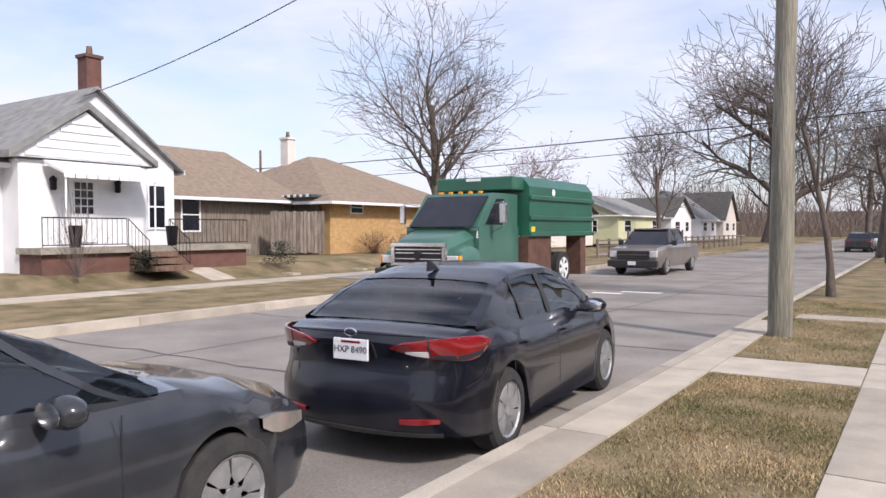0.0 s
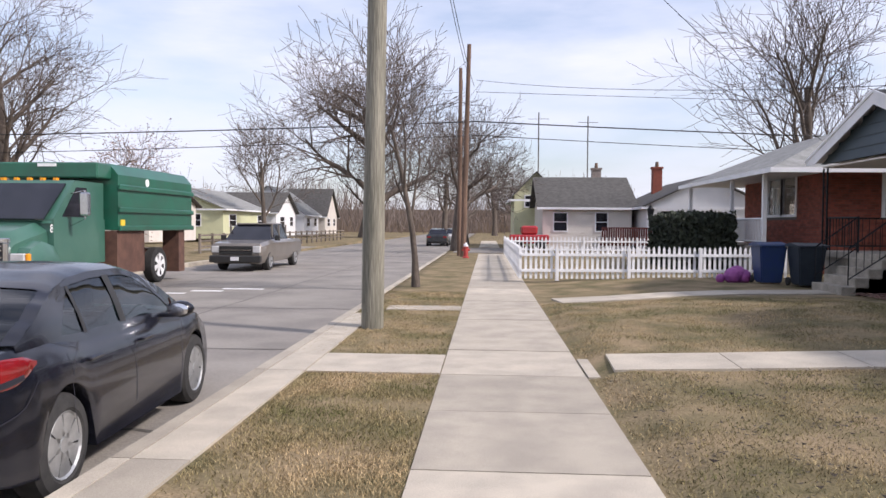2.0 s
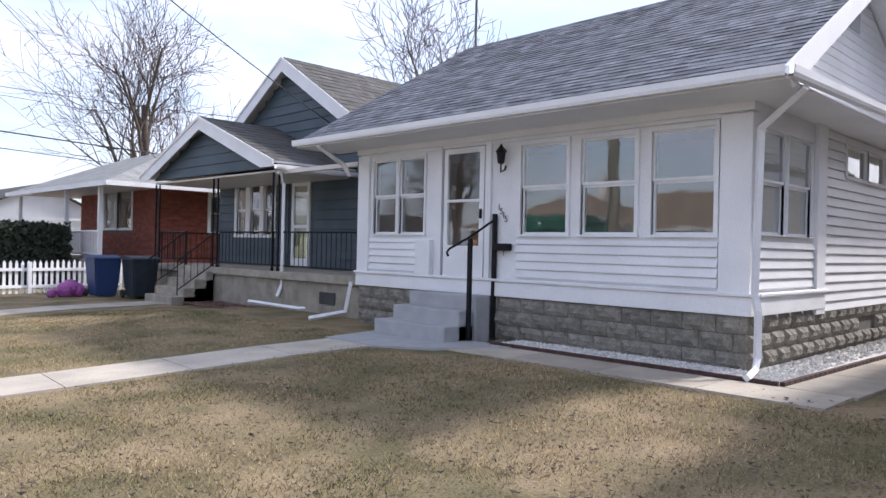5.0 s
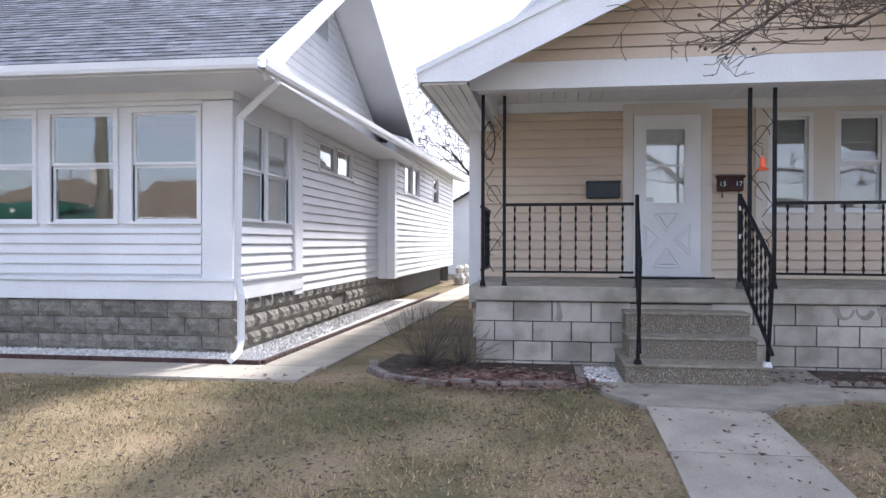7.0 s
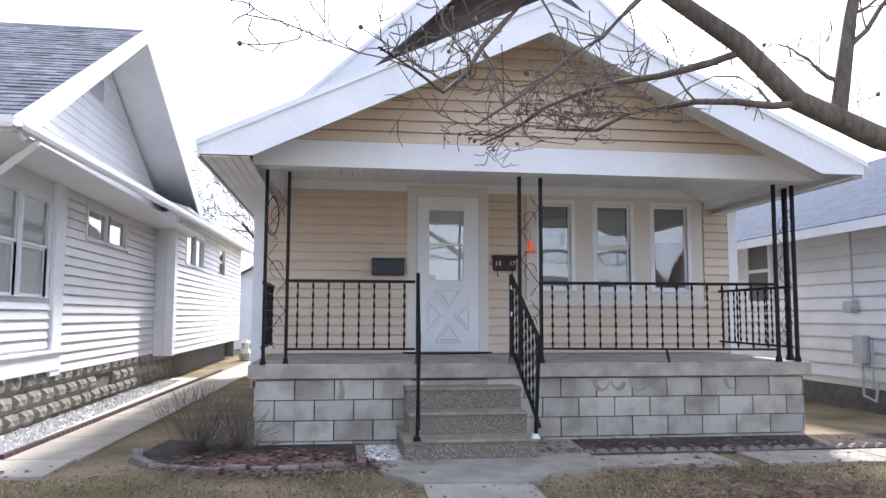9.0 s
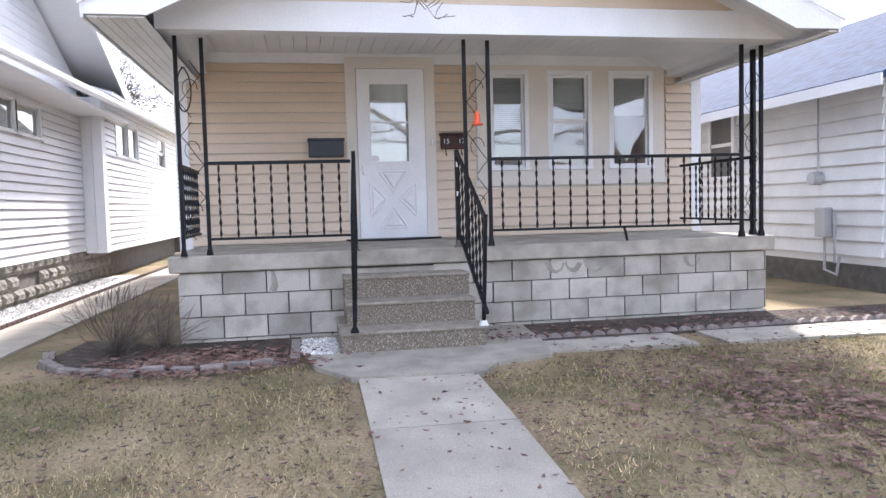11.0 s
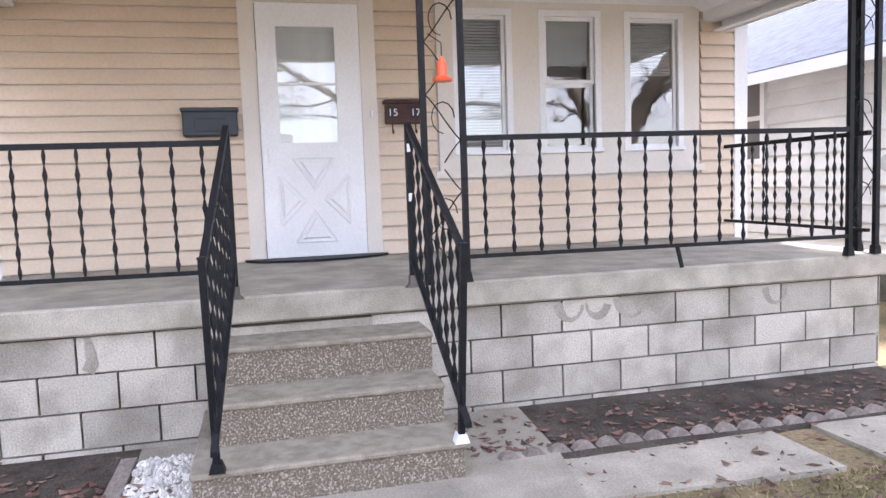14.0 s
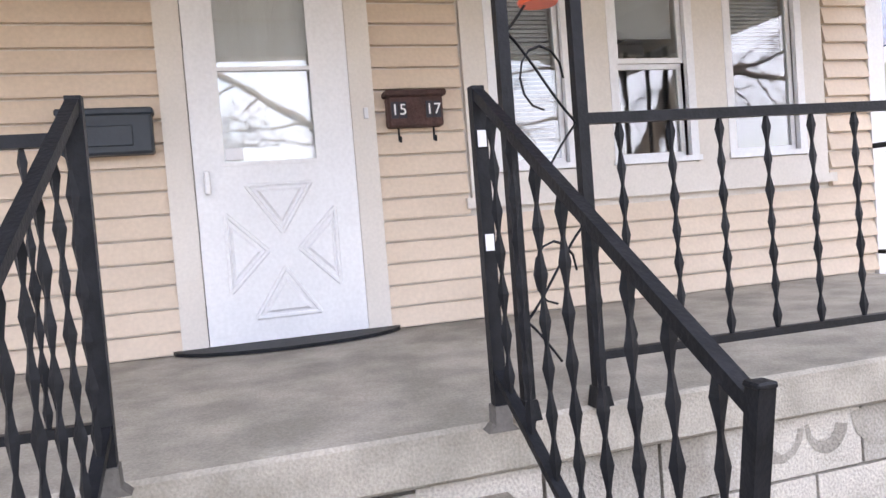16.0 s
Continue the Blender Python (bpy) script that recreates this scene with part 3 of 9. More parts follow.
def path_strip(name, pts, width, mat, label, thick=0.1, lift=0.006):
    """A path of slabs through the points (x, y), laid on the lawn."""
    ob = thing(name, (0, 0, 0), label, "path", kind="structure")
    for (xa, ya), (xb, yb) in zip(pts, pts[1:]):
        L = math.hypot(xb - xa, yb - ya)
        n = max(1, round(L / 1.25))
        for i in range(n):
            t0, t1 = i / n, (i + 1) / n
            a, b = Vector((xa + (xb - xa) * t0, ya + (yb - ya) * t0, 0)), Vector((xa + (xb - xa) * t1, ya + (yb - ya) * t1, 0))
            d = (b - a).normalized()
            s = Vector((-d.y, d.x, 0)) * width / 2
            g = d * 0.006
            vs = []
            for p, e in ((a, g), (b, -g)):
                for q in (-s, s):
                    v = p + q + e
                    vs.append(Vector((v.x, v.y, ground_z(p.x, p.y) + lift + 0.008)))
            vs += [v - Vector((0, 0, thick)) for v in vs]
            o = solid("slab", [v for v in vs], [(0, 2, 3, 1), (0, 1, 5, 4), (1, 3, 7, 5), (3, 2, 6, 7), (2, 0, 4, 6)], mat, ob)
    return ob


path_strip("garden_path", [(2.0, 0.18), (7.25, 0.13)], 0.86, M["path"], "pale concrete path to the porch steps")
bm = bmesh.new()
prism(bm, [(7.0, -0.36), (7.28, -0.52), (7.44, -1.02), (8.1, -1.14), (8.9, -1.2), (8.9, 0.98), (8.05, 0.95), (7.5, 0.86), (7.22, 0.7), (7.08, 0.62)], "z", 0.16, 0.302)
structure("path_apron", bm, M["concrete"], "concrete apron before the porch steps")
path_strip("garden_path", [(2.2, 9.7), (7.3, 9.4)], 0.95, M["walk"], "pale concrete path to the white house")
bm = bmesh.new()
box(bm, 1.91, 2.16, 9.2, 10.25, -0.05, 0.012)
structure("path_step", bm, M["walk"], "low concrete step up from the pavement")
path_strip("garden_path", [(2.3, 17.0), (8.6, 18.2)], 0.9, M["walk"], "concrete path to the blue house")
bm = bmesh.new()
prism(bm, [(7.1, 9.95), (7.1, 8.9), (7.55, 8.2), (8.6, 7.6), (8.3, 10.2)], "z", 0.15, ground_z(7.6, 9) + 0.02)
structure("path_apron", bm, M["step_grey"], "grey painted concrete apron before the steps")
path_strip("garden_path", [(8.05, 8.3), (8.05, 3.6)], 0.75, M["walk"], "narrow concrete path round the white house")
path_strip("garden_path", [(8.44, 3.92), (26, 3.35)], 0.72, M["walk"], "narrow concrete path between the two houses")
for ya, yb, lo in ((-1.03, -2.35, 7.55), (-2.62, -3.85, 7.50), (-3.87, -5.1, 7.45), (-5.12, -6.6, 7.40)):
    bm = bmesh.new()
    prism(bm, [(lo, ya), (8.06, ya), (8.04, yb), (lo - 0.04, yb)], "z", 0.16, 0.292)
    structure("garden_path", bm, M["concrete"], "worn concrete slab along the flower bed")
path_strip("garden_path", [(-17.6, 16.6), (-20.5, 16.4)], 1.0, M["walk"], "concrete path to the white house across the street")
bm = bmesh.new()
prism(bm, [(-11.3, 19.2), (-11.3, 23.0), (-30, 23.0), (-30, 19.9)], "z", -0.1, 0.012)
structure("driveway", bm, M["road"], "grey driveway beside the brick house")
bm = bmesh.new()
box(bm, -30, -17.4, 19.3, 19.7, 0.0, 0.1)
box(bm, -30, -17.4, 23.1, 23.35, 0.0, 0.1)
structure("driveway_kerb", bm, M["walk"], "pale kerbs of the driveway")


def bed(name, pts, label, z):
    bm = bmesh.new()
    prism(bm, pts, "z", z - 0.1, z)
    return structure(name, bm, M["soil"], label)


bed("flower_bed", [(8.92, 2.15), (8.92, 0.95), (8.0, 1.0), (7.75, 1.6), (7.8, 2.6), (8.3, 3.1), (9.4, 3.0)], "dark soil bed before the porch", 0.295)
bed("flower_bed", [(8.92, -0.65), (8.92, -6.5), (8.15, -6.3), (8.02, -1.2), (8.1, -0.65)], "dark soil bed along the block wall", 0.295)
bed("flower_bed", [(8.6, 13.5), (9.1, 17.2), (9.6, 17.2), (9.6, 12.6), (8.9, 12.4)], "bed of brown leaves by the blue house", 0.205)


# ---- the house with the cream boards ----
G = 0.27
house_cream = thing("house", (13, -0.9, G), "cream-sided house with a white-trimmed gable over its porch", "house")
HX, HY0, HY1, PX, PZ = 10.94, -4.3, 2.33, 8.92, 1.105
door_hole = (-0.63, 0.27, PZ, 3.26)
wins = [(-1.89, -1.46), (-2.74, -2.25), (-3.58, -3.08)]
holes = [door_hole] + [(a, b, 1.95, 3.15) for a, b in wins]
bm = bmesh.new()
holed_wall(bm, "x", HX, 0.16, HY0, HY1, PZ - 0.02, 3.5, holes)
part("wall", bm, M["cream_light"], house_cream)
bm = bmesh.new()
box(bm, HX + 0.16, HX + 9, HY1 - 0.16, HY1, G, 3.5)
box(bm, HX + 0.16, HX + 9, HY0, HY0 + 0.16, G, 3.5)
box(bm, HX + 9, HX + 9.16, HY0, HY1, G, 3.5)
box(bm, HX + 2.6, HX + 2.7, HY0 + 0.16, HY1 - 0.16, G, 3.3)
part("wall", bm, M["cream_light"], house_cream)
# Floor coloured near black so that the room's dimness is painted in.
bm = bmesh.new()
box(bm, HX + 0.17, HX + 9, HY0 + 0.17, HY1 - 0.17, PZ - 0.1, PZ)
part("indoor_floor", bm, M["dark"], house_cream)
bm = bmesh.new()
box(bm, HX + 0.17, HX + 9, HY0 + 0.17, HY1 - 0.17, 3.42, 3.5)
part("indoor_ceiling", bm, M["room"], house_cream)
lap_holes = [(-0.73, 0.37, PZ, 3.4), (-3.82, -1.24, 1.72, 3.4)]
laps(house_cream, M["cream"], "x", HX, -1, HY0 + 0.12, HY1 - 0.12, PZ, 3.26, lap_holes, 0.12, 0.022)
laps(house_cream, M["cream"], "y", HY1, 1, HX, HX + 7, G + 0.4, 3.4, [], 0.11, 0.02)
bm = bmesh.new()
box(bm, HX - 0.035, HX + 0.1, HY0 - 0.02, HY0 + 0.12, G + 0.5, 3.45)
box(bm, HX - 0.035, HX + 0.1, HY1 - 0.12, HY1 + 0.03, G + 0.5, 3.45)
box(bm, HX - 0.03, HX, HY0 + 0.12, HY1 - 0.12, 3.26, 3.44)
part("corner_trim", bm, M["white"], house_cream)
for name, d, a, b, z0, z1 in [("casing", 0.03, a, b, 1.93, 3.20) for a, b in ((-3.80, -3.63), (-3.03, -2.79), (-2.20, -1.94), (-1.41, -1.26))] + [("head_casing", 0.03, -3.80, -1.26, 3.20, 3.26), ("sill", 0.06, -3.84, -1.22, 1.74, 1.80), ("apron", 0.03, -3.80, -1.26, 1.80, 1.93)]:
    bm = bmesh.new()
    box(bm, HX - d, HX, a, b, z0, z1)
    part(name, bm, M["cream_light"], house_cream)
for (a, b), ins in zip(wins, ("blind_full", "shade", "blind")):
    window(house_cream, "x", HX, -1, a, b, 1.97, 3.14, 0.055, 0.5 if ins == "shade" else 0, inside=ins)
bm = bmesh.new()
box(bm, HX - 0.04, HX + 0.02, -0.73, -0.60, PZ, 3.34)
box(bm, HX - 0.04, HX + 0.02, 0.24, 0.37, PZ, 3.34)
box(bm, HX - 0.045, HX + 0.02, -0.60, 0.24, 3.20, 3.34)
part("door_frame", bm, M["cream_light"], house_cream)


def front_door():
    d = thing("door", (HX - 0.03, -0.18, PZ), "white storm door with a glazed top and a cross-buck panel", "door")
    y0, y1, z0, z1 = -0.595, 0.235, PZ + 0.025, 3.195
    gz0, gz1, gy0, gy1 = z0 + 0.92, z1 - 0.17, y0 + 0.18, y1 - 0.13
    bm = bmesh.new()
    box(bm, HX - 0.055, HX - 0.015, y0, gy0, z0, z1)
    box(bm, HX - 0.055, HX - 0.015, gy1, y1, z0, z1)
    box(bm, HX - 0.055, HX - 0.015, gy0, gy1, z0, gz0)
    box(bm, HX - 0.055, HX - 0.015, gy0, gy1, gz1, z1)
    part("door_leaf", bm, M["white"], d)
    bm = bmesh.new()
    for a, b in ((gy0, gy0 + 0.025), (gy1 - 0.025, gy1)):
        box(bm, HX - 0.064, HX - 0.05, a, b, gz0, gz1)
    for z in (gz0, (gz0 + gz1) / 2, gz1 - 0.02):
        box(bm, HX - 0.064, HX - 0.05, gy0 + 0.025, gy1 - 0.025, z, z + 0.02)
    part("door_sash", bm, M["white"], d)
    bm = bmesh.new()
    box(bm, HX - 0.046, HX - 0.042, gy0 + 0.02, gy1 - 0.02, gz0 + 0.02, gz1 - 0.01)
    part("pane", bm, GLASS, d).visible_shadow = False
    bm = bmesh.new()
    box(bm, HX + 0.06, HX + 0.10, y0 + 0.02, y1 - 0.02, z0, z1)
    part("inner_door", bm, M["white"], d, "pale inner door")
    bm = bmesh.new()
    box(bm, HX - 0.03, HX - 0.025, gy0 + 0.01, gy1 - 0.01, gz0, gz1)
    part("curtain", bm, M["curtain"], d, "thin white curtain")
    cy, cz, w, h = (y0 + y1) / 2, (z0 + gz0) / 2 + 0.01, 0.27, 0.33
    for k, (a, b) in enumerate(((0, 1), (1, 0), (0, -1), (-1, 0))):
        bm = bmesh.new()
        outer = [(cy + a * w * 1.05 - b * w * 0.62, cz + b * h * 1.05 - a * h * 0.62), (cy + a * w * 1.05 + b * w * 0.62, cz + b * h * 1.05 + a * h * 0.62), (cy + a * w * 0.3, cz + b * h * 0.28)]
        mid = (sum(p[0] for p in outer) / 3, sum(p[1] for p in outer) / 3)
        inner = [(mid[0] + (p[0] - mid[0]) * 0.72, mid[1] + (p[1] - mid[1]) * 0.72) for p in outer]
        for i in range(3):
            (ya, za), (yb, zb) = outer[i], outer[(i + 1) % 3]
            tube(bm, [(HX - 0.056, ya, za), (HX - 0.056, yb, zb)], 0.012, 6)
        prism(bm, inner, "x", HX - 0.075, HX - 0.054)
        bmesh.ops.bevel(bm, geom=[e for e in bm.edges if len(e.verts) == 2 and abs(e.calc_length()) > 0.1 and e.verts[0].co.x < HX - 0.074 and e.verts[1].co.x < HX - 0.074], offset=0.012, segments=1, affect="EDGES")
        part("door_panel", bm, M["white"], d)
    bm = bmesh.new()
    box(bm, HX - 0.085, HX - 0.055, y1 - 0.075, y1 - 0.045, gz0 - 0.14, gz0 - 0.02, 0.006)
    part("door_handle", bm, M["white"], d, "white pull handle")
    bm = bmesh.new()
    box(bm, HX - 0.066, HX - 0.062, gy1 - 0.12, gy1 - 0.03, gz0 + 0.03, gz0 + 0.09)
    part("sticker", bm, M["plate"], d, "small pale sticker")


front_door()
bm = bmesh.new()
prism(bm, [(HX - 0.02 - 0.30 * math.sin(math.pi * i / 12), -0.18 + 0.60 * math.cos(math.pi * i / 12)) for i in range(13)], "z", PZ + 0.004, PZ + 0.022)
part("doormat", bm, M["iron"], thing("doormat", (HX - 0.1, -0.18, PZ), "black half-round rubber doormat before the door", "mat"))

# porch: slab, block wall, steps
porch = thing("porch", (9.9, -0.9, G), "raised concrete porch on a cinder block wall", "porch", kind="structure")
bm = bmesh.new()
box(bm, PX - 0.03, HX - 0.002, -4.02, 2.15, PZ - 0.155, PZ, 0.012)
part("porch_slab", bm, M["slab"], porch)
bm = bmesh.new()
box(bm, PX + 0.06, PX + 0.2, -3.93, 2.06, G - 0.15, PZ - 0.157)
box(bm, PX + 0.2, HX, 1.92, 2.06, G - 0.15, PZ - 0.157)
box(bm, PX + 0.2, HX, -3.93, -3.79, G - 0.15, PZ - 0.157)
part("mortar", bm, M["mortar"], porch)
zt = PZ - 0.165
for r in range(4):
    h = 0.20
    z1 = zt - r * 0.207
    y = 2.08
    first = True
    while y > -3.93:
        L = 0.20 if (first and r % 2) else 0.40
        first = False
        e = max(y - L, -3.94)
        if not (e > -0.55 and y < 0.50):
            piece("block", M["block"], porch, (0.10, y - e - 0.013, h - 0.004), (PX + 0.06, (y + e) / 2, z1 - h / 2))
        y = e
    for side, yy in ((1, 2.03), (-1, -3.89)):
        x = PX + 0.12
        while x < HX - 0.2:
            piece("block", M["block"], porch, (0.39, 0.10, h), (x + 0.2, yy, z1 - h / 2))
            x += 0.40

def stain(pts, wide):
    """A damp mark on the block wall: a thin band through the points (y, z)."""
    bm = bmesh.new()
    rows = []
    for (ya, za), (yb, zb) in zip(pts, pts[1:]):
        for i in range(3):
            f = i / 3
            y, z = ya + (yb - ya) * f, za + (zb - za) * f
            w = wide * (0.75 + 0.35 * math.sin(17 * y + 9 * z)) / 2
            q = math.hypot(yb - ya, zb - za)
            rows.append([bm.verts.new((PX + 0.0075, y - (zb - za) / q * w * e, z + (yb - ya) / q * w * e)) for e in (-1, 1)])
    for a, b in zip(rows, rows[1:]):
        bm.faces.new((a[0], a[1], b[1], b[0]))
    part("damp_mark", bm, M["damp"], porch, "dark damp mark on the blocks")


def bowl(y, z, wide, deep):
    """A hanging curve between two points at the height z."""
    return [(y + wide / 2 * math.cos(math.pi * i / 6), z - deep * math.sin(math.pi * i / 6)) for i in range(7)]


for y, z, wide, deep, thick in ((-1.58, 0.92, 0.17, 0.11, 0.06), (-1.76, 0.91, 0.15, 0.09, 0.05), (-2.0, 0.93, 0.20, 0.13, 0.055), (-2.2, 0.92, 0.12, 0.10, 0.04), (-3.08, 0.92, 0.17, 0.11, 0.05)):
    stain(bowl(y, z, wide, deep), thick)
stain([(1.22, 0.94), (1.20, 0.80), (1.24, 0.72)], 0.07)

steps = thing("steps", (8.4, 0.0, G), "three worn pebbled concrete steps up to the porch", "steps")
rise = (PZ - 0.02 - G) / 4
for k, (x0, ya, yb) in enumerate(((7.94, -0.604, 0.644), (8.26, -0.59, 0.575), (8.58, -0.61, 0.575))):
    bm = bmesh.new()
    box(bm, x0 + 0.012, PX + 0.03, ya + 0.01, yb - 0.01, G - 0.12 if k == 0 else G + rise * k - 0.005, G + rise * (k + 1) - 0.03)
    part("riser", bm, M["pebble"], steps)
    bm = bmesh.new()
    box(bm, x0, PX + 0.05, ya, yb, G + rise * (k + 1) - 0.03, G + rise * (k + 1), 0.008)
    part("tread", bm, M["tread"], steps)

bm = bmesh.new()
box(bm, PX + 0.012, PX + 0.05, -0.57, 0.55, G + rise * 3, PZ - 0.178)
part("mortar_strip", bm, M["slab"], steps)

# porch roof, beam, gable
GY, GHALF, GTOP = -0.765, 3.28, 4.59
EAVE_Z, RX = 3.05, 7.98
slope = (GTOP - EAVE_Z) / GHALF


def gable_roof(parent, x_front, x_back, ymid, half, z_eave, z_top, rake, mat, deck_mat, rows=16, seed=1, thick=0.12, boards=True, tab=0.32):
    """A roof with its ridge along x: slopes, rake boards at the front, soffits."""
    for s in (-1, 1):
        roof_plane(parent, (x_front, ymid + s * half, z_eave + thick), (x_back - x_front, 0, 0), (0, -s * half, z_top - z_eave), mat, rows, tab, seed=seed + s, deck_mat=deck_mat)
        if boards:
            bm = bmesh.new()
            drop = rake
            cut = z_eave + thick - 0.12
            back = (cut - (z_eave + thick - 0.04 - drop)) / (z_top - z_eave) * half
            pts = [(ymid + s * half, z_eave + thick - 0.04), (ymid, z_top + thick - 0.04), (ymid, z_top + thick - 0.04 - drop), (ymid + s * (half - back), cut), (ymid + s * half, cut)]
            prism(bm, pts, "x", x_front - 0.03, x_front - 0.002)
            prism(bm, [(ymid + s * (half + 0.03), z_eave + thick + 0.01), (ymid, z_top + thick + 0.015), (ymid, z_top + thick - 0.05), (ymid + s * (half + 0.03), z_eave + thick - 0.05)], "x", x_front - 0.055, x_front - 0.032)
            part("rake_board", bm, M["white"], parent)


gable_roof(house_cream, RX, 11.5, GY, GHALF, EAVE_Z, GTOP, 0.30, M["shingle_dark"], M["white"], 14, 3)
gable_roof(house_cream, 10.2, 20.5, GY - 0.2, 3.72, 3.18, 6.68, 0.34, M["shingle_dark"], M["white"], 18, 5)
bm = bmesh.new()
box(bm, 8.62, 8.80, -3.98, 2.12, 3.10, 3.37)
box(bm, 8.80, HX, 1.98, 2.12, 3.12, 3.37)
box(bm, 8.80, HX, -3.98, -3.84, 3.12, 3.37)
part("beam", bm, M["white"], house_cream)
gable_laps(house_cream, M["cream"], "x", 8.66, -1, -3.97, 2.1, 3.37, 4.66, 0.12, 0.022)
bm = bmesh.new()
prism(bm, [(-3.98, 3.37), (2.12, 3.37), (GY, 4.66)], "x", 8.68, 8.80)
part("gable_wall", bm, M["cream_light"], house_cream)
bm = bmesh.new()
prism(bm, [(GY - 3.8, 3.4), (GY + 3.2, 3.4), (GY - 0.3, 6.6)], "x", HX, HX + 0.15)
part("gable_wall", bm, M["shingle_brown"], house_cream, "brown shingled gable")
y = -3.84
while y < 1.97:
    piece("soffit_board", M["vinyl"], house_cream, (HX - 8.82, 0.144, 0.02), ((8.80 + HX) / 2, y + 0.075, 3.39))
    y += 0.15
x = RX + 0.02
while x < 8.66:
    for s in (-1, 1):
        bm = bmesh.new()
        a0, a1 = (GY + s * (GHALF - 0.02), EAVE_Z + 0.045), (GY, GTOP + 0.05)
        prism(bm, [a0, a1, (a1[0], a1[1] - 0.02), (a0[0], a0[1] - 0.02)], "x", x, x + 0.145)
        part("soffit_board", bm, M["vinyl"], house_cream)
    x += 0.15


for s_ in (-1, 1):
    for i in range(5 if s_ > 0 else 1):
        ya = GY + s_ * (GHALF - 0.02 - i * 0.085)
        x = RX + 0.01
        bm = bmesh.new()
        box(bm, RX + 0.01, HX + 6, min(ya, ya - s_ * 0.078), max(ya, ya - s_ * 0.078), EAVE_Z - 0.018, EAVE_Z - 0.002)
        part("soffit_board", bm, M["vinyl"], house_cream)
    bm = bmesh.new()
    box(bm, RX + 0.01, 20, GY + s_ * (GHALF + 0.005), GY + s_ * (GHALF + 0.03), EAVE_Z - 0.02, EAVE_Z + 0.12)
    part("fascia", bm, M["white"], house_cream)

# ---- ironwork ----
def twisted(bm, x, y, z0, z1, r=0.008):
    """An upright bar with the swellings of its twists."""
    n, k = 4, 7
    rings = []
    for i in range(4 * k + 1):
        z = z0 + (z1 - z0) * i / (4 * k)
        wide = r * (0.65, 1.2, 1.9, 1.2)[i % 4]
        thin = r * (0.7, 0.8, 0.9, 0.8)[i % 4]
        a = 1.1 + 0.3 * (i // 4 % 2)
        rings.append([bm.verts.new((x + c * wide * math.cos(a) - s * thin * math.sin(a), y + c * wide * math.sin(a) + s * thin * math.cos(a), z)) for c, s in ((1, 0), (0, 1), (-1, 0), (0, -1))])
    for a, b in zip(rings, rings[1:]):
        for i in range(n):
            bm.faces.new((a[i], a[(i + 1) % n], b[(i + 1) % n], b[i]))


def railing(p0, p1, top0, top1, low0, low1, n, label, parent=None, group="porch railings", posts=()):
    """A rail with twisted bars from p0 to p1 (x, y); the heights of its top and bottom rails at both ends."""
    r = parent or thing("railing", (p0[0], p0[1], low0), label, "railing", group)
    a, b = Vector((*p0, 0)), Vector((*p1, 0))
    d = (b - a).normalized()
    s = Vector((-d.y, d.x, 0)) * 0.015
    for name, za, zb, h in (("top_rail", top0, top1, 0.016), ("bottom_rail", low0, low1, 0.012)):
        bm = bmesh.new()
        vs = []
        for p, z in ((a, za), (b, zb)):
            for q, w in ((s, h), (-s, h), (-s, -h), (s, -h)):
                vs.append(bm.verts.new((p.x + q.x, p.y + q.y, z + w)))
        for i in range(4):
            bm.faces.new((vs[i], vs[(i + 1) % 4], vs[4 + (i + 1) % 4], vs[4 + i]))
        bm.faces.new(vs[:4])
        bm.faces.new(vs[4:])
        part(name, bm, M["iron"], r)
    for i in range(n):
        t = (i + 0.7) / (n + 0.4)
        p = a + (b - a) * t
        bm = bmesh.new()
        twisted(bm, p.x, p.y, low0 + (low1 - low0) * t, top0 + (top1 - top0) * t)
        part("baluster", bm, M["iron"], r)
    return r


def iron_post(x0, y0, x1, y1, z0, z1, label, scroll=True):
    """Two square bars with scrolls between them and flared feet."""
    p = thing("porch_post", ((x0 + x1) / 2, (y0 + y1) / 2, z0), label, "post", "iron porch posts")
    for x, y in ((x0, y0), (x1, y1)):
        bm = bmesh.new()
        box(bm, x - 0.017, x + 0.017, y - 0.017, y + 0.017, z0, z1)
        part("bar", bm, M["iron"], p)
        bm = bmesh.new()
        prism(bm, [(y - 0.03, z0), (y + 0.03, z0), (y + 0.019, z0 + 0.06), (y - 0.019, z0 + 0.06)], "x", x - 0.026, x + 0.026)
        part("foot", bm, M["iron"], p)
    if scroll:
        d = Vector((x1 - x0, y1 - y0, 0))
        w = d.length
        z = z0 + 0.15
        k = 0
        while z < z1 - 0.3:
            bm = bmesh.new()
            pts = []
            for i in range(26):
                u = i / 25
                a = 2 * math.pi * (1.2 * u) * (1 if k % 2 else -1)
                rr = w * 0.42
                off = 0.5 + 0.42 * math.sin(math.pi * 2 * u) * (1 if k % 2 else -1)
                pts.append(Vector((x0, y0, 0)) + d * off + Vector((0, 0, z + 0.52 * u + 0.03 * math.sin(4 * math.pi * u))))
            tube(bm, pts, 0.004, 4)
            c = Vector((x0, y0, 0)) + d * 0.5
            ring = [c + d.normalized() * (rr * 0.7) * math.cos(2 * math.pi * i / 12) + Vector((0, 0, z + 0.26 + rr * 0.9 * math.sin(2 * math.pi * i / 12))) for i in range(10)]
            tube(bm, ring, 0.004, 4)
            part("scroll", bm, M["iron"], p)
            z += 0.56
            k += 1
    return p


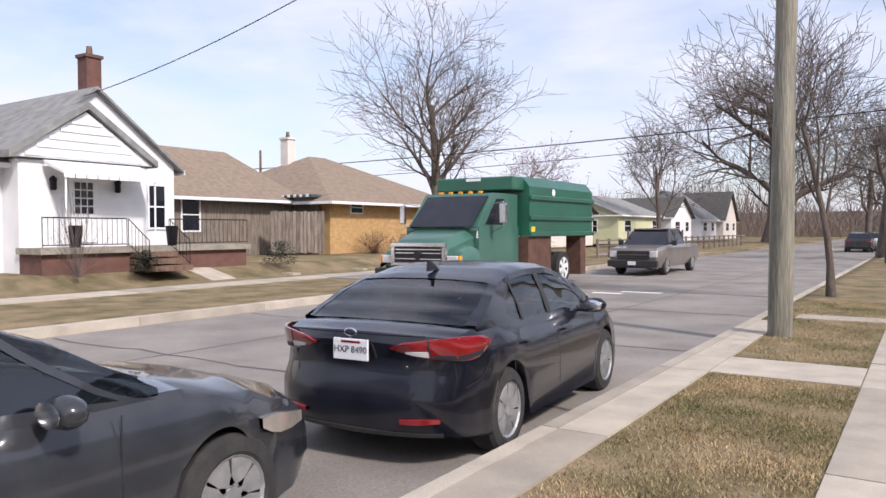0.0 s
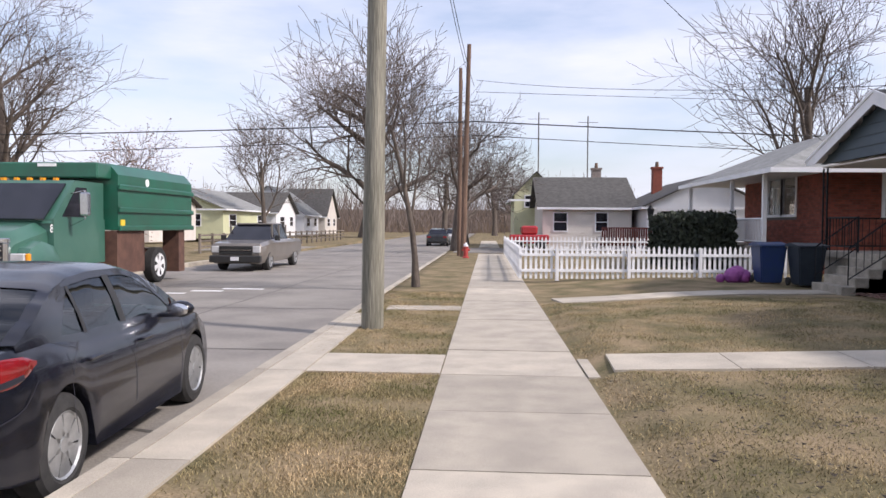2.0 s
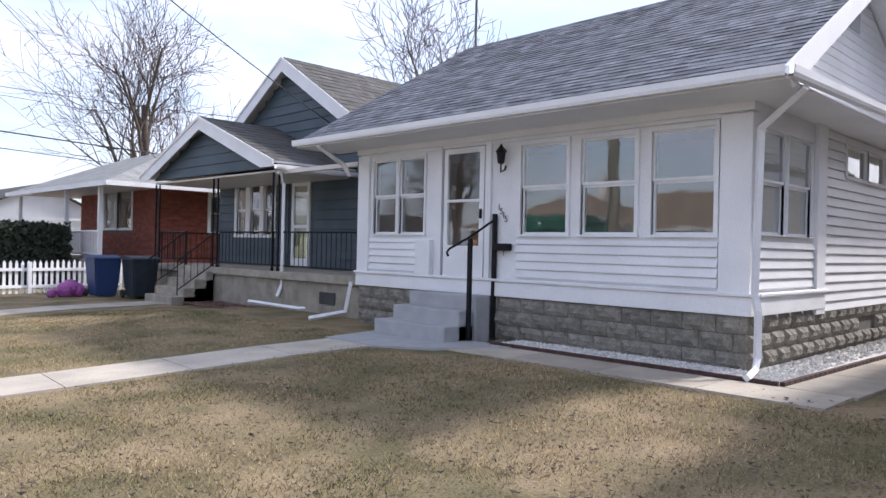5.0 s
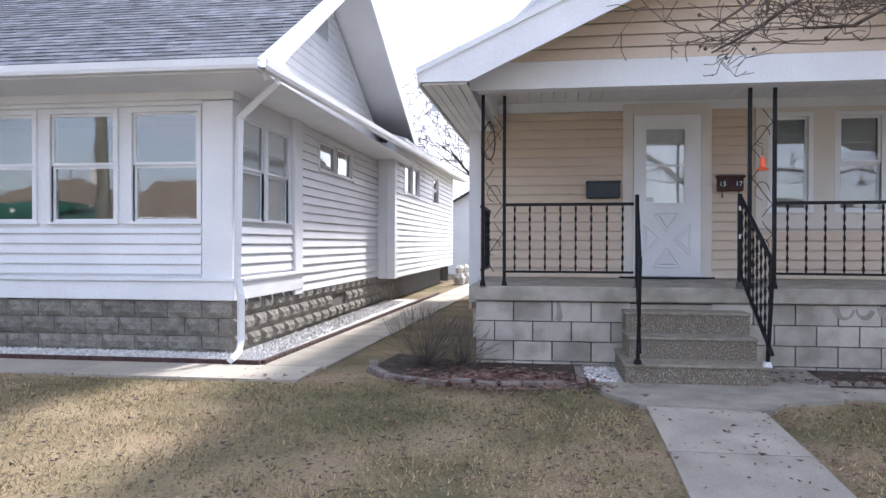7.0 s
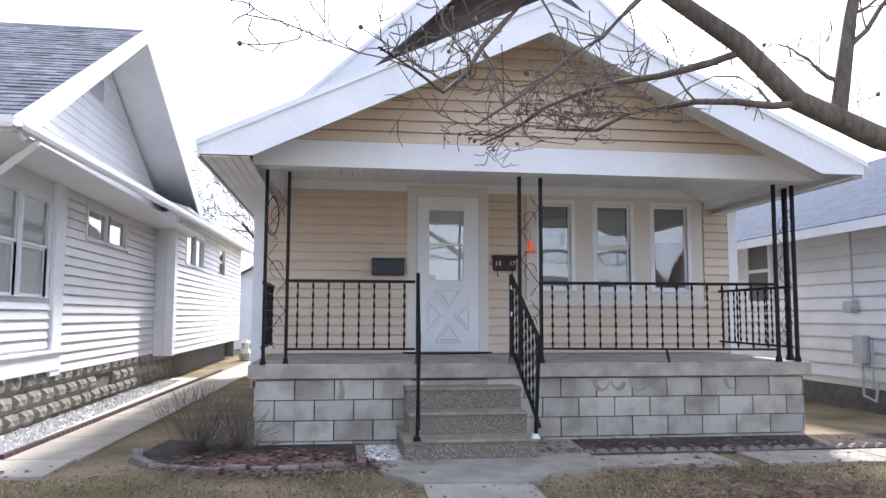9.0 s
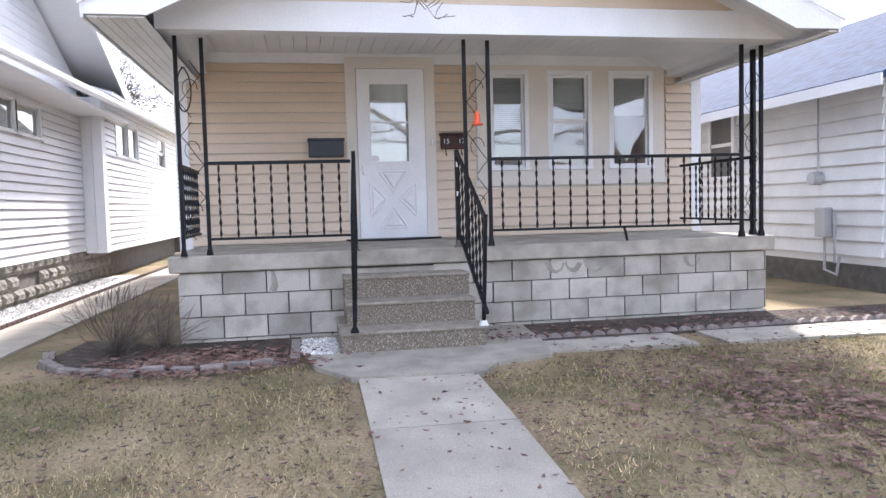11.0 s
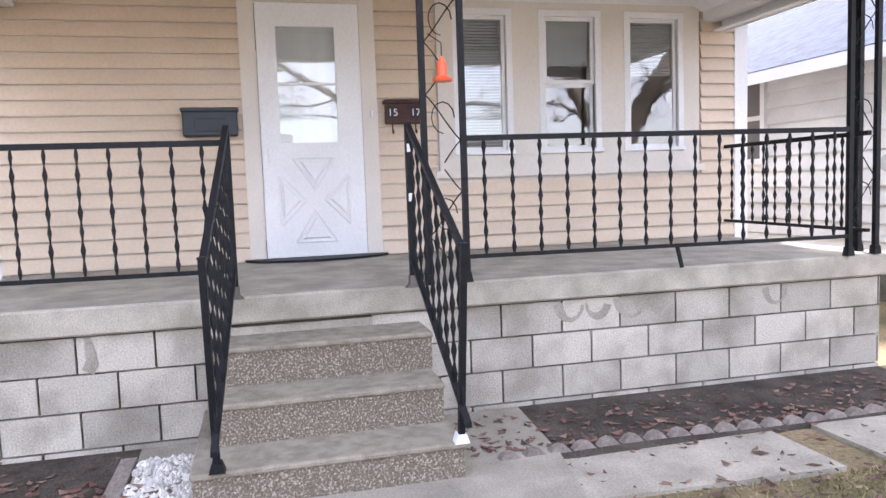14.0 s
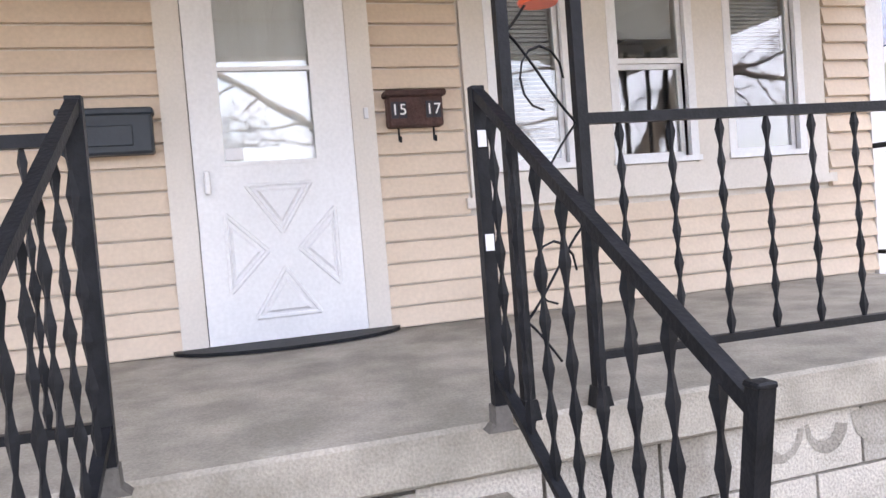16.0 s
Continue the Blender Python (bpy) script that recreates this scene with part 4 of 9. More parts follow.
iron_post(8.88, 2.00, 8.95, 1.78, PZ, 3.10, "black wrought iron corner post with scrolls and a loop of cable")
iron_post(8.86, -0.66, 8.88, -0.90, PZ, 3.10, "black wrought iron post with scrolls between two bars")
iron_post(8.88, -3.62, 8.90, -3.86, PZ, 3.10, "black wrought iron corner post with scrolls")
iron_post(9.12, -3.90, 9.10, -3.905, PZ, 3.10, "thin black iron post at the porch corner", False)
railing((8.93, 1.78), (8.88, 0.46), 1.955, 1.955, 1.255, 1.255, 8, "black iron railing with twisted bars beside the steps")
railing((8.88, -0.90), (8.88, -3.62), 1.955, 1.965, 1.255, 1.24, 15, "long black iron railing with twisted bars along the porch")
railing((8.90, -3.80), (10.6, -3.86), 1.94, 1.94, 1.27, 1.27, 11, "black iron side railing of the porch")
railing((8.95, 2.02), (10.3, 2.04), 1.94, 1.94, 1.27, 1.27, 9, "black iron side railing of the porch")
bm = bmesh.new()
cyl(bm, (8.86, -2.325, PZ), (8.88, -2.30, 1.255), 0.014, n=6)
part("prop", bm, M["iron"], thing("railing_prop", (8.87, -2.3, PZ), "short iron prop under the long railing", "prop"))
for yt, yb, lab in ((0.435, 0.525, "black iron handrail with twisted bars, bent at its clamp"), (-0.555, -0.58, "black iron handrail with twisted bars and worn labels")):
    hr = railing((8.81, yt), (7.81, yb), 2.03, 1.39, 1.27, 0.60, 8, lab, group="stair railings")
    bm = bmesh.new()
    box(bm, 8.795, 8.83, yt - 0.018, yt + 0.018, PZ, 2.045)
    part("newel", bm, M["iron"], hr)
    bm = bmesh.new()
    zf = G + rise
    leaning = []
    for xx, zz in ((7.95, zf), (7.80, 1.42)):
        leaning += [(xx - 0.015, yb - 0.015, zz), (xx + 0.015, yb - 0.015, zz), (xx + 0.015, yb + 0.015, zz), (xx - 0.015, yb + 0.015, zz)]
    vs = [bm.verts.new(q) for q in leaning]
    for i in range(4):
        bm.faces.new((vs[i], vs[(i + 1) % 4], vs[4 + (i + 1) % 4], vs[4 + i]))
    bm.faces.new(vs[:4])
    bm.faces.new(vs[4:])
    box(bm, 7.782, 7.818, yb - 0.018, yb + 0.018, 1.42, 1.43, 0.003)
    part("newel", bm, M["iron"], hr)
    bm = bmesh.new()
    prism(bm, [(yb - 0.036, zf), (yb + 0.036, zf), (yb + 0.021, zf + 0.045), (yb - 0.021, zf + 0.045)], "x", 7.92, 7.98)
    part("foot", bm, M["iron"] if yt > 0 else M["white"], hr)
    bm = bmesh.new()
    prism(bm, [(yt - 0.045, PZ), (yt + 0.045, PZ), (yt + 0.024, PZ + 0.02), (yt + 0.022, PZ + 0.07), (yt - 0.022, PZ + 0.07), (yt - 0.024, PZ + 0.02)], "x", 8.785, 8.84)
    part("foot", bm, M["mortar"], hr)
    if yt < 0:
        for z in (1.88, 1.60):
            bm = bmesh.new()
            box(bm, 8.791, 8.7935, yt - 0.012, yt + 0.012, z, z + 0.045)
            part("label", bm, M["plate"], hr)


# ---- boxes, numbers and the small things of the porch ----
def text(body, at, size, mat, rot=(90, 0, -90), extrude=0.001):
    cu = bpy.data.curves.new("lettering", "FONT")
    cu.body, cu.size, cu.extrude = body, size, extrude
    cu.align_x, cu.align_y = "CENTER", "CENTER"
    cu.materials.append(mat)
    ob = new("lettering", cu)
    ob.matrix_world = pose(*at, *rot)
    return ob


def child_text(parent, body, at, size, mat, rot=(90, 0, -90)):
    ob = text(body, Vector(at) - BASE[parent.name], size, mat, rot)
    ob.parent = parent
    return ob


mb = thing("mailbox", (HX - 0.08, 0.62, 2.13), "dark blue metal mailbox on the cream wall", "mailbox")
bm = bmesh.new()
box(bm, HX - 0.13, HX - 0.02, 0.41, 0.83, 2.13, 2.34, 0.012)
part("body", bm, M["bin_dark"], mb)
bm = bmesh.new()
box(bm, HX - 0.145, HX - 0.02, 0.40, 0.84, 2.32, 2.355, 0.008)
part("lid", bm, M["bin_dark"], mb)
bm = bmesh.new()
box(bm, HX - 0.136, HX - 0.131, 0.50, 0.74, 2.17, 2.27, 0.004)
part("flap", bm, M["bin_dark"], mb)
nb = thing("mailbox", (HX - 0.07, -0.95, 2.2), "dark brown letter box with the house number and paper hooks", "mailbox")
bm = bmesh.new()
box(bm, HX - 0.11, HX - 0.02, -1.10, -0.79, 2.21, 2.38, 0.01)
part("body", bm, M["edging"], nb)
bm = bmesh.new()
box(bm, HX - 0.13, HX - 0.02, -1.12, -0.775, 2.375, 2.41, 0.008)
part("lid", bm, M["edging"], nb)
for yy in (-0.85, -1.05):
    bm = bmesh.new()
    tube(bm, [(HX - 0.06, yy, 2.21), (HX - 0.06, yy, 2.14), (HX - 0.10, yy, 2.13), (HX - 0.10, yy, 2.16)], 0.006, 5)
    part("hook", bm, M["iron"], nb)
for k, (ch, yy) in enumerate((("1", -0.825), ("5", -0.87), ("1", -1.02), ("7", -1.065))):
    bm = bmesh.new()
    box(bm, HX - 0.115, HX - 0.111, yy - 0.02, yy + 0.02, 2.255, 2.345)
    part("tile", bm, M["ink"], nb)
    child_text(nb, ch, (HX - 0.117, yy, 2.30), 0.085, M["paint_white"])
bell = thing("doorbell", (HX - 0.02, -0.68, 2.3), "small pale doorbell on the door frame", "doorbell")
bm = bmesh.new()
box(bm, HX - 0.055, HX - 0.038, -0.69, -0.665, 2.27, 2.33, 0.004)
part("button", bm, M["plate"], bell)
fd = thing("bird_feeder", (8.86, -0.78, 2.33), "orange plastic feeder hung between the porch bars", "feeder")
bm = bmesh.new()
lathe(bm, (8.86, -0.78, 2.28), [(0.055, 0), (0.06, 0.012), (0.03, 0.03), (0.03, 0.10), (0.015, 0.13), (0.012, 0.14)], 12)
part("body", bm, M["orange"], fd, smooth=True)
bm = bmesh.new()
tube(bm, [(8.86, -0.78, 2.42), (8.86, -0.78, 2.50), (8.86, -0.70, 2.55)], 0.003, 4)
part("hook", bm, M["iron"], fd)
loop = thing("cable_loop", (8.9, 1.9, 2.4), "loop of black cable hung on the corner post", "cable")
bm = bmesh.new()
tube(bm, [(8.86, 1.95 - 0.07 * math.sin(2 * math.pi * i / 18) - 0.03 * i / 18, 2.62 + 0.20 * math.cos(2 * math.pi * i / 18)) for i in range(19)], 0.007, 5)
part("cable", bm, M["wire"], loop)

# ---- bed edging ----
edge = thing("bed_edging", (8.0, -3, 0.27), "scalloped grey concrete edging of the flower bed", "edging")
y = -0.8
while y > -6.3:
    bm = bmesh.new()
    xx = 8.10 + 0.02 * math.sin(y * 3)
    prism(bm, [(y, 0.2), (y - 0.135, 0.2), (y - 0.135, 0.29), (y - 0.1, 0.325), (y - 0.068, 0.335), (y - 0.035, 0.325), (y, 0.29)], "x", xx, xx + 0.05)
    part("edge_stone", bm, M["edging_grey"], edge)
    y -= 0.14
edge = thing("bed_edging", (7.9, 2, 0.27), "low grey stone edging of the corner bed", "edging")
pts = [(7.85, 1.05), (7.72, 1.35), (7.68, 1.75), (7.75, 2.2), (7.85, 2.55), (8.05, 2.85), (8.3, 3.05), (8.7, 3.12)]
for (xa, ya), (xb, yb) in zip(pts, pts[1:]):
    for k in range(2):
        t = (k + 0.5) / 2
        o = piece("edge_stone", M["edging_grey"], edge, (0.09, 0.17, 0.14), (xa + (xb - xa) * t, ya + (yb - ya) * t, 0.25 + rnd.uniform(-0.02, 0.02)), turn=math.atan2(yb - ya, xb - xa) + math.pi / 2 + rnd.uniform(-0.15, 0.15))
bm = bmesh.new()
box(bm, 7.9, 8.75, 0.98, 1.06, 0.22, 0.31)
part("timber", bm, M["edging_grey"], thing("border_timber", (8.3, 1.0, 0.27), "weathered border timber beside the steps", "edging"))
edge = thing("bed_edging", (8.3, 5, 0.3), "dark brown scalloped edging round the white gravel", "edging")
y = 4.28
while y < 8.0:
    piece("edge_stone", M["edging"], edge, (0.05, 0.125, 0.12), (8.46, y + 0.07, ground_z(8.4, y) - 0.005))
    y += 0.135
x = 8.46
while x < 19:
    piece("edge_stone", M["edging"], edge, (0.125, 0.05, 0.12), (x + 0.07, 4.25 - (x - 8.4) * 0.025, ground_z(x, 4.2) - 0.005))
    x += 0.135


def scatter(name, mat, label, n, region, size, seed, zoff=0.0, flat=False, kind="stuff", z_of=None):
    """Many small stones or leaves as one mesh. region: a function that gives a place, or None."""
    rn = random.Random(seed)
    V, F = [], []
    for _ in range(n):
        p = region(rn)
        if p is None:
            continue
        x, y = p
        z = (z_of or ground_z)(x, y) + zoff
        k = len(V)
        if flat:
            a, s = rn.uniform(0, 6.28), size * rn.uniform(0.5, 1.3)
            t1, t2 = rn.uniform(0.0, 0.9), rn.uniform(-0.4, 0.6)
            c, d = math.cos(a), math.sin(a)
            V += [(x - c * s, y - d * s, z + t1 * s * 0.6), (x - d * s * 0.45, y + c * s * 0.45, z + t2 * s * 0.5), (x + c * s, y + d * s, z + t1 * s * 0.5), (x + d * s * 0.5, y - c * s * 0.5, z + 0.002)]
            F += [(k, k + 1, k + 2), (k, k + 2, k + 3)]
        else:
            s = size * rn.uniform(0.6, 1.5)
            V += [(x + s * rn.uniform(0.7, 1.2), y, z), (x, y + s * rn.uniform(0.7, 1.2), z), (x - s * rn.uniform(0.7, 1.2), y, z), (x, y - s, z), (x + s * 0.2 * rn.uniform(-1, 1), y, z + s * rn.uniform(0.6, 1.1))]
            F += [(k, k + 1, k + 4), (k + 1, k + 2, k + 4), (k + 2, k + 3, k + 4), (k + 3, k, k + 4)]
    return tagged(solid(name, V, F, mat), label, kind=kind)


def rect(x0, x1, y0, y1):
    return lambda r: (r.uniform(x0, x1), r.uniform(y0, y1))


bm = bmesh.new()
prism(bm, [(8.48, 4.27), (8.48, 8.0), (8.95, 8.0), (8.95, 4.8), (17, 4.6), (17, 4.05)], "z", 0.15, 0.315)
structure("gravel_bed", bm, M["stone"], "white gravel bed against the block wall")
scatter("white_gravel", M["stone"], "loose white gravel against the block wall", 4200, lambda r: (r.uniform(8.5, 8.93), r.uniform(4.3, 7.9)), 0.022, 2, z_of=lambda x, y: 0.318)
scatter("white_gravel", M["stone"], "loose white gravel along the side wall", 3000, lambda r: (8.5 + 8 * r.random() ** 1.5, r.uniform(4.3, 4.75) - 0.0), 0.022, 3, z_of=lambda x, y: 0.312)
scatter("white_gravel", M["stone"], "patch of white gravel beside the steps", 500, rect(7.98, 8.7, 0.66, 0.97), 0.017, 4, z_of=lambda x, y: 0.302)


# ---- the white house with the glazed porch ----
W0, WY0, WY1, WZ, WG = 8.95, 4.80, 11.56, 1.13, 0.3
house_white = thing("house", (12.5, 8.2, WG), "white house with a glazed porch and a grey shingle roof", "house")
wwins = [(5.20, 5.98), (6.20, 6.99), (7.21, 7.98)]
left_win = [(9.93, 10.53), (10.60, 11.18)]
holes = [(a, b, 1.78, 3.03) for a, b in wwins + left_win] + [(8.62, 9.52, WZ, 3.12)]
bm = bmesh.new()
holed_wall(bm, "x", W0, 0.12, WY0, WY1, WZ - 0.02, 3.3, holes)
part("wall", bm, M["white"], house_white)
bm = bmesh.new()
side = [(9.14, 9.88, 1.80, 3.0), (9.93, 10.74, 1.80, 3.0), (12.03, 13.93, 2.66, 3.14)]
holed_wall(bm, "y", WY0, 0.12, W0 + 0.12, 15.95, WZ - 0.3, 3.5, side)
part("wall", bm, M["vinyl"], house_white)
bm = bmesh.new()
side2 = [(17.0, 18.86, 2.65, 3.32), (21.1, 22.0, 2.65, 3.38)]
holed_wall(bm, "y", 4.45, 0.12, 15.95, 25.3, 0.82, 3.75, side2)
box(bm, 15.95, 16.07, 4.57, WY0, 0.82, 3.6)
part("wall", bm, M["vinyl"], house_white)
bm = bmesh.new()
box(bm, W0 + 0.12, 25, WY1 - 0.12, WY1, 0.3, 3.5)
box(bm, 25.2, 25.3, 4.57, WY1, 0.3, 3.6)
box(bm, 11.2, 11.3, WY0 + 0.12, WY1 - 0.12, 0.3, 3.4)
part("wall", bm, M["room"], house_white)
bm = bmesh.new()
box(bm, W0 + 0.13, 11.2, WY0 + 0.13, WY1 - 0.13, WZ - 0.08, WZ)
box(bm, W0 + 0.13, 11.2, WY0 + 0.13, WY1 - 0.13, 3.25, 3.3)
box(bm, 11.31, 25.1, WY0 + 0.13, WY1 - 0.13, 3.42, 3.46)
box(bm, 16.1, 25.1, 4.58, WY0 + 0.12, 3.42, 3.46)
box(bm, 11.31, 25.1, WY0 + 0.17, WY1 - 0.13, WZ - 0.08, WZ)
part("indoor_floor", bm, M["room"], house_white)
for a, b in wwins:
    window(house_white, "x", W0, -1, a, b, 1.79, 3.02, 0.05, 0.52)
for a, b in left_win:
    window(house_white, "x", W0, -1, a, b, 1.79, 3.02, 0.032, 0.5)
for a, b in ((9.14, 9.88), (9.93, 10.74)):
    window(house_white, "y", WY0, -1, a, b, 1.81, 2.99, 0.02, 0.5, inside="full_shade")
window(house_white, "y", WY0, -1, 12.05, 12.95, 2.68, 3.12, 0.06, 0)
window(house_white, "y", WY0, -1, 13.0, 13.91, 2.68, 3.12, 0.06, 0, inside="blind_full")
window(house_white, "y", 4.45, -1, 17.0, 17.9, 2.66, 3.3, 0.08, 0, inside="full_shade")
window(house_white, "y", 4.45, -1, 17.96, 18.85, 2.66, 3.3, 0.08, 0, inside="blind_full")
window(house_white, "y", 4.45, -1, 21.1, 22.0, 2.66, 3.36, 0.08, 0.5, inside="shade")
laps(house_white, M["vinyl"], "x", W0, -1, 5.15, 8.05, WZ + 0.06, 1.72, [], 0.115, 0.02)
laps(house_white, M["vinyl"], "x", W0, -1, 10.1, 11.28, WZ + 0.06, 1.72, [], 0.115, 0.02)
laps(house_white, M["vinyl"], "y", WY0, -1, W0 + 0.16, 10.85, WZ + 0.06, 1.74, [], 0.115, 0.02)
laps(house_white, M["vinyl"], "y", WY0, -1, 11.2, 15.95, 0.86, 3.4, [(11.96, 14.0, 2.6, 3.2)], 0.125, 0.022)
laps(house_white, M["vinyl"], "y", 4.45, -1, 16.1, 25.2, 0.84, 3.7, [(16.9, 18.96, 2.58, 3.4), (21.0, 22.1, 2.58, 3.46)], 0.125, 0.022)
for nm, bx in (("corner_post", (W0 - 0.05, W0 + 0.12, WY0 - 0.03, WY0 + 0.33, WZ, 3.12)), ("corner_post", (W0 - 0.05, W0 + 0.12, 11.28, WY1 + 0.02, WZ, 3.12)), ("pilaster", (10.86, 11.17, WY0 - 0.06, WY0, 0.84, 3.3)), ("pilaster", (15.85, 16.1, 4.40, 4.57, 0.82, 3.6)),
               ("panel", (W0 - 0.09, W0, 9.72, 10.05, WZ + 0.02, 1.70)), ("base_band", (W0 - 0.06, W0 + 0.1, WY0 - 0.05, WY1 + 0.03, 0.91, WZ - 0.01)), ("base_band", (W0 + 0.1, 11.17, WY0 - 0.07, WY0 + 0.05, 0.91, WZ - 0.01)),
               ("sill_board", (W0 - 0.09, W0 + 0.1, WY0 - 0.08, WY1 + 0.05, WZ - 0.008, WZ + 0.03)), ("sill_board", (W0 + 0.1, 11.17, WY0 - 0.1, WY0 + 0.05, WZ - 0.008, WZ + 0.03)), ("head_band", (W0 - 0.03, W0, WY0 + 0.33, 11.28, 3.09, 3.14)), ("frieze", (W0 - 0.07, W0 + 0.1, WY0 - 0.05, WY1 + 0.03, 3.14, 3.34)),
               ("frieze", (W0 + 0.1, 15.9, WY0 - 0.07, WY0, 3.30, 3.42)), ("end_board", (25.15, 25.3, 4.42, 4.57, 0.82, 3.7))):
    bm = bmesh.new()
    box(bm, *bx, 0.006)
    part(nm, bm, M["white"], house_white)
bm = bmesh.new()
box(bm, W0 + 0.02, W0 + 0.14, WY0 + 0.02, WY1 - 0.02, 0.0, 0.90)
box(bm, W0 + 0.14, 25.2, WY0 + 0.03, WY0 + 0.16, 0.0, 0.90)
part("base_wall", bm, M["mortar"], house_white)
zt = 0.905
for r in range(4):
    y = WY1
    while y > WY0 + 0.02:
        L = 0.2 if (y == WY1 and r % 2) else 0.4
        e = max(y - L, WY0)
        piece("block", M["rockblock"], house_white, (0.09, y - e - 0.009, 0.193), (W0 + 0.005, (y + e) / 2, zt - r * 0.2 - 0.1), "rock")
        y = e
    x = W0 + 0.03
    while x < 17.5:
        L = 0.2 if (x < 9 and r % 2) else 0.4
        if not (12.7 < x < 13.2 and r == 1):
            piece("block", M["rockblock"], house_white, (0.09, L - 0.009, 0.193), (x + L / 2, WY0 + 0.01, zt - r * 0.2 - 0.1), "rock", math.pi / 2)
        x += L
sd = thing("door", (W0, 9.07, WZ), "white storm door with two panes beside the house number", "door")
bm = bmesh.new()
for a, b, c, d in ((8.66, 8.75, WZ + .02, 3.08), (9.40, 9.48, WZ + .02, 3.08), (8.75, 9.40, WZ + .02, 1.62), (8.75, 9.40, 3.0, 3.08), (8.75, 9.40, 2.27, 2.31)):
    box(bm, W0 - 0.03, W0 + 0.01, a, b, c, d)
part("door_leaf", bm, M["white"], sd)
bm = bmesh.new()
box(bm, W0 - 0.012, W0 - 0.008, 8.75, 9.40, 1.62, 3.0)
part("pane", bm, GLASS, sd).visible_shadow = False
bm = bmesh.new()
box(bm, W0 - 0.07, W0 - 0.03, 8.69, 8.72, 2.02, 2.16, 0.006)
part("door_handle", bm, M["iron"], sd, "black handle")
bm = bmesh.new()
for a, b in ((8.52, 8.62), (9.52, 9.60)):
    box(bm, W0 - 0.05, W0, a, b, WZ + 0.03, 3.13)
part("door_frame", bm, M["white"], house_white)
fg = thing("fish_ornament", (W0 + 0.5, 9.05, 1.9), "dark table things behind the storm door", "ornament")
bm = bmesh.new()
box(bm, W0 + 0.35, W0 + 0.8, 8.8, 9.35, 1.60, 1.66)
box(bm, W0 + 0.4, W0 + 0.6, 8.85, 9.0, 1.66, 1.84)
cyl(bm, (W0 + 0.5, 9.2, 1.66), (W0 + 0.5, 9.2, 2.0), 0.05, 0.02)
part("ornament", bm, M["redwood"], fg)
for k, ch in enumerate("1515"):
    tagged(text(ch, (W0 - 0.012, 8.38 - 0.045 * k, 2.17 - 0.055 * k), 0.13, M["ink"]), "black digit of the house number", "house number", "house numbers")
wl_ = thing("wall_lantern", (W0 - 0.08, 8.25, 2.8), "black wall lantern with glass panes", "lamp")
bm = bmesh.new()
lathe(bm, (W0 - 0.12, 8.27, 2.78), [(0.035, 0), (0.05, 0.02), (0.065, 0.15), (0.085, 0.17), (0.05, 0.215), (0.02, 0.25), (0.01, 0.28)], 6)
part("lantern", bm, M["iron"], wl_)
bm = bmesh.new()
tube(bm, [(W0 - 0.12, 8.27, 2.78), (W0 - 0.12, 8.27, 2.66), (W0 - 0.04, 8.27, 2.70), (W0 - 0.01, 8.27, 2.76)], 0.012, 6)
part("bracket", bm, M["iron"], wl_)
wm = thing("mailbox", (W0 - 0.1, 8.3, 1.62), "small black mailbox on the white wall", "mailbox")
bm = bmesh.new()
box(bm, W0 - 0.12, W0 - 0.01, 8.12, 8.42, 1.56, 1.66, 0.012)
part("body", bm, M["iron"], wm)
bm = bmesh.new()
tube(bm, [(W0 - 0.1, 8.2, 1.56), (W0 - 0.1, 8.2, 1.50), (W0 - 0.13, 8.2, 1.49)], 0.006, 5)
part("hook", bm, M["iron"], wm)
st = thing("steps", (8.3, 9.2, WG), "three grey painted concrete steps", "steps")
for k, (x0, ya, yb) in enumerate(((8.02, 8.52, 10.0), (8.30, 8.52, 9.9), (8.58, 8.46, 9.85))):
    bm = bmesh.new()
    box(bm, x0, W0 - 0.07, ya, yb, 0.1, WG + 0.205 * (k + 1), 0.012)
    part("step", bm, M["step_grey"], st)
hr = thing("handrail", (8.5, 8.48, WG), "black steel handrail on two square posts", "handrail")
for x, y, top in ((8.47, 8.49, 1.72), (8.90, 8.42, 2.08)):
    bm = bmesh.new()
    box(bm, x - 0.028, x + 0.028, y - 0.028, y + 0.028, WG, top, 0.004)
    part("post", bm, M["iron"], hr)
bm = bmesh.new()
tube(bm, [(8.15, 8.60, 1.47), (8.12, 8.60, 1.52), (8.15, 8.58, 1.57), (8.47, 8.50, 1.74), (8.90, 8.44, 1.99), (8.93, 8.44, 1.97)], 0.017, 8)
part("rail", bm, M["iron"], hr)

ridge_x, ridge_z, ey0, ey1, ex0, ez = 12.25, 5.76, 4.15, 12.25, 8.06, 3.30
roof_plane(house_white, (ex0, ey0, ez + 0.03), (0, ey1 - ey0, 0), (ridge_x - ex0, 0, ridge_z - ez), M["shingle_mass"], 34, 0.26, singles=280, single_mat=M["shingle"], seed=4, deck_mat=M["white"])
roof_plane(house_white, (17.0, ey0, 3.70), (0, ey1 - ey0, 0), (ridge_x - 17.0, 0, ridge_z - 3.67), M["shingle_mass"], 24, 0.3, seed=6, deck_mat=M["white"])
roof_plane(house_white, (15.5, 4.1, 3.62), (10.2, 0, 0), (0, 3.9, 1.2), M["shingle_mass"], 14, 0.3, seed=7, deck_mat=M["white"])
bm = bmesh.new()
prism(bm, [(ex0 + 0.55, 3.42), (16.6, 3.42 + 0.2), (ridge_x, ridge_z - 0.12)], "y", 4.83, 4.95)
part("gable_wall", bm, M["vinyl"], house_white)
z = 3.48
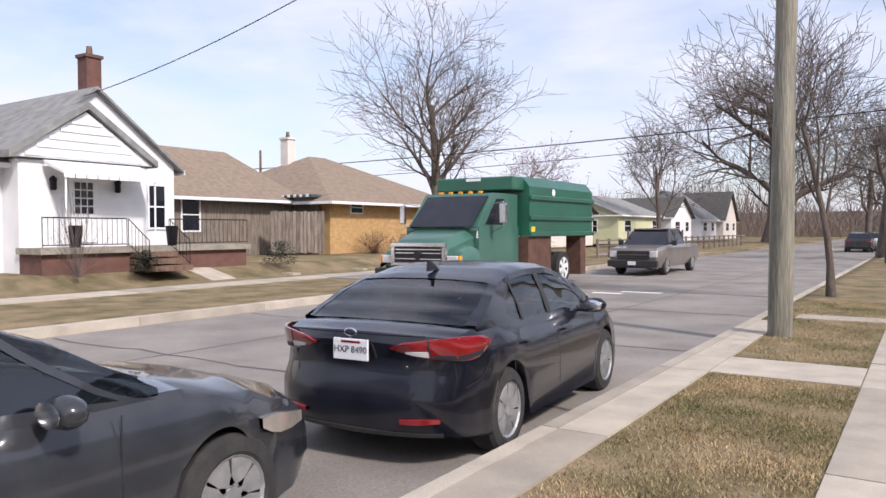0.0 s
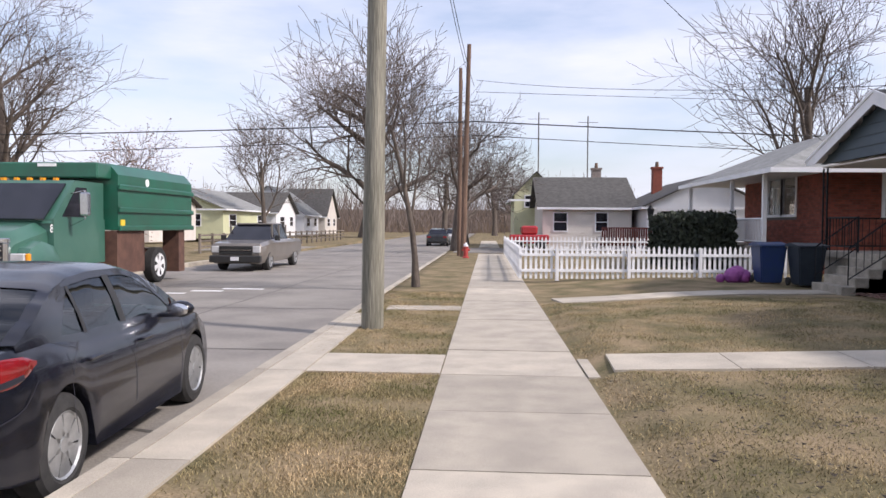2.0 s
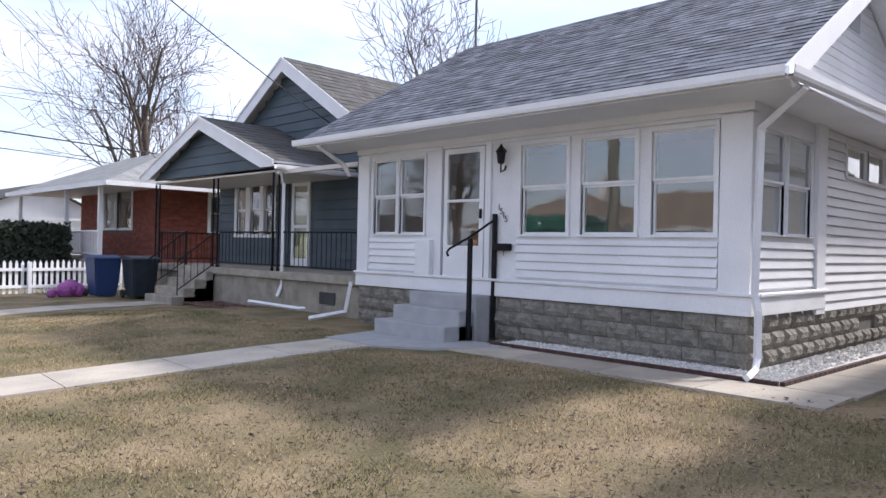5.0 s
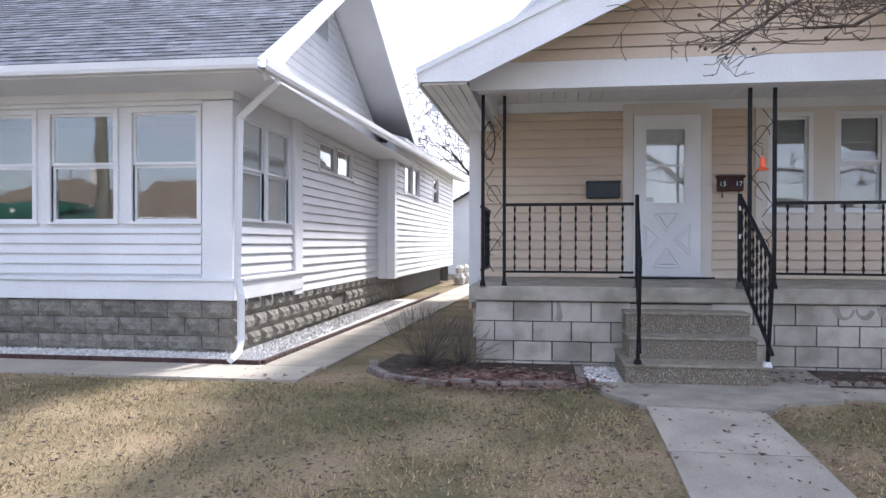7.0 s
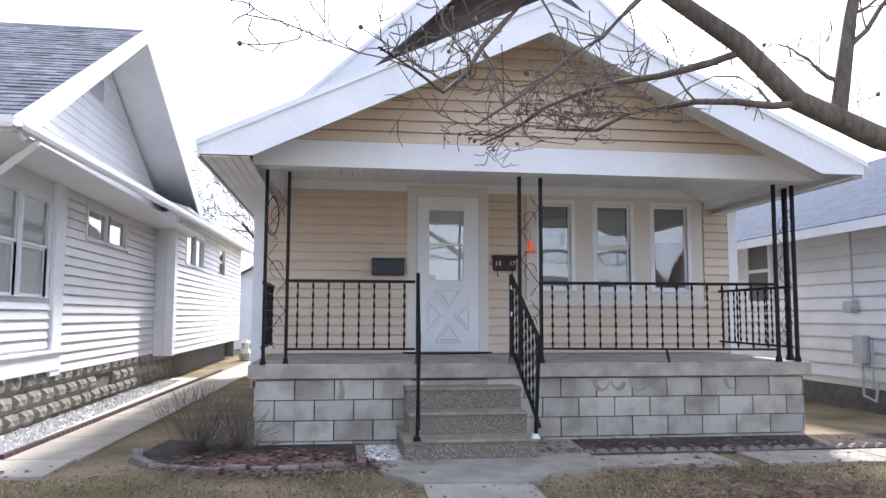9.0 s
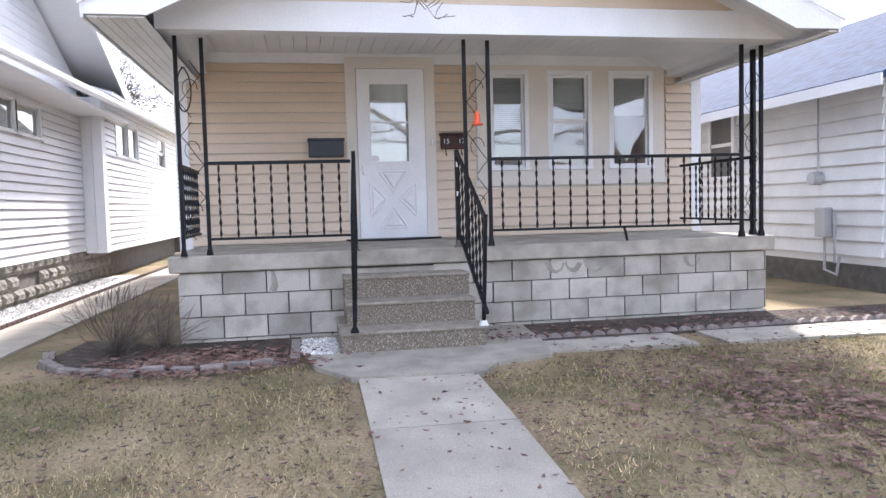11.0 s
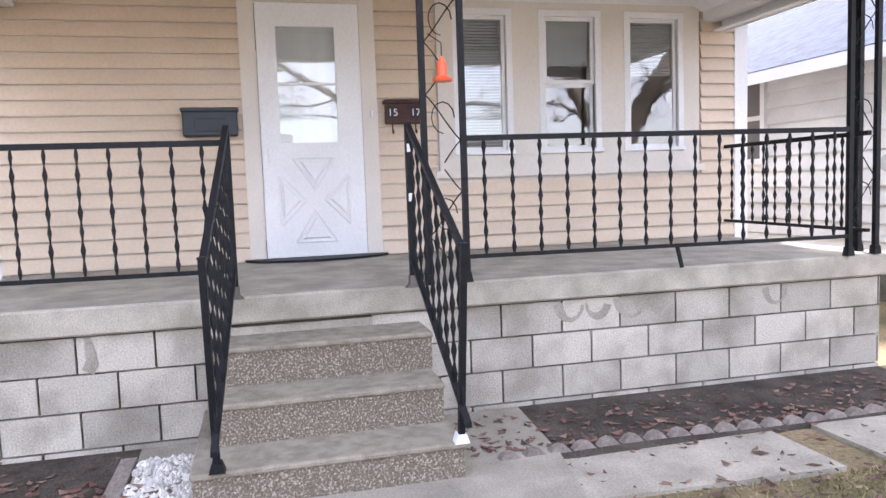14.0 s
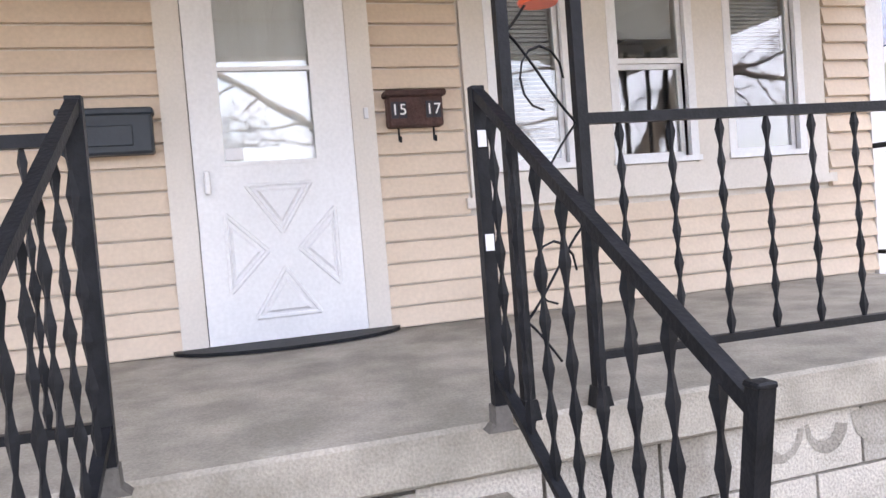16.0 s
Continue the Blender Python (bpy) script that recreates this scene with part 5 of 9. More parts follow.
while z < ridge_z - 0.3:
    f = (ridge_z - 0.15 - z) / (ridge_z - 3.45)
    a, b = ridge_x - (ridge_x - ex0 - 0.55) * f, ridge_x + 4.3 * f
    if b - a > 0.1:
        piece("board", M["vinyl"], house_white, (0.022, b - a, 0.125), ((a + b) / 2, 4.818, z + 0.06), "lap", math.pi / 2)
    z += 0.125
for s, (xa, za) in ((0, (ex0, ez)), (1, (17.0, 3.68))):
    bm = bmesh.new()
    prism(bm, [(xa, za + 0.05), (ridge_x, ridge_z + 0.06), (ridge_x, ridge_z - 0.16), (xa + (0.2 if s == 0 else -0.2), za - 0.12 if s == 0 else za - 0.14)], "y", ey0 - 0.03, ey0 - 0.002)
    part("rake_board", bm, M["white"], house_white)
    bm = bmesh.new()
    prism(bm, [(xa, za - 0.02), (ridge_x, ridge_z - 0.06), (ridge_x, ridge_z - 0.08), (xa, za - 0.04)], "y", ey0, 4.83)
    part("soffit", bm, M["vinyl"], house_white)
bm = bmesh.new()
box(bm, ex0 + 0.02, W0 + 0.05, ey0, ey1, ez - 0.07, ez - 0.05)
box(bm, ex0 + 0.02, 17, ey0 + 0.02, WY0, ez - 0.052 + 0.0, ez - 0.035)
part("soffit", bm, M["vinyl"], house_white)
bm = bmesh.new()
prism(bm, [(11.95, 4.75), (12.55, 4.75), (12.55, 5.05), (12.25, 5.25), (11.95, 5.05)], "y", 4.795, 4.805)
part("gable_vent", bm, M["blind"], house_white)


def gutter(parent, p0, p1, r=0.055):
    a, b = Vector(p0), Vector(p1)
    d = (b - a).normalized()
    o = Vector((-d.y, d.x, 0))
    prof = [(-1, 0.9), (-1, -0.6), (-0.6, -0.95), (0.7, -0.95), (0.95, -0.3), (1.05, 0.9), (0.9, 0.9), (0.75, -0.6), (-0.7, -0.6), (-0.85, 0.9)]
    bm = bmesh.new()
    rings = [[bm.verts.new(p + o * (u * r) + Vector((0, 0, w * r))) for u, w in prof] for p in (a, b)]
    for i in range(len(prof)):
        j = (i + 1) % len(prof)
        bm.faces.new((rings[0][i], rings[0][j], rings[1][j], rings[1][i]))
    part("gutter", bm, M["white"], parent)


def downspout(parent, pts, r=0.036):
    bm = bmesh.new()
    for p, q in zip(pts, pts[1:]):
        cyl(bm, p, q, r * 1.2, r * 1.2, 4)
    for p in pts[1:-1]:
        bmesh.ops.create_icosphere(bm, subdivisions=1, radius=r * 1.12, matrix=Matrix.Translation(p))
    part("downspout", bm, M["white"], parent)


gutter(house_white, (ex0 - 0.03, ey0 - 0.04, ez), (ex0 - 0.03, ey1, ez))
gutter(house_white, (25.6, ey0 - 0.1, 3.62), (ex0, ey0 - 0.05, ez))
downspout(house_white, [(8.5, 4.1, 3.22), (8.84, 4.66, 2.92), (8.86, 4.70, 1.15), (8.82, 4.64, 0.98), (8.82, 4.64, 0.48), (8.72, 4.62, 0.38), (8.42, 4.58, 0.33)])
downspout(house_white, [(8.06, 11.6, 3.22), (8.7, 11.75, 2.98), (8.85, 11.75, 2.8)])
downspout(house_white, [(8.9, 11.72, 0.95), (8.85, 11.8, 0.42), (8.2, 11.95, 0.33)])
ant = thing("roof_mast", (ridge_x, 12.0, 5.7), "thin antenna mast on the roof ridge", "antenna")
bm = bmesh.new()
cyl(bm, (ridge_x, 12.0, 5.7), (ridge_x, 12.0, 8.2), 0.025, n=6)
cyl(bm, (ridge_x, 11.5, 6.85), (ridge_x, 12.5, 6.8), 0.012, n=5)
part("mast", bm, M["mortar"], ant)
for k, (x, y) in enumerate(((23.6, 4.0), (24.3, 3.9))):
    d = thing("garden_ornament", (x, y, 0.3), "pale stone garden ornament by the path", "ornament")
    bm = bmesh.new()
    lathe(bm, (x, y, 0.28), [(0.16, 0), (0.2, 0.2), (0.1, 0.34), (0.14, 0.5), (0.05, 0.6)], 8)
    part("body", bm, M["stone"], d, smooth=True)

# ---- the blue house ----
house_blue = thing("house", (14, 17.6, 0.2), "blue-grey house with a gabled porch and white rake boards", "house")
BX, BP, BZ = 11.1, 9.3, 1.02
bwins = [(19.15, 19.65), (18.45, 18.95), (17.78, 18.25)]
holes = [(a, b, 1.80, 3.12) for a, b in bwins] + [(16.15, 16.95, BZ, 3.15)]
bm = bmesh.new()
holed_wall(bm, "x", BX, 0.15, 12.45, 20.6, 0.1, 3.4, holes)
box(bm, BX + 0.15, 20, 12.45, 12.6, 0.1, 3.4)
box(bm, BX + 0.15, 20, 20.45, 20.6, 0.1, 3.4)
box(bm, 13.5, 13.6, 12.6, 20.45, 0.1, 3.4)
part("wall", bm, M["bluegrey"], house_blue)
laps(house_blue, M["bluegrey"], "x", BX, -1, 12.45, 20.6, BZ, 3.3, [(a - .12, b + .12, 1.7, 3.25) for a, b in bwins] + [(16.0, 17.1, BZ, 3.3)], 0.23, 0.022)
for a, b in bwins:
    window(house_blue, "x", BX, -1, a, b, 1.80, 3.12, 0.10, 0.5, inside="curtain" if a > 19 else "")
gable_roof(house_blue, 8.98, 12.0, 17.66, 3.23, 3.15, 4.38, 0.26, M["shingle_dark"], M["white"], 12, 8)
gable_roof(house_blue, 10.75, 20, 17.0, 4.6, 3.2, 6.0, 0.30, M["shingle_dark"], M["white"], 20, 9)
bm = bmesh.new()
prism(bm, [(14.7, 3.17), (20.6, 3.17), (17.66, 4.32)], "x", 9.2, 9.3)
part("gable_wall", bm, M["bluegrey"], house_blue)
gable_laps(house_blue, M["bluegrey"], "x", 9.2, -1, 14.8, 20.5, 3.16, 4.34, 0.23, 0.022)
bm = bmesh.new()
prism(bm, [(12.9, 3.3), (21.1, 3.3), (17.0, 5.85)], "x", 11.0, 11.08)
part("gable_wall", bm, M["bluegrey"], house_blue)
gable_laps(house_blue, M["bluegrey"], "x", 11.0, -1, 13.2, 20.8, 3.4, 5.85, 0.23, 0.022)
bm = bmesh.new()
box(bm, 9.25, BX, 14.7, 20.6, 3.08, 3.12)
box(bm, 9.22, 9.34, 12.0, 14.7, 3.02, 3.10)
part("porch_ceiling", bm, M["cream_light"], house_blue)
gutter(house_blue, (12.0, 14.36, 3.14), (8.98, 14.36, 3.14))
downspout(house_blue, [(9.15, 14.4, 3.05), (9.35, 14.62, 2.85), (9.35, 14.62, 0.75), (9.2, 14.55, 0.5)])
downspout(house_blue, [(9.1, 15.5, 0.35), (9.3, 13.9, 0.30), (9.9, 12.6, 0.5)])
bp = thing("porch", (10.2, 16.5, 0.2), "concrete porch of the blue house with a vent in its wall", "porch", kind="structure")
bm = bmesh.new()
box(bm, BP - 0.04, BX, 11.9, 20.65, BZ - 0.16, BZ, 0.01)
part("porch_slab", bm, M["concrete"], bp)
bm = bmesh.new()
box(bm, BP + 0.04, BX, 11.95, 20.6, 0.0, BZ - 0.162)
part("wall", bm, M["concrete"], bp)
bm = bmesh.new()
box(bm, BP + 0.02, BP + 0.06, 12.75, 13.25, 0.45, 0.68)
part("vent", bm, M["dark"], bp)
bst = thing("steps", (8.9, 18.2, 0.2), "grey concrete steps of the blue house", "steps")
for k in range(4):
    bm = bmesh.new()
    box(bm, 8.3 + 0.27 * k, BP, 17.45, 18.9, 0.05, 0.17 + 0.19 * (k + 1) - 0.02, 0.01)
    part("step", bm, M["concrete"], bst)
bd = thing("door", (BX, 16.55, BZ), "white storm door of the blue house", "door")
bm = bmesh.new()
for a, b, c, d in ((16.17, 16.27, BZ + .02, 3.12), (16.83, 16.93, BZ + .02, 3.12), (16.27, 16.83, BZ + .02, 1.25), (16.27, 16.83, 3.0, 3.12), (16.27, 16.83, 1.98, 2.06)):
    box(bm, BX - 0.05, BX - 0.01, a, b, c, d)
part("door_leaf", bm, M["white"], bd)
bm = bmesh.new()
box(bm, BX - 0.032, BX - 0.028, 16.27, 16.83, 1.25, 3.0)
part("pane", bm, GLASS, bd)
bm = bmesh.new()
box(bm, BX + 0.05, BX + 0.09, 16.2, 16.9, BZ, 3.1)
part("inner_door", bm, M["pale_green"], bd)


def plain_railing(p0, p1, z0, z1, za, zb, n, label, mat=None, group="plain iron railings", r=0.009):
    q = thing("railing", (p0[0], p0[1], z0), label, "railing", group)
    a, b = Vector((*p0, 0)), Vector((*p1, 0))
    for name, ha, hb, thick in (("top_rail", za, zb, r * 2), ("bottom_rail", z0, z1, r * 1.6)):
        bm = bmesh.new()
        cyl(bm, a + Vector((0, 0, ha)), b + Vector((0, 0, hb)), thick, n=4)
        part(name, bm, mat or M["iron"], q)
    for i in range(n + 1):
        t = i / n
        p = a + (b - a) * t
        end = i in (0, n)
        bm = bmesh.new()
        cyl(bm, p + Vector((0, 0, z0 + (z1 - z0) * t - (0.12 if end else 0))), p + Vector((0, 0, za + (zb - za) * t)), r * (1.6 if end else 1), n=4)
        part("post" if end else "baluster", bm, mat or M["iron"], q)
    return q


plain_railing((9.35, 17.3), (9.35, 12.0), BZ + 0.12, BZ + 0.12, 1.83, 1.83, 34, "black iron railing on the blue house's porch")
plain_railing((9.35, 20.5), (9.35, 19.0), BZ + 0.12, BZ + 0.12, 1.83, 1.83, 10, "black iron railing on the blue house's porch")
plain_railing((9.4, 20.5), (11.0, 20.5), BZ + 0.12, BZ + 0.12, 1.83, 1.83, 10, "black iron side railing on the blue house's porch")
for y in (17.4, 18.95):
    plain_railing((9.35, y), (8.4, y), BZ + 0.12, 0.5, 1.85, 1.15, 6, "black iron handrail on the blue house's steps")
for y in (14.75, 17.35, 20.5):
    iron_post(9.32, y, 9.32, y + 0.22, BZ, 3.08, "dark iron lattice post of the blue house's porch")

# ---- the brick house and what stands beyond ----
house_brick = thing("house", (13, 28, 0.2), "red brick house with a low grey hipped roof", "house")


def brick_wall(parent, axis, at, out, lo, hi, z0, z1, holes, mat, bw=0.215, bh=0.075):
    V, F = [], []
    z, r = z0, 0
    while z < z1:
        for s, e in free_spans(lo, hi, z, z + bh, holes):
            u = s - (bw / 2 if r % 2 else 0)
            while u < e:
                a, b = max(u, s) + 0.005, min(u + bw, e) - 0.005
                u += bw
                if b - a < 0.02:
                    continue
                k = len(V)
                p, q = at + out * 0.012, at
                for d in (q, p):
                    for uu, zz in ((a, z + 0.005), (b, z + 0.005), (b, z + bh - 0.005), (a, z + bh - 0.005)):
                        V.append((d, uu, zz) if axis == "x" else (uu, d, zz))
                F += [(k + 4, k + 5, k + 6, k + 7), (k, k + 1, k + 5, k + 4), (k + 1, k + 2, k + 6, k + 5), (k + 2, k + 3, k + 7, k + 6), (k + 3, k, k + 4, k + 7)]
        z += bh
        r += 1
    return solid("bricks", V, F, mat, parent, kind="stuff")


bm = bmesh.new()
holed_wall(bm, "x", 11.0, 0.15, 24.5, 31.3, 0.1, 3.4, [(26.5, 28.9, 2.0, 3.3)])
box(bm, 11.15, 20, 24.5, 24.65, 0.1, 3.4)
box(bm, 11.15, 20, 31.1, 31.25, 0.1, 3.4)
part("wall", bm, M["mortar"], house_brick)
brick_wall(house_brick, "x", 11.0, -1, 24.5, 31.3, 0.2, 3.4, [(26.4, 29.0, 1.9, 3.4)], M["brick_mass"])
brick_wall(house_brick, "y", 24.5, -1, 11.0, 19, 0.2, 3.4, [(12.7, 14.4, 1.9, 3.2)], M["brick_mass"])
window(house_brick, "x", 11.0, -1, 26.5, 27.6, 2.0, 3.3, 0.1, 0)
window(house_brick, "x", 11.0, -1, 27.7, 28.9, 2.0, 3.3, 0.1, 0, inside="curtain")
window(house_brick, "y", 24.48, -1, 12.8, 14.3, 1.95, 3.15, 0.1, 0.5, inside="curtain")
for vs in (((9.0, 23.3, 3.32), (9.0, 33.5, 3.32), (12.3, 30.5, 4.75), (12.3, 26.5, 4.75)), ((9.0, 23.3, 3.32), (12.3, 26.5, 4.75), (20.5, 26.5, 4.75), (20.5, 23.3, 3.32)), ((9.0, 33.5, 3.32), (20.5, 33.5, 3.32), (20.5, 30.5, 4.75), (12.3, 30.5, 4.75)), ((12.3, 26.5, 4.75), (12.3, 30.5, 4.75), (20.5, 30.5, 4.75), (20.5, 26.5, 4.75))):
    solid("roof", vs, [(0, 1, 2, 3)], M["shingle_pale"], house_brick)
bm = bmesh.new()
box(bm, 8.95, 20.5, 23.25, 23.3, 3.18, 3.32)
box(bm, 8.95, 9.0, 23.3, 33.5, 3.18, 3.32)
box(bm, 9.0, 20.5, 23.3, 33.5, 3.26, 3.30)
part("fascia", bm, M["white"], house_brick)
for y in (24.6, 27.6, 32.8):
    bm = bmesh.new()
    box(bm, 9.25, 9.37, y, y + 0.12, 1.0, 3.2)
    part("porch_column", bm, M["white"], house_brick)
bm = bmesh.new()
box(bm, 9.1, 11, 24.5, 33, 0.1, 1.0)
part("porch_floor", bm, M["concrete"], house_brick)
plain_railing((9.35, 24.8), (9.35, 27.5), 1.15, 1.15, 1.85, 1.85, 20, "white painted porch railing", M["white"], "white railings", 0.02)

fence = thing("picket_fence", (2.0, 22.2, 0.1), "white picket fence round the corner garden", "fence")
M["fence"] = M["white"]


def pickets(p0, p1, z0, n_step=0.145, h=0.92, w=0.07):
    a, b = Vector((*p0, 0)), Vector((*p1, 0))
    d = (b - a).normalized()
    ang = math.atan2(d.y, d.x) - math.pi / 2
    L = (b - a).length
    k = 0
    u = 0.0
    while u < L:
        p = a + d * u
        hh = h * (1 + 0.02 * rnd.uniform(-1, 1))
        zb = z0(p.x, p.y)
        piece("picket", M["white"], fence, (0.02, w, hh), (p.x, p.y, zb + hh / 2 + 0.05), "picket", ang)
        if k % 14 == 7:
            piece("fence_post", M["white"], fence, (0.09, 0.09, h), (p.x + 0.06 * d.y, p.y - 0.06 * d.x, zb + h / 2), "box", ang)
        u += n_step
        k += 1
    for zz in (0.28, 0.72):
        m = (a + b) / 2
        piece("fence_rail", M["white"], fence, (0.04, L, 0.08), (m.x + 0.03 * d.y, m.y - 0.03 * d.x, z0(m.x, m.y) + zz), "box", ang)


flat = lambda x, y: 0.06
pickets((1.78, 22.2), (9.3, 22.9), flat)
pickets((1.74, 22.2), (1.74, 40.5), flat, 0.20)
pickets((1.74, 40.5), (10.5, 41), flat, 0.20)
for x, y, mt, lab in ((7.95, 20.6, M["bin_blue"], "blue wheeled refuse bin"), (8.55, 19.8, M["bin_dark"], "dark slate wheeled refuse bin with its lid closed")):
    w = thing("wheelie_bin", (x, y, 0.17), lab, "bin", "refuse bins")
    bm = bmesh.new()
    vs = [bm.verts.new((x + sx * r, y + sy * r * 1.1, z)) for z, r in ((0.2, 0.25), (1.12, 0.33)) for sx, sy in ((-1, -1), (1, -1), (1, 1), (-1, 1))]
    bm.faces.new(vs[:4])
    bm.faces.new(vs[4:])
    for i in range(4):
        bm.faces.new((vs[i], vs[(i + 1) % 4], vs[4 + (i + 1) % 4], vs[4 + i]))
    bmesh.ops.bevel(bm, geom=list(bm.edges), offset=0.03, segments=2, affect="EDGES")
    part("body", bm, mt, w)
    bm = bmesh.new()
    prism(bm, [(y - 0.40, 1.12), (y + 0.40, 1.12), (y + 0.40, 1.17), (y + 0.1, 1.22), (y - 0.38, 1.16)], "x", x - 0.36, x + 0.36)
    part("lid", bm, mt, w)
    for s in (-1, 1):
        bm = bmesh.new()
        cyl(bm, (x + s * 0.27, y + 0.3, 0.27), (x + s * 0.33, y + 0.3, 0.27), 0.1, n=12)
        part("wheel", bm, M["tyre"], w)
toy = thing("toy", (7.2, 21.0, 0.17), "purple and pink plastic toy lying on the grass", "toy")
bm = bmesh.new()
for dx, dy, r in ((0, 0, 0.22), (0.3, 0.05, 0.2), (-0.3, 0.02, 0.12), (0.15, 0.1, 0.25)):
    bmesh.ops.create_icosphere(bm, subdivisions=2, radius=r, matrix=Matrix.Translation((7.2 + dx, 21 + dy, 0.17 + r * 0.7)))
part("body", bm, M["purple"], toy)

# plain houses for the distance
def plain_house(x0, x1, y0, y1, z0, eave, ridge, along, wall, roof, label, wins=(), over=0.4, chimney=None, hip=0.0):
    """Walls, a roof with its ridge along x or y, and windows (face, a, b, z0, z1)."""
    h = thing("house", ((x0 + x1) / 2, (y0 + y1) / 2, z0), label, "house", "far houses")
    bm = bmesh.new()
    if along == "y":
        prism(bm, [(x0, z0), (x1, z0), (x1, eave), ((x0 + x1) / 2, eave if hip else ridge - 0.1), (x0, eave)], "y", y0, y1)
    else:
        prism(bm, [(y0, z0), (y1, z0), (y1, eave), ((y0 + y1) / 2, eave if hip else ridge - 0.1), (y0, eave)], "x", x0, x1)
    part("wall", bm, wall, h)
    xm, ym = (x0 + x1) / 2, (y0 + y1) / 2
    X0, X1, Y0, Y1 = x0 - over, x1 + over, y0 - over, y1 + over
    dz = (ridge - eave) / ((x1 - x0) / 2 if along == "y" else (y1 - y0) / 2) * over
    e = eave - dz + 0.08
    if along == "y":
        r0, r1 = (xm, Y0 + hip, ridge), (xm, Y1 - hip, ridge)
        faces = [((X0, Y0, e), (X0, Y1, e), r1, r0), ((X1, Y0, e), r0, r1, (X1, Y1, e))]
        ends = [((X0, Y0, e), r0, (X1, Y0, e)), ((X0, Y1, e), (X1, Y1, e), r1)]
    else:
        r0, r1 = (X0 + hip, ym, ridge), (X1 - hip, ym, ridge)
        faces = [((X0, Y0, e), r0, r1, (X1, Y0, e)), ((X0, Y1, e), (X1, Y1, e), r1, r0)]
        ends = [((X0, Y0, e), (X0, Y1, e), r0), ((X1, Y0, e), r1, (X1, Y1, e))]
    for f in faces + (ends if hip else []):
        f = [Vector(p) for p in f]
        n = len(f)
        vs = f + [p + Vector((0, 0, -0.09)) for p in f]
        solid("roof", vs, [tuple(range(n)), tuple(range(2 * n - 1, n - 1, -1))] + [(i, (i + 1) % n, n + (i + 1) % n, n + i) for i in range(n)], roof, h)
    boards = [(X0, X1, Y0, Y0 + 0.03), (X0, X1, Y1 - 0.03, Y1)] + ([(X1 - 0.03, X1, Y0 + 0.03, Y1 - 0.03), (X0, X0 + 0.03, Y0 + 0.03, Y1 - 0.03)] if along == "y" or hip else [])
    for xa, xb, ya, yb in [(xa - 0.035, xb - 0.035, ya, yb) if xb - xa < 0.1 and xa < xm else (xa + 0.035, xb + 0.035, ya, yb) if xb - xa < 0.1 else (xa, xb, ya - 0.035, yb - 0.035) if ya < ym else (xa, xb, ya + 0.035, yb + 0.035) for xa, xb, ya, yb in boards]:
        bm = bmesh.new()
        box(bm, xa, xb, ya, yb, e - 0.16, e - 0.02)
        part("fascia", bm, M["white"], h)
    for face, a, b, c, d in wins:
        axis, at, out = {"+x": ("x", x1, 1), "-x": ("x", x0, -1), "+y": ("y", y1, 1), "-y": ("y", y0, -1)}[face]
        bm = bmesh.new()

        def bx(u0, u1, w0, w1, p, q):
            if axis == "x":
                box(bm, at + out * p, at + out * q, u0, u1, w0, w1)
            else:
                box(bm, u0, u1, at + out * p, at + out * q, w0, w1)
        bx(a - 0.07, b + 0.07, c - 0.07, c, 0, 0.05)
        bx(a - 0.07, b + 0.07, d, d + 0.07, 0, 0.05)
        bx(a - 0.07, a, c, d, 0, 0.05)
        bx(b, b + 0.07, c, d, 0, 0.05)
        bx(a, b, (c + d) / 2 - 0.025, (c + d) / 2 + 0.025, 0, 0.04)
        w = part("window", bm, M["white"], h)
        bm = bmesh.new()
        bx(a, b, c, d, 0.003, 0.02)
        part("pane", bm, M["car_black"], w)
    if chimney:
        cx, cy, top, cm = chimney
        bm = bmesh.new()
        box(bm, cx - 0.3, cx + 0.3, cy - 0.3, cy + 0.3, eave, top)
        box(bm, cx - 0.36, cx + 0.36, cy - 0.36, cy + 0.36, top - 0.12, top)
        c = part("chimney", bm, cm, h)
        bm = bmesh.new()
        cyl(bm, (cx, cy, top), (cx, cy, top + 0.35), 0.13, 0.1)
        part("chimney_pot", bm, M["redpole"], c)
    return h


plain_house(4.3, 9.8, 48.0, 56, 0.1, 2.9, 4.9, "x", M["cream_light"], M["shingle_dark"], "cream house with a brown roof beyond the side street", [("-y", 5.0, 5.8, 1.3, 2.4), ("-y", 7.6, 8.3, 1.3, 2.4)], chimney=(8.3, 53, 5.6, M["edging_grey"]))
plain_house(2.8, 6, 56, 64, 0.1, 3.9, 5.6, "y", M["pale_green"], M["shingle_dark"], "pale yellow house with a gable end", [("-y", 3.6, 4.4, 3.0, 3.8)])
plain_house(10.2, 17, 45.5, 55, 0.1, 2.9, 4.6, "y", M["vinyl"], M["shingle_dark"], "white gabled house beyond the side street", [("-y", 11.0, 11.9, 1.6, 2.5)], chimney=(12.2, 52, 5.6, M["brick"]))
# right-hand neighbour with the blue roof
nbh = plain_house(9.82, 19, -13.5, -6.2, 0.2, 3.1, 4.9, "x", M["old_white"], M["shingle_blue"], "white house with a blue shingle roof", [], over=0.5)
bm = bmesh.new()
box(bm, 9.78, 19, -6.195, -6.19, 0.2, 0.6)
box(bm, 9.78, 9.815, -13.5, -6.195, 0.2, 0.6)
structure("neighbour_plinth", bm, M["mortar"], "dark plinth of the neighbouring house")
bm = bmesh.new()
box(bm, 9.74, 9.80, -7.6, -6.42, 0.3, 1.75, 0.01)
tagged(structure("hatch", bm, M["bin_dark"]), "dark teal hatch on the neighbouring house front", kind="structure")
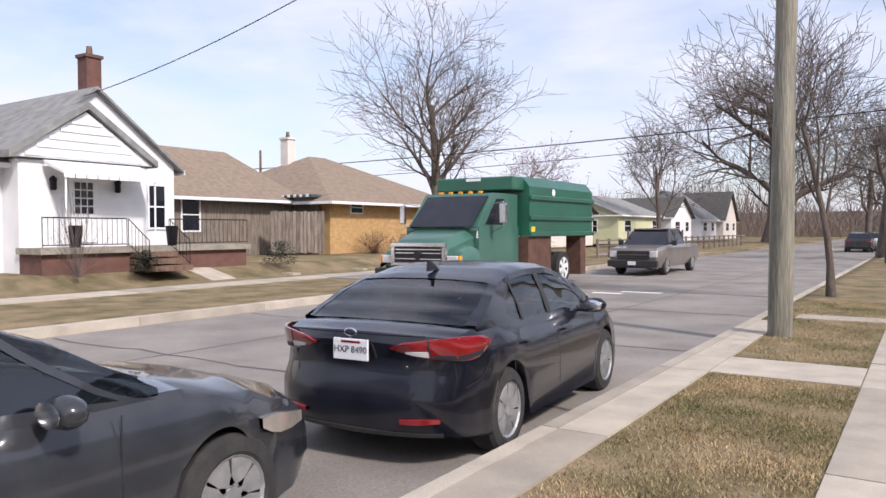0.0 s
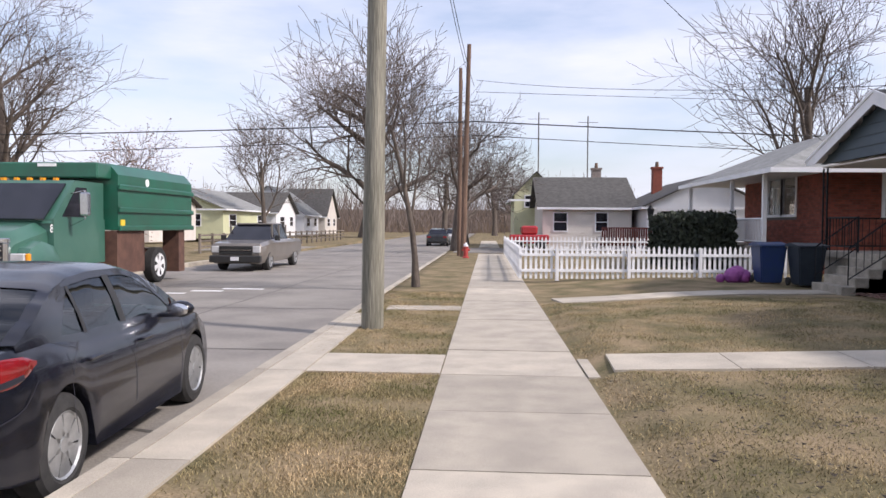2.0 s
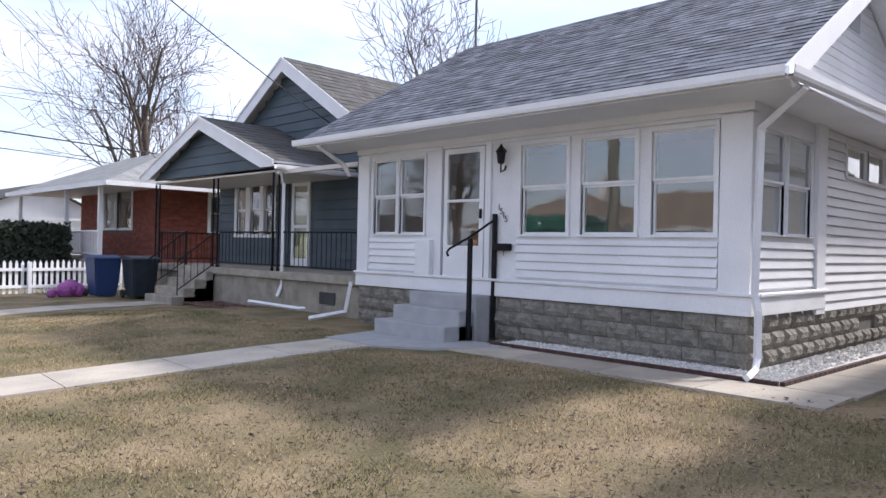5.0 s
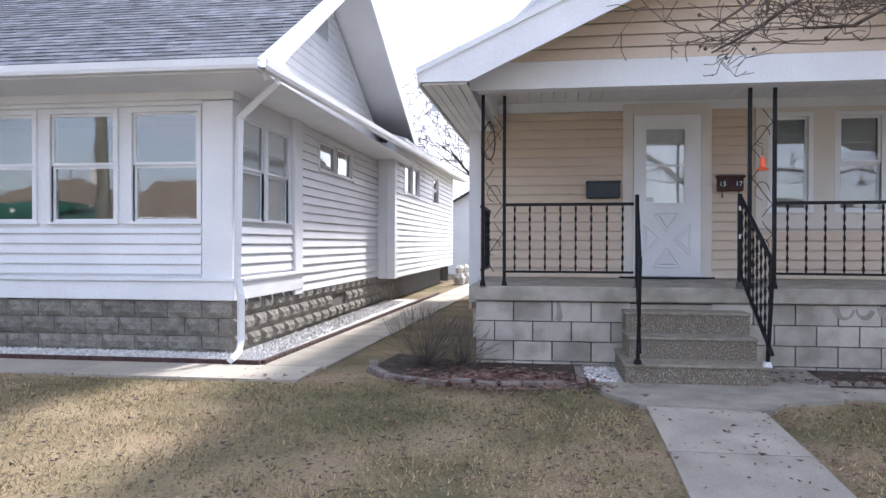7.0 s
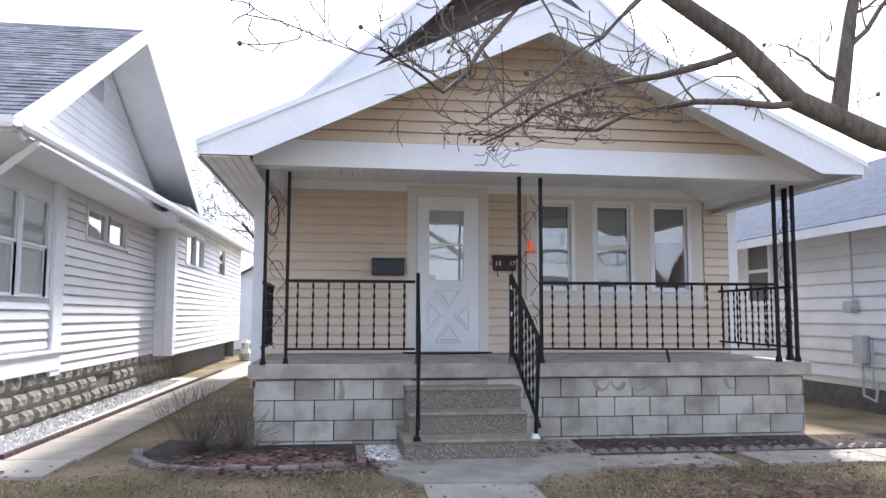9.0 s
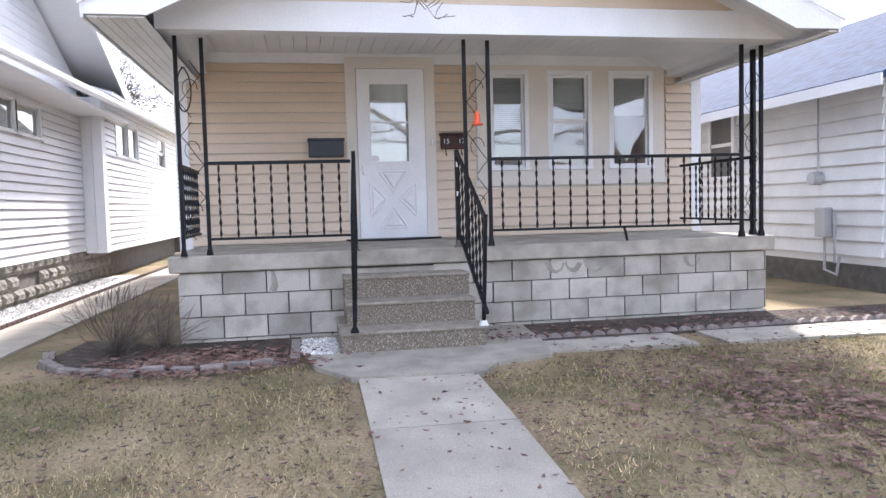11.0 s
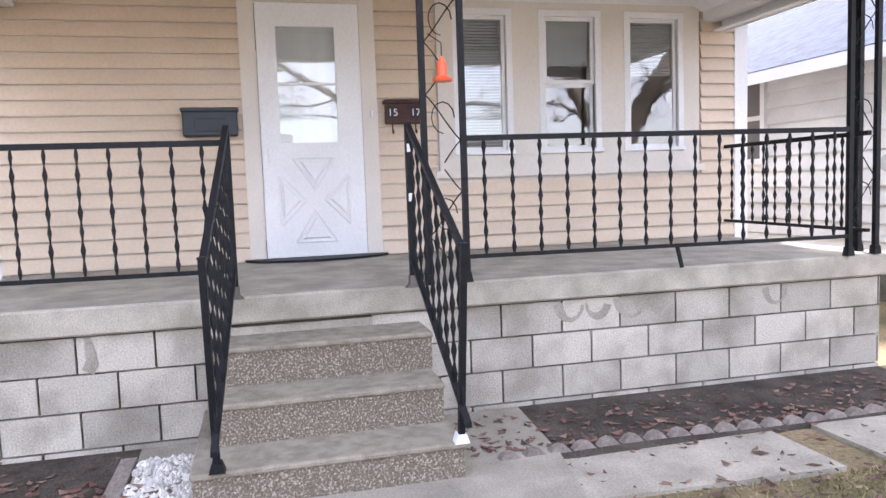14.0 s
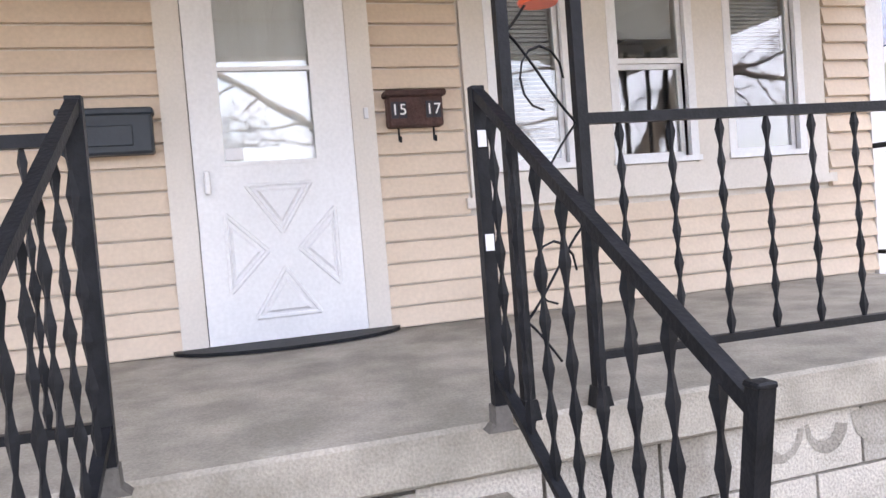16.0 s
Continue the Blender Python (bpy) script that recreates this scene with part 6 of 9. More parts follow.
for u0, u1, w0, w1, nm, mt, dd in ((13.0, 13.08, 1.8, 3.0, "casing", "white", 0.08), (13.72, 13.80, 1.8, 3.0, "casing", "white", 0.08), (13.08, 13.72, 2.92, 3.0, "casing", "white", 0.08), (13.08, 13.72, 1.8, 1.88, "casing", "white", 0.08), (13.08, 13.72, 2.38, 2.44, "sash", "white", 0.07), (13.08, 13.72, 1.88, 2.38, "pane", "room", 0.06), (13.08, 13.72, 2.44, 2.92, "pane", "room", 0.06)):
    bm = bmesh.new()
    box(bm, u0, u1, -6.195, -6.195 + dd, w0, w1)
    part(nm, bm, M[mt], nbh)

nh = thing("meter", (10.8, -6.1, 1.2), "grey electric meter with conduit on the white wall", "meter")
bm = bmesh.new()
box(bm, 10.70, 10.92, -6.15, -6.03, 0.95, 1.35, 0.01)
part("box", bm, M["blind"], nh)
bm = bmesh.new()
cyl(bm, (10.95, -6.14, 1.75), (10.95, -6.0, 1.75), 0.09, n=14)
part("dial", bm, M["blind"], nh)
bm = bmesh.new()
tube(bm, [(10.95, -6.11, 1.7), (10.95, -6.11, 3.0)], 0.015, 6)
tube(bm, [(10.8, -6.1, 0.95), (10.8, -6.1, 0.5), (10.5, -6.05, 0.45), (10.45, -6.05, 0.7)], 0.02, 6)
tube(bm, [(10.6, -6.1, 0.6), (10.6, -6.1, 1.3)], 0.018, 6)
part("pipe", bm, M["blind"], nh)
nl = thing("siding_lines", (14, -6.2, 0.3), "wide white lapped boards of the neighbouring wall", "siding")
z = 0.7
while z < 3.0:
    piece("board", M["old_white"], nl, (0.05, 9.15, 0.182), (14.42, -6.173, z + 0.1), "lap", -math.pi / 2)
    piece("board", M["old_white"], nl, (0.05, 7.25, 0.182), (9.793, -9.85, z + 0.1), "lap")
    z += 0.2
# garages seen between the houses
plain_house(31, 38, 1, 6, 0.2, 2.7, 4.2, "x", M["vinyl"], M["shingle_dark"], "small white garage behind the houses", [], over=0.3)

# ---- across the street ----
earlier = set(scene.objects)
far_white = plain_house(-32, -21.0, 2.0, 13.2, 0.4, 3.75, 7.3, "y", M["vinyl"], M["shingle_pale"], "white house with a pale grey roof and a brick chimney", [("+x", 8.0, 11.6, 1.9, 3.2)], over=0.5, chimney=(-26.0, 19.0, 8.3, M["brick_dull"]))
plain_house(-30, -21.0, 13.2, 19.0, 0.4, 3.8, 6.1, "x", M["vinyl"], M["shingle_pale"], "white gabled wing with lapped siding", [("+x", 18.0, 18.6, 1.7, 3.1)], over=0.25)
fw = thing("entry_porch", (-19.8, 15.2, 0.4), "white gabled entrance with a glazed door, lanterns and iron railings", "porch")
bm = bmesh.new()
box(bm, -21.0, -20.1, 13.3, 17.3, 0.4, 3.6)
part("wall", bm, M["vinyl"], fw)
for k in range(24):
    z = 0.95 + k * 0.11
    piece("board", M["vinyl"], fw, (0.02, 3.9, 0.112), (-20.088, 15.3, z), "lap")
bm = bmesh.new()
prism(bm, [(13.0, 3.65), (17.4, 3.65), (15.2, 5.1)], "x", -20.9, -19.9)
part("gable", bm, M["white"], fw)
for k in range(5):
    z = 3.75 + 0.25 * k
    f = (5.1 - z) / 1.45
    piece("louvre", M["vinyl"], fw, (0.04, 3.9 * f, 0.10), (-19.88, 15.2, z), "lap")
bm = bmesh.new()
prism(bm, [(12.9, 3.6), (15.2, 5.18), (17.5, 3.6), (17.5, 3.8), (15.2, 5.38), (12.9, 3.8)], "x", -21.5, -19.75)
part("roof", bm, M["shingle_pale"], fw)
bm = bmesh.new()
prism(bm, [(-19.9, 3.6), (-18.9, 3.25), (-18.9, 3.18), (-19.9, 3.5)], "y", 13.9, 16.9)
part("awning", bm, M["white"], fw, "white metal awning")
for k in range(9):
    piece("awning_edge", M["white"], fw, (0.02, 0.3, 0.14), (-18.89, 14.07 + 0.333 * k, 3.13), "box")
for y in (14.0, 16.8):
    bm = bmesh.new()
    cyl(bm, (-18.95, y, 1.2), (-18.95, y, 3.2), 0.03, n=6)
    part("awning_post", bm, M["white"], fw)
bm = bmesh.new()
box(bm, -20.07, -20.02, 14.7, 15.6, 1.25, 3.2)
dr = part("door", bm, M["white"], fw)
for i in range(3):
    for j in range(4):
        bm = bmesh.new()
        box(bm, -20.018, -20.01, 14.87 + 0.2 * i, 15.03 + 0.2 * i, 2.1 + 0.24 * j, 2.3 + 0.24 * j)
        part("pane", bm, M["car_black"], dr)
for y in (14.2, 16.2):
    bm = bmesh.new()
    lathe(bm, (-19.95, y, 2.75), [(0.05, 0), (0.09, 0.04), (0.09, 0.28), (0.12, 0.32), (0.02, 0.42)], 6)
    part("lantern", bm, M["iron"], fw)
bm = bmesh.new()
box(bm, -20.1, -18.8, 13.2, 20.5, 0.95, 1.12)
part("porch_floor", bm, M["concrete"], fw)
bm = bmesh.new()
box(bm, -20.1, -18.95, 13.3, 20.4, 0.3, 0.95)
part("porch_base", bm, M["brick_dull"], fw, "dull red brick porch base")
for k in range(3):
    bm = bmesh.new()
    box(bm, -18.95, -18.0 - 0.0 + 0.3 - 0.35 * k, 15.9, 17.2, 0.4 + 0.2 * k, 0.55 + 0.2 * k)
    part("step", bm, M["redpole"], fw)
plain_railing((-18.9, 13.3), (-18.9, 15.8), 1.2, 1.2, 1.95, 1.95, 16, "black railing on the porch across the street")
plain_railing((-18.9, 17.3), (-18.9, 20.4), 1.2, 1.2, 1.95, 1.95, 18, "black railing on the porch across the street")
for y in (15.85, 17.25):
    plain_railing((-18.9, y), (-17.9, y), 1.2, 0.6, 1.95, 1.3, 6, "black stair railing across the street")
for x, y, s in ((-18.6, 14.4, .1), (-18.5, 17.5, .1)):
    v = thing("plant_pot", (x - .6, y, 1.12), "black tapered plant pot on the porch", "pot", "plant pots")
    bm = bmesh.new()
    lathe(bm, (x - .6, y, 1.12), [(0.14, 0), (0.2, 0.6), (0.22, 0.62), (0.18, 0.62)], 10)
    part("pot", bm, M["iron"], v)
for ob in scene.objects:
    if ob not in earlier and ob.parent is None:
        ob.location.y -= 1.8
yel = plain_house(-36, -24.0, 28.5, 39.6, 0.4, 3.30, 6.0, "y", M["yellow"], M["shingle_tan"], "low buff brick house with a tan hipped roof", [("+x", 30.1, 31.0, 2.5, 3.05), ("+x", 36.2, 37.1, 2.5, 3.05)], over=0.75, chimney=(-31, 32.6, 7.1, M["cream_light"]), hip=5.6)
brick_wall(yel, "x", -23.99, 1, 28.5, 39.6, 0.4, 3.15, [(30.0, 31.1, 2.4, 3.15), (36.1, 37.2, 2.4, 3.15)], M["yellow"], 0.3, 0.1)
# The wing's walls take the brown wood tone as painted shade.
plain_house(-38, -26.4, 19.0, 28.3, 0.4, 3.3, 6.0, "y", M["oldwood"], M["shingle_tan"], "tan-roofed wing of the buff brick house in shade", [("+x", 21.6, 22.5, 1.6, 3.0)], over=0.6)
bd2 = thing("board_fence", (-25, 27, 0.4), "tall weathered board fence beside the brick house", "fence")
for k in range(15):
    piece("fence_board", M["oldwood"], bd2, (0.03, 0.16, 2.0 + 0.05 * math.sin(k * 2.3)), (-25.0 + 0.16 * k * 0.55, 25.6 + 0.17 * k * 0.9, 1.5), "box", -0.5)
aw = thing("awning", (-26, 26, 3.1), "striped grey metal awning along the brick house", "awning")
for k in range(26):
    piece("awning_slat", M["bluegrey"] if k % 2 else M["vinyl"], aw, (0.14, 0.9, 0.12), (-29.6 + 0.21 * k, 27.9, 3.30 - 0.0), "box")
# Brown sheet before the buff wall: its eave shade put into the colour.
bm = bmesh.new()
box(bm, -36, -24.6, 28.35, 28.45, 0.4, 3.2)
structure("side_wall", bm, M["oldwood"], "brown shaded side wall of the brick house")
for i, (y0, y1, wm_, rm, rz) in enumerate(((50, 58, "cream_light", "shingle_dark", 4.6), (64, 76, "pale_green", "shingle_pale", 4.9), (80, 88, "vinyl", "shingle_dark", 5.2), (92, 100, "vinyl", "shingle_pale", 6.4), (104, 112, "cream_light", "shingle_dark", 6.8))):
    plain_house(-31, -22, y0, y1, 0.3, 3.0, rz, "y" if i % 2 else "x", M[wm_], M[rm], ("small far house with light siding", "pale green far house with a grey roof", "small far white house", "far white house with two storeys", "far cream house among bare trees")[i], [("+x", y0 + 1.5, y0 + 3.2, 1.4, 2.4), ("+x", y1 - 2.5, y1 - 1.2, 1.4, 2.4), ("-y", -29, -28, 1.4, 2.4), ("-y", -25, -24, 1.4, 2.4)])
wf = thing("rail_fence", (-14, 45, 0.1), "weathered low rail fence along the far pavement", "fence")
for k in range(22):
    y = 40 + k * 1.8
    piece("fence_post", M["oldwood"], wf, (0.12, 0.12, 1.1), (-14.5, y, 0.5), "box")
    for z in (0.35, 0.65, 0.95):
        piece("fence_rail", M["oldwood"], wf, (0.04, 1.8, 0.10), (-14.5, y + 0.9, z), "box")


# ---- vehicles ----
def interp(table, u):
    for (a, *p), (b, *q) in zip(table, table[1:]):
        if a <= u <= b:
            t = (u - a) / (b - a)
            t = t * t * (3 - 2 * t) * 0.5 + t * 0.5
            return [x + (y - x) * t for x, y in zip(p, q)]
    return list(table[0][1:] if u < table[0][0] else table[-1][1:])


def loft(bm, rings, close=True):
    vs = [[bm.verts.new(p) for p in r] for r in rings]
    n = len(rings[0])
    for a, b in zip(vs, vs[1:]):
        for i in range(n if close else n - 1):
            j = (i + 1) % n
            bm.faces.new((a[i], a[j], b[j], b[i]))
    if close:
        bm.faces.new(vs[0][::-1])
        bm.faces.new(vs[-1])


def wheel(parent, x, y, z, r, w, side, spokes=5, rim_mat=None):
    """A tyre with a rim, hub and spokes; side: 1 faces +x."""
    bm = bmesh.new()
    n = 28
    prof = [(r * 0.66, 0.0), (r * 0.72, 0.012), (r * 0.93, 0.0), (r, -0.03), (r, -w + 0.03), (r * 0.93, -w), (r * 0.66, -w)]
    rings = [[bm.verts.new((x + side * d, y + q * math.cos(2 * math.pi * i / n), z + q * math.sin(2 * math.pi * i / n))) for i in range(n)] for q, d in prof]
    for a, b in zip(rings, rings[1:]):
        for i in range(n):
            bm.faces.new((a[i], a[(i + 1) % n], b[(i + 1) % n], b[i]))
    tyre = part("tyre", bm, M["tyre"], parent, smooth=True)
    rm = rim_mat or M["alloy"]
    bm = bmesh.new()
    prof = [(r * 0.66, -0.002), (r * 0.62, -0.008), (r * 0.58, -0.05), (0.02, -0.07)]
    rings = [[bm.verts.new((x + side * d, y + q * math.cos(2 * math.pi * i / n), z + q * math.sin(2 * math.pi * i / n))) for i in range(n)] for q, d in prof]
    for a, b in zip(rings, rings[1:]):
        for i in range(n):
            bm.faces.new((a[i], a[(i + 1) % n], b[(i + 1) % n], b[i]))
    part("rim_well", bm, M["plastic"], parent)
    for k in range(spokes):
        a = 2 * math.pi * k / spokes + 0.3
        bm = bmesh.new()
        pts = []
        for q, half in ((0.05, 0.045), (r * 0.35, 0.05), (r * 0.63, 0.085)):
            for s in (-1, 1):
                pts.append((y + q * math.cos(a) - s * half * math.sin(a), z + q * math.sin(a) + s * half * math.cos(a)))
        prism(bm, [pts[0], pts[2], pts[4], pts[5], pts[3], pts[1]], "x", x - side * 0.03, x - side * 0.008)
        part("spoke", bm, rm, parent)
    bm = bmesh.new()
    m = 20
    ring = []
    for q, d in ((r * 0.675, -0.01), (r * 0.655, 0.004), (r * 0.60, -0.012)):
        ring.append([bm.verts.new((x + side * d, y + q * math.cos(2 * math.pi * i / m), z + q * math.sin(2 * math.pi * i / m))) for i in range(m)])
    for a, b in zip(ring, ring[1:]):
        for i in range(m):
            bm.faces.new((a[i], a[(i + 1) % m], b[(i + 1) % m], b[i]))
    cyl(bm, (x - side * 0.05, y, z), (x - side * 0.004, y, z), 0.055, 0.05, 12)
    part("rim", bm, rm, parent)


def sedan(cx, y_rear, length, width, height, axles, paint, label, z0=-0.14, wheel_r=0.325):
    """A saloon car pointing to +y. axles: distances of both axles from the tail. Returns the car and a function that puts a point on its skin."""
    car = thing("car", (cx, y_rear + length / 2, z0), label, "car", "parked cars")
    L, W2, k = length, width / 2, height / 1.45
    top = [(0.0, 0.93), (0.015, 1.0), (0.06, 1.045), (0.16, 1.05), (0.30, 0.99), (0.62, 0.97), (0.74, 0.97), (0.86, 0.88), (0.95, 0.76), (0.985, 0.66), (1.0, 0.55)]
    low = [(0.0, 0.26), (0.03, 0.22), (0.10, 0.2), (0.9, 0.18), (0.97, 0.2), (1.0, 0.34)]
    wid = [(0.0, 0.84), (0.01, 0.90), (0.03, 0.945), (0.08, 0.985), (0.25, 1.0), (0.8, 1.0), (0.92, 0.95), (0.97, 0.88), (1.0, 0.74)]
    tail_z = [(0.0, 0.10), (0.26, 0.05), (0.36, 0.0), (0.56, 0.0), (0.60, 0.035), (0.76, 0.075), (0.92, 0.03), (1.0, 0.0), (1.5, 0.0)]

    def skin(x, yl, z):
        """A point of the car's box, moved as the tail and the nose are rounded."""
        at_tail, at_nose = math.exp(-(yl / 0.55) ** 2), math.exp(-((L - yl) / 0.7) ** 2)
        r = min(1.0, abs(x) / W2)
        return (cx + x, y_rear + yl + at_tail * (0.30 * r ** 4 + interp(tail_z, max(z, 0.0))[0]) - at_nose * 0.42 * r ** 3, z0 + z)

    def wrap(d, z, out=0.0):
        """A point on the tail at the distance d from its middle, past the corner along the side."""
        s = 1 if d >= 0 else -1
        d = abs(d)
        if d <= 0.84 * W2:
            return skin(s * d, -out, z)
        u = (d - 0.84 * W2) / L
        x, y, zz = skin(s * interp(wid, u)[0] * W2, u * L, z)
        return (x + s * out, y - out * 0.5, zz)

    rings = []
    for u in sorted({round(i / 90, 4) for i in range(91)} | {0.005, 0.015, 0.985, 0.993}):
        t, b, w = interp(top, u)[0] * k, interp(low, u)[0], interp(wid, u)[0] * W2
        lip = b
        for ax in axles:
            d, rr = abs(u * L - ax), wheel_r + 0.045
            if d < rr:
                lip = max(lip, wheel_r + math.sqrt(rr * rr - d * d))
        lip = min(lip, t - 0.1)
        mid = max(lip + 0.02, t * 0.62)
        half = [(0.80 * w, lip), (0.985 * w, lip + 0.004), (w, max(lip + 0.01, (lip + mid) / 2)), (w * 1.0, mid), (0.985 * w, mid + (t - mid) * 0.35), (0.955 * w, mid + (t - mid) * 0.72), (0.89 * w, t - 0.02), (0.5 * w, t + 0.006), (0, t + 0.014)]
        rings.append([(p, u * L, q) for p, q in half] + [(-p, u * L, q) for p, q in half[-2::-1]])
    bm = bmesh.new()
    vs = [[bm.verts.new(skin(*p)) for p in r] for r in rings]
    n = len(rings[0])
    for ra, rb in zip(vs, vs[1:]):
        for i in range(n):
            bm.faces.new((ra[i], ra[(i + 1) % n], rb[(i + 1) % n], rb[i]))
    for ring in (rings[0], rings[-1]):
        rows = []
        for i in range(8):
            (xa, ya, za), (xb, yb, zb) = ring[i], ring[n - 1 - i]
            rows.append([bm.verts.new(skin(xa + (xb - xa) * j / 12, ya, za)) for j in range(13)])
        rows.append([bm.verts.new(skin(ring[7][0] * (1 - j / 6), ring[8][1], ring[7][2] + (ring[8][2] - ring[7][2]) * (1 - abs(1 - j / 6)))) for j in range(13)])
        for ra, rb in zip(rows, rows[1:]):
            for j in range(12):
                bm.faces.new((ra[j], ra[j + 1], rb[j + 1], rb[j]))
    bmesh.ops.remove_doubles(bm, verts=bm.verts, dist=0.002)
    part("body", bm, paint, car, smooth=40)
    bm = bmesh.new()
    box(bm, cx - width * 0.40, cx + width * 0.40, y_rear + 0.35, y_rear + L - 0.6, z0 + 0.2, z0 + 0.62)
    part("underbody", bm, M["plastic"], car)

    gl = [(0.085, 1.05, 0.70), (0.14, 1.15, 0.685), (0.20, 1.27, 0.66), (0.26, 1.37, 0.63), (0.32, 1.425, 0.615), (0.39, 1.45, 0.61), (0.49, 1.445, 0.615), (0.55, 1.40, 0.63), (0.615, 1.27, 0.67), (0.68, 1.10, 0.71), (0.72, 0.98, 0.73)]

    def section(u, out=0.0):
        """Half of the cabin's outline across the car, from the belt to the middle of the roof."""
        t, w = interp(gl, u)
        t *= k
        base = interp(top, u)[0] * k - 0.04
        wb = interp(wid, u)[0] * W2 * 0.90
        wt = min(w * width / 1.78, wb)
        f = min(1, max(0, (t - base) / 0.45))
        wt = wb + (wt - wb) * f
        return [(wb + out, base), (wb + (wt - wb) * 0.45 + out, base + (t - base) * 0.5), (wt + out, t - 0.035 * f), (wt * 0.86, t - 0.004 + out), (wt * 0.45, t + 0.012 + out), (0, t + 0.016 + out)]

    def on_side(u, f, s, out):
        h = section(u, out)
        g = f * 2
        i = min(int(g), 1)
        q = g - i
        return skin(s * (h[i][0] + (h[i + 1][0] - h[i][0]) * q), u * L, h[i][1] + (h[i + 1][1] - h[i][1]) * q)

    def cabin(name, us, keep, out, mat, lab=""):
        bm = bmesh.new()
        rows = []
        for u in us:
            h = section(u, out)[keep:]
            rows.append([bm.verts.new(skin(p, u * L, q)) for p, q in h] + [bm.verts.new(skin(-p, u * L, q)) for p, q in h[-2::-1]])
        for ra, rb in zip(rows, rows[1:]):
            for i in range(len(ra) - 1):
                bm.faces.new((ra[i], ra[i + 1], rb[i + 1], rb[i]))
        part(name, bm, mat, car, lab, smooth=60)
    cabin("glass", [0.085 + 0.635 * i / 44 for i in range(45)], 0, 0.0, GLASS_CAR, "dark tinted car windows")
    cabin("roof", [0.235 + 0.325 * i / 20 for i in range(21)], 2, 0.006, paint)
    fs = [0.0, 0.14, 0.3, 0.45, 0.6, 0.75, 0.88, 1.0]
    rear = lambda f: 0.215 + 0.10 * f ** 1.6
    fore = lambda f: 0.695 - 0.145 * f
    for s in (-1, 1):
        bm = bmesh.new()

        def sheet(lo, hi, f0, f1, m):
            for i in range(m):
                q = [bm.verts.new(on_side(lo(f) + (hi(f) - lo(f)) * j / m, f, s, 0.006)) for f, j in ((f0, i), (f0, i + 1), (f1, i + 1), (f1, i))]
                bm.faces.new(q)
        for f0, f1 in zip(fs, fs[1:]):
            sheet(lambda f: 0.075, rear, f0, f1, 6)
            sheet(fore, lambda f: min(0.72, fore(f) + 0.022), f0, f1, 1)
            if f0 == 0.0 or f1 == 1.0:
                sheet(rear, fore, f0, f1, 16)
        bmesh.ops.remove_doubles(bm, verts=bm.verts, dist=0.001)
        part("pillar", bm, paint, car, smooth=50)
        bm = bmesh.new()
        rows = []
        for i in range(13):
            u = 0.085 + 0.155 * i / 12
            h = section(u, 0.005)
            a, b = h[2], h[3]
            rows.append([bm.verts.new(skin(s * (a[0] + (b[0] - a[0]) * q), u * L, a[1] + (b[1] - a[1]) * q)) for q in (0, 0.75)])
        for ra, rb in zip(rows, rows[1:]):
            bm.faces.new((ra[0], ra[1], rb[1], rb[0]))
        part("pillar", bm, paint, car, smooth=50)
        for u0, u1 in ((0.424, 0.446), (0.292, 0.302)):
            bm = bmesh.new()
            rows = [[bm.verts.new(on_side(u, f, s, 0.009)) for u in (u0, u1)] for f in (0.12, 0.4, 0.7, 0.9)]
            for ra, rb in zip(rows, rows[1:]):
                bm.faces.new((ra[0], ra[1], rb[1], rb[0]))
            part("window_post", bm, M["plastic"], car)
        tb = lambda u: interp(top, u)[0] * k
        for u in (0.225, 0.435, 0.665):
            bm = bmesh.new()
            yy = y_rear + u * L
            rows = []
            for i in range(8):
                z = 0.36 + (tb(u) - 0.42) * i / 7
                bend = -0.05 * math.sin(math.pi * i / 7) if u < 0.3 else 0.0
                rows.append([bm.verts.new((cx + s * (W2 * (1.002 if z < tb(u) * 0.66 else 0.992)), yy + bend + e, z0 + z)) for e in (-0.004, 0.004)])
            for ra, rb in zip(rows, rows[1:]):
                bm.faces.new((ra[0], ra[1], rb[1], rb[0]))
            part("door_seam", bm, M["ink"], car)
        for u in (0.26, 0.46):
            bm = bmesh.new()
            yy = y_rear + u * L
            box(bm, cx + s * W2 * 0.975, cx + s * (W2 * 0.985 + 0.03), yy, yy + 0.19, z0 + 0.80, z0 + 0.828, 0.01)
            part("door_handle", bm, paint, car)
        bm = bmesh.new()
        yy = y_rear + 0.60 * L
        xx = cx + s * (W2 * 0.96)
        bmesh.ops.create_icosphere(bm, subdivisions=2, radius=1, matrix=Matrix.Translation((xx + s * 0.12, yy, z0 + 0.98)) @ Matrix.Diagonal((0.12, 0.08, 0.075, 1)))
        box(bm, xx - s * 0.06, xx + s * 0.08, yy - 0.03, yy + 0.04, z0 + 0.91, z0 + 0.945, 0.008)
        part("mirror", bm, paint, car, smooth=True)
        bm = bmesh.new()
        bmesh.ops.create_icosphere(bm, subdivisions=2, radius=1, matrix=Matrix.Translation((xx + s * 0.12, yy - 0.075, z0 + 0.98)) @ Matrix.Diagonal((0.095, 0.012, 0.055, 1)))
        part("mirror_glass", bm, M["chrome"], car, "mirror glass", smooth=True)
        for ax in axles:
            wh = part("wheel", _disc(cx + s * (W2 - 0.06), y_rear + ax, z0 + wheel_r, wheel_r * 0.5), M["plastic"], car)
            wheel(wh, cx + s * (W2 - 0.02), y_rear + ax, z0 + wheel_r, wheel_r, 0.2, s, 7)
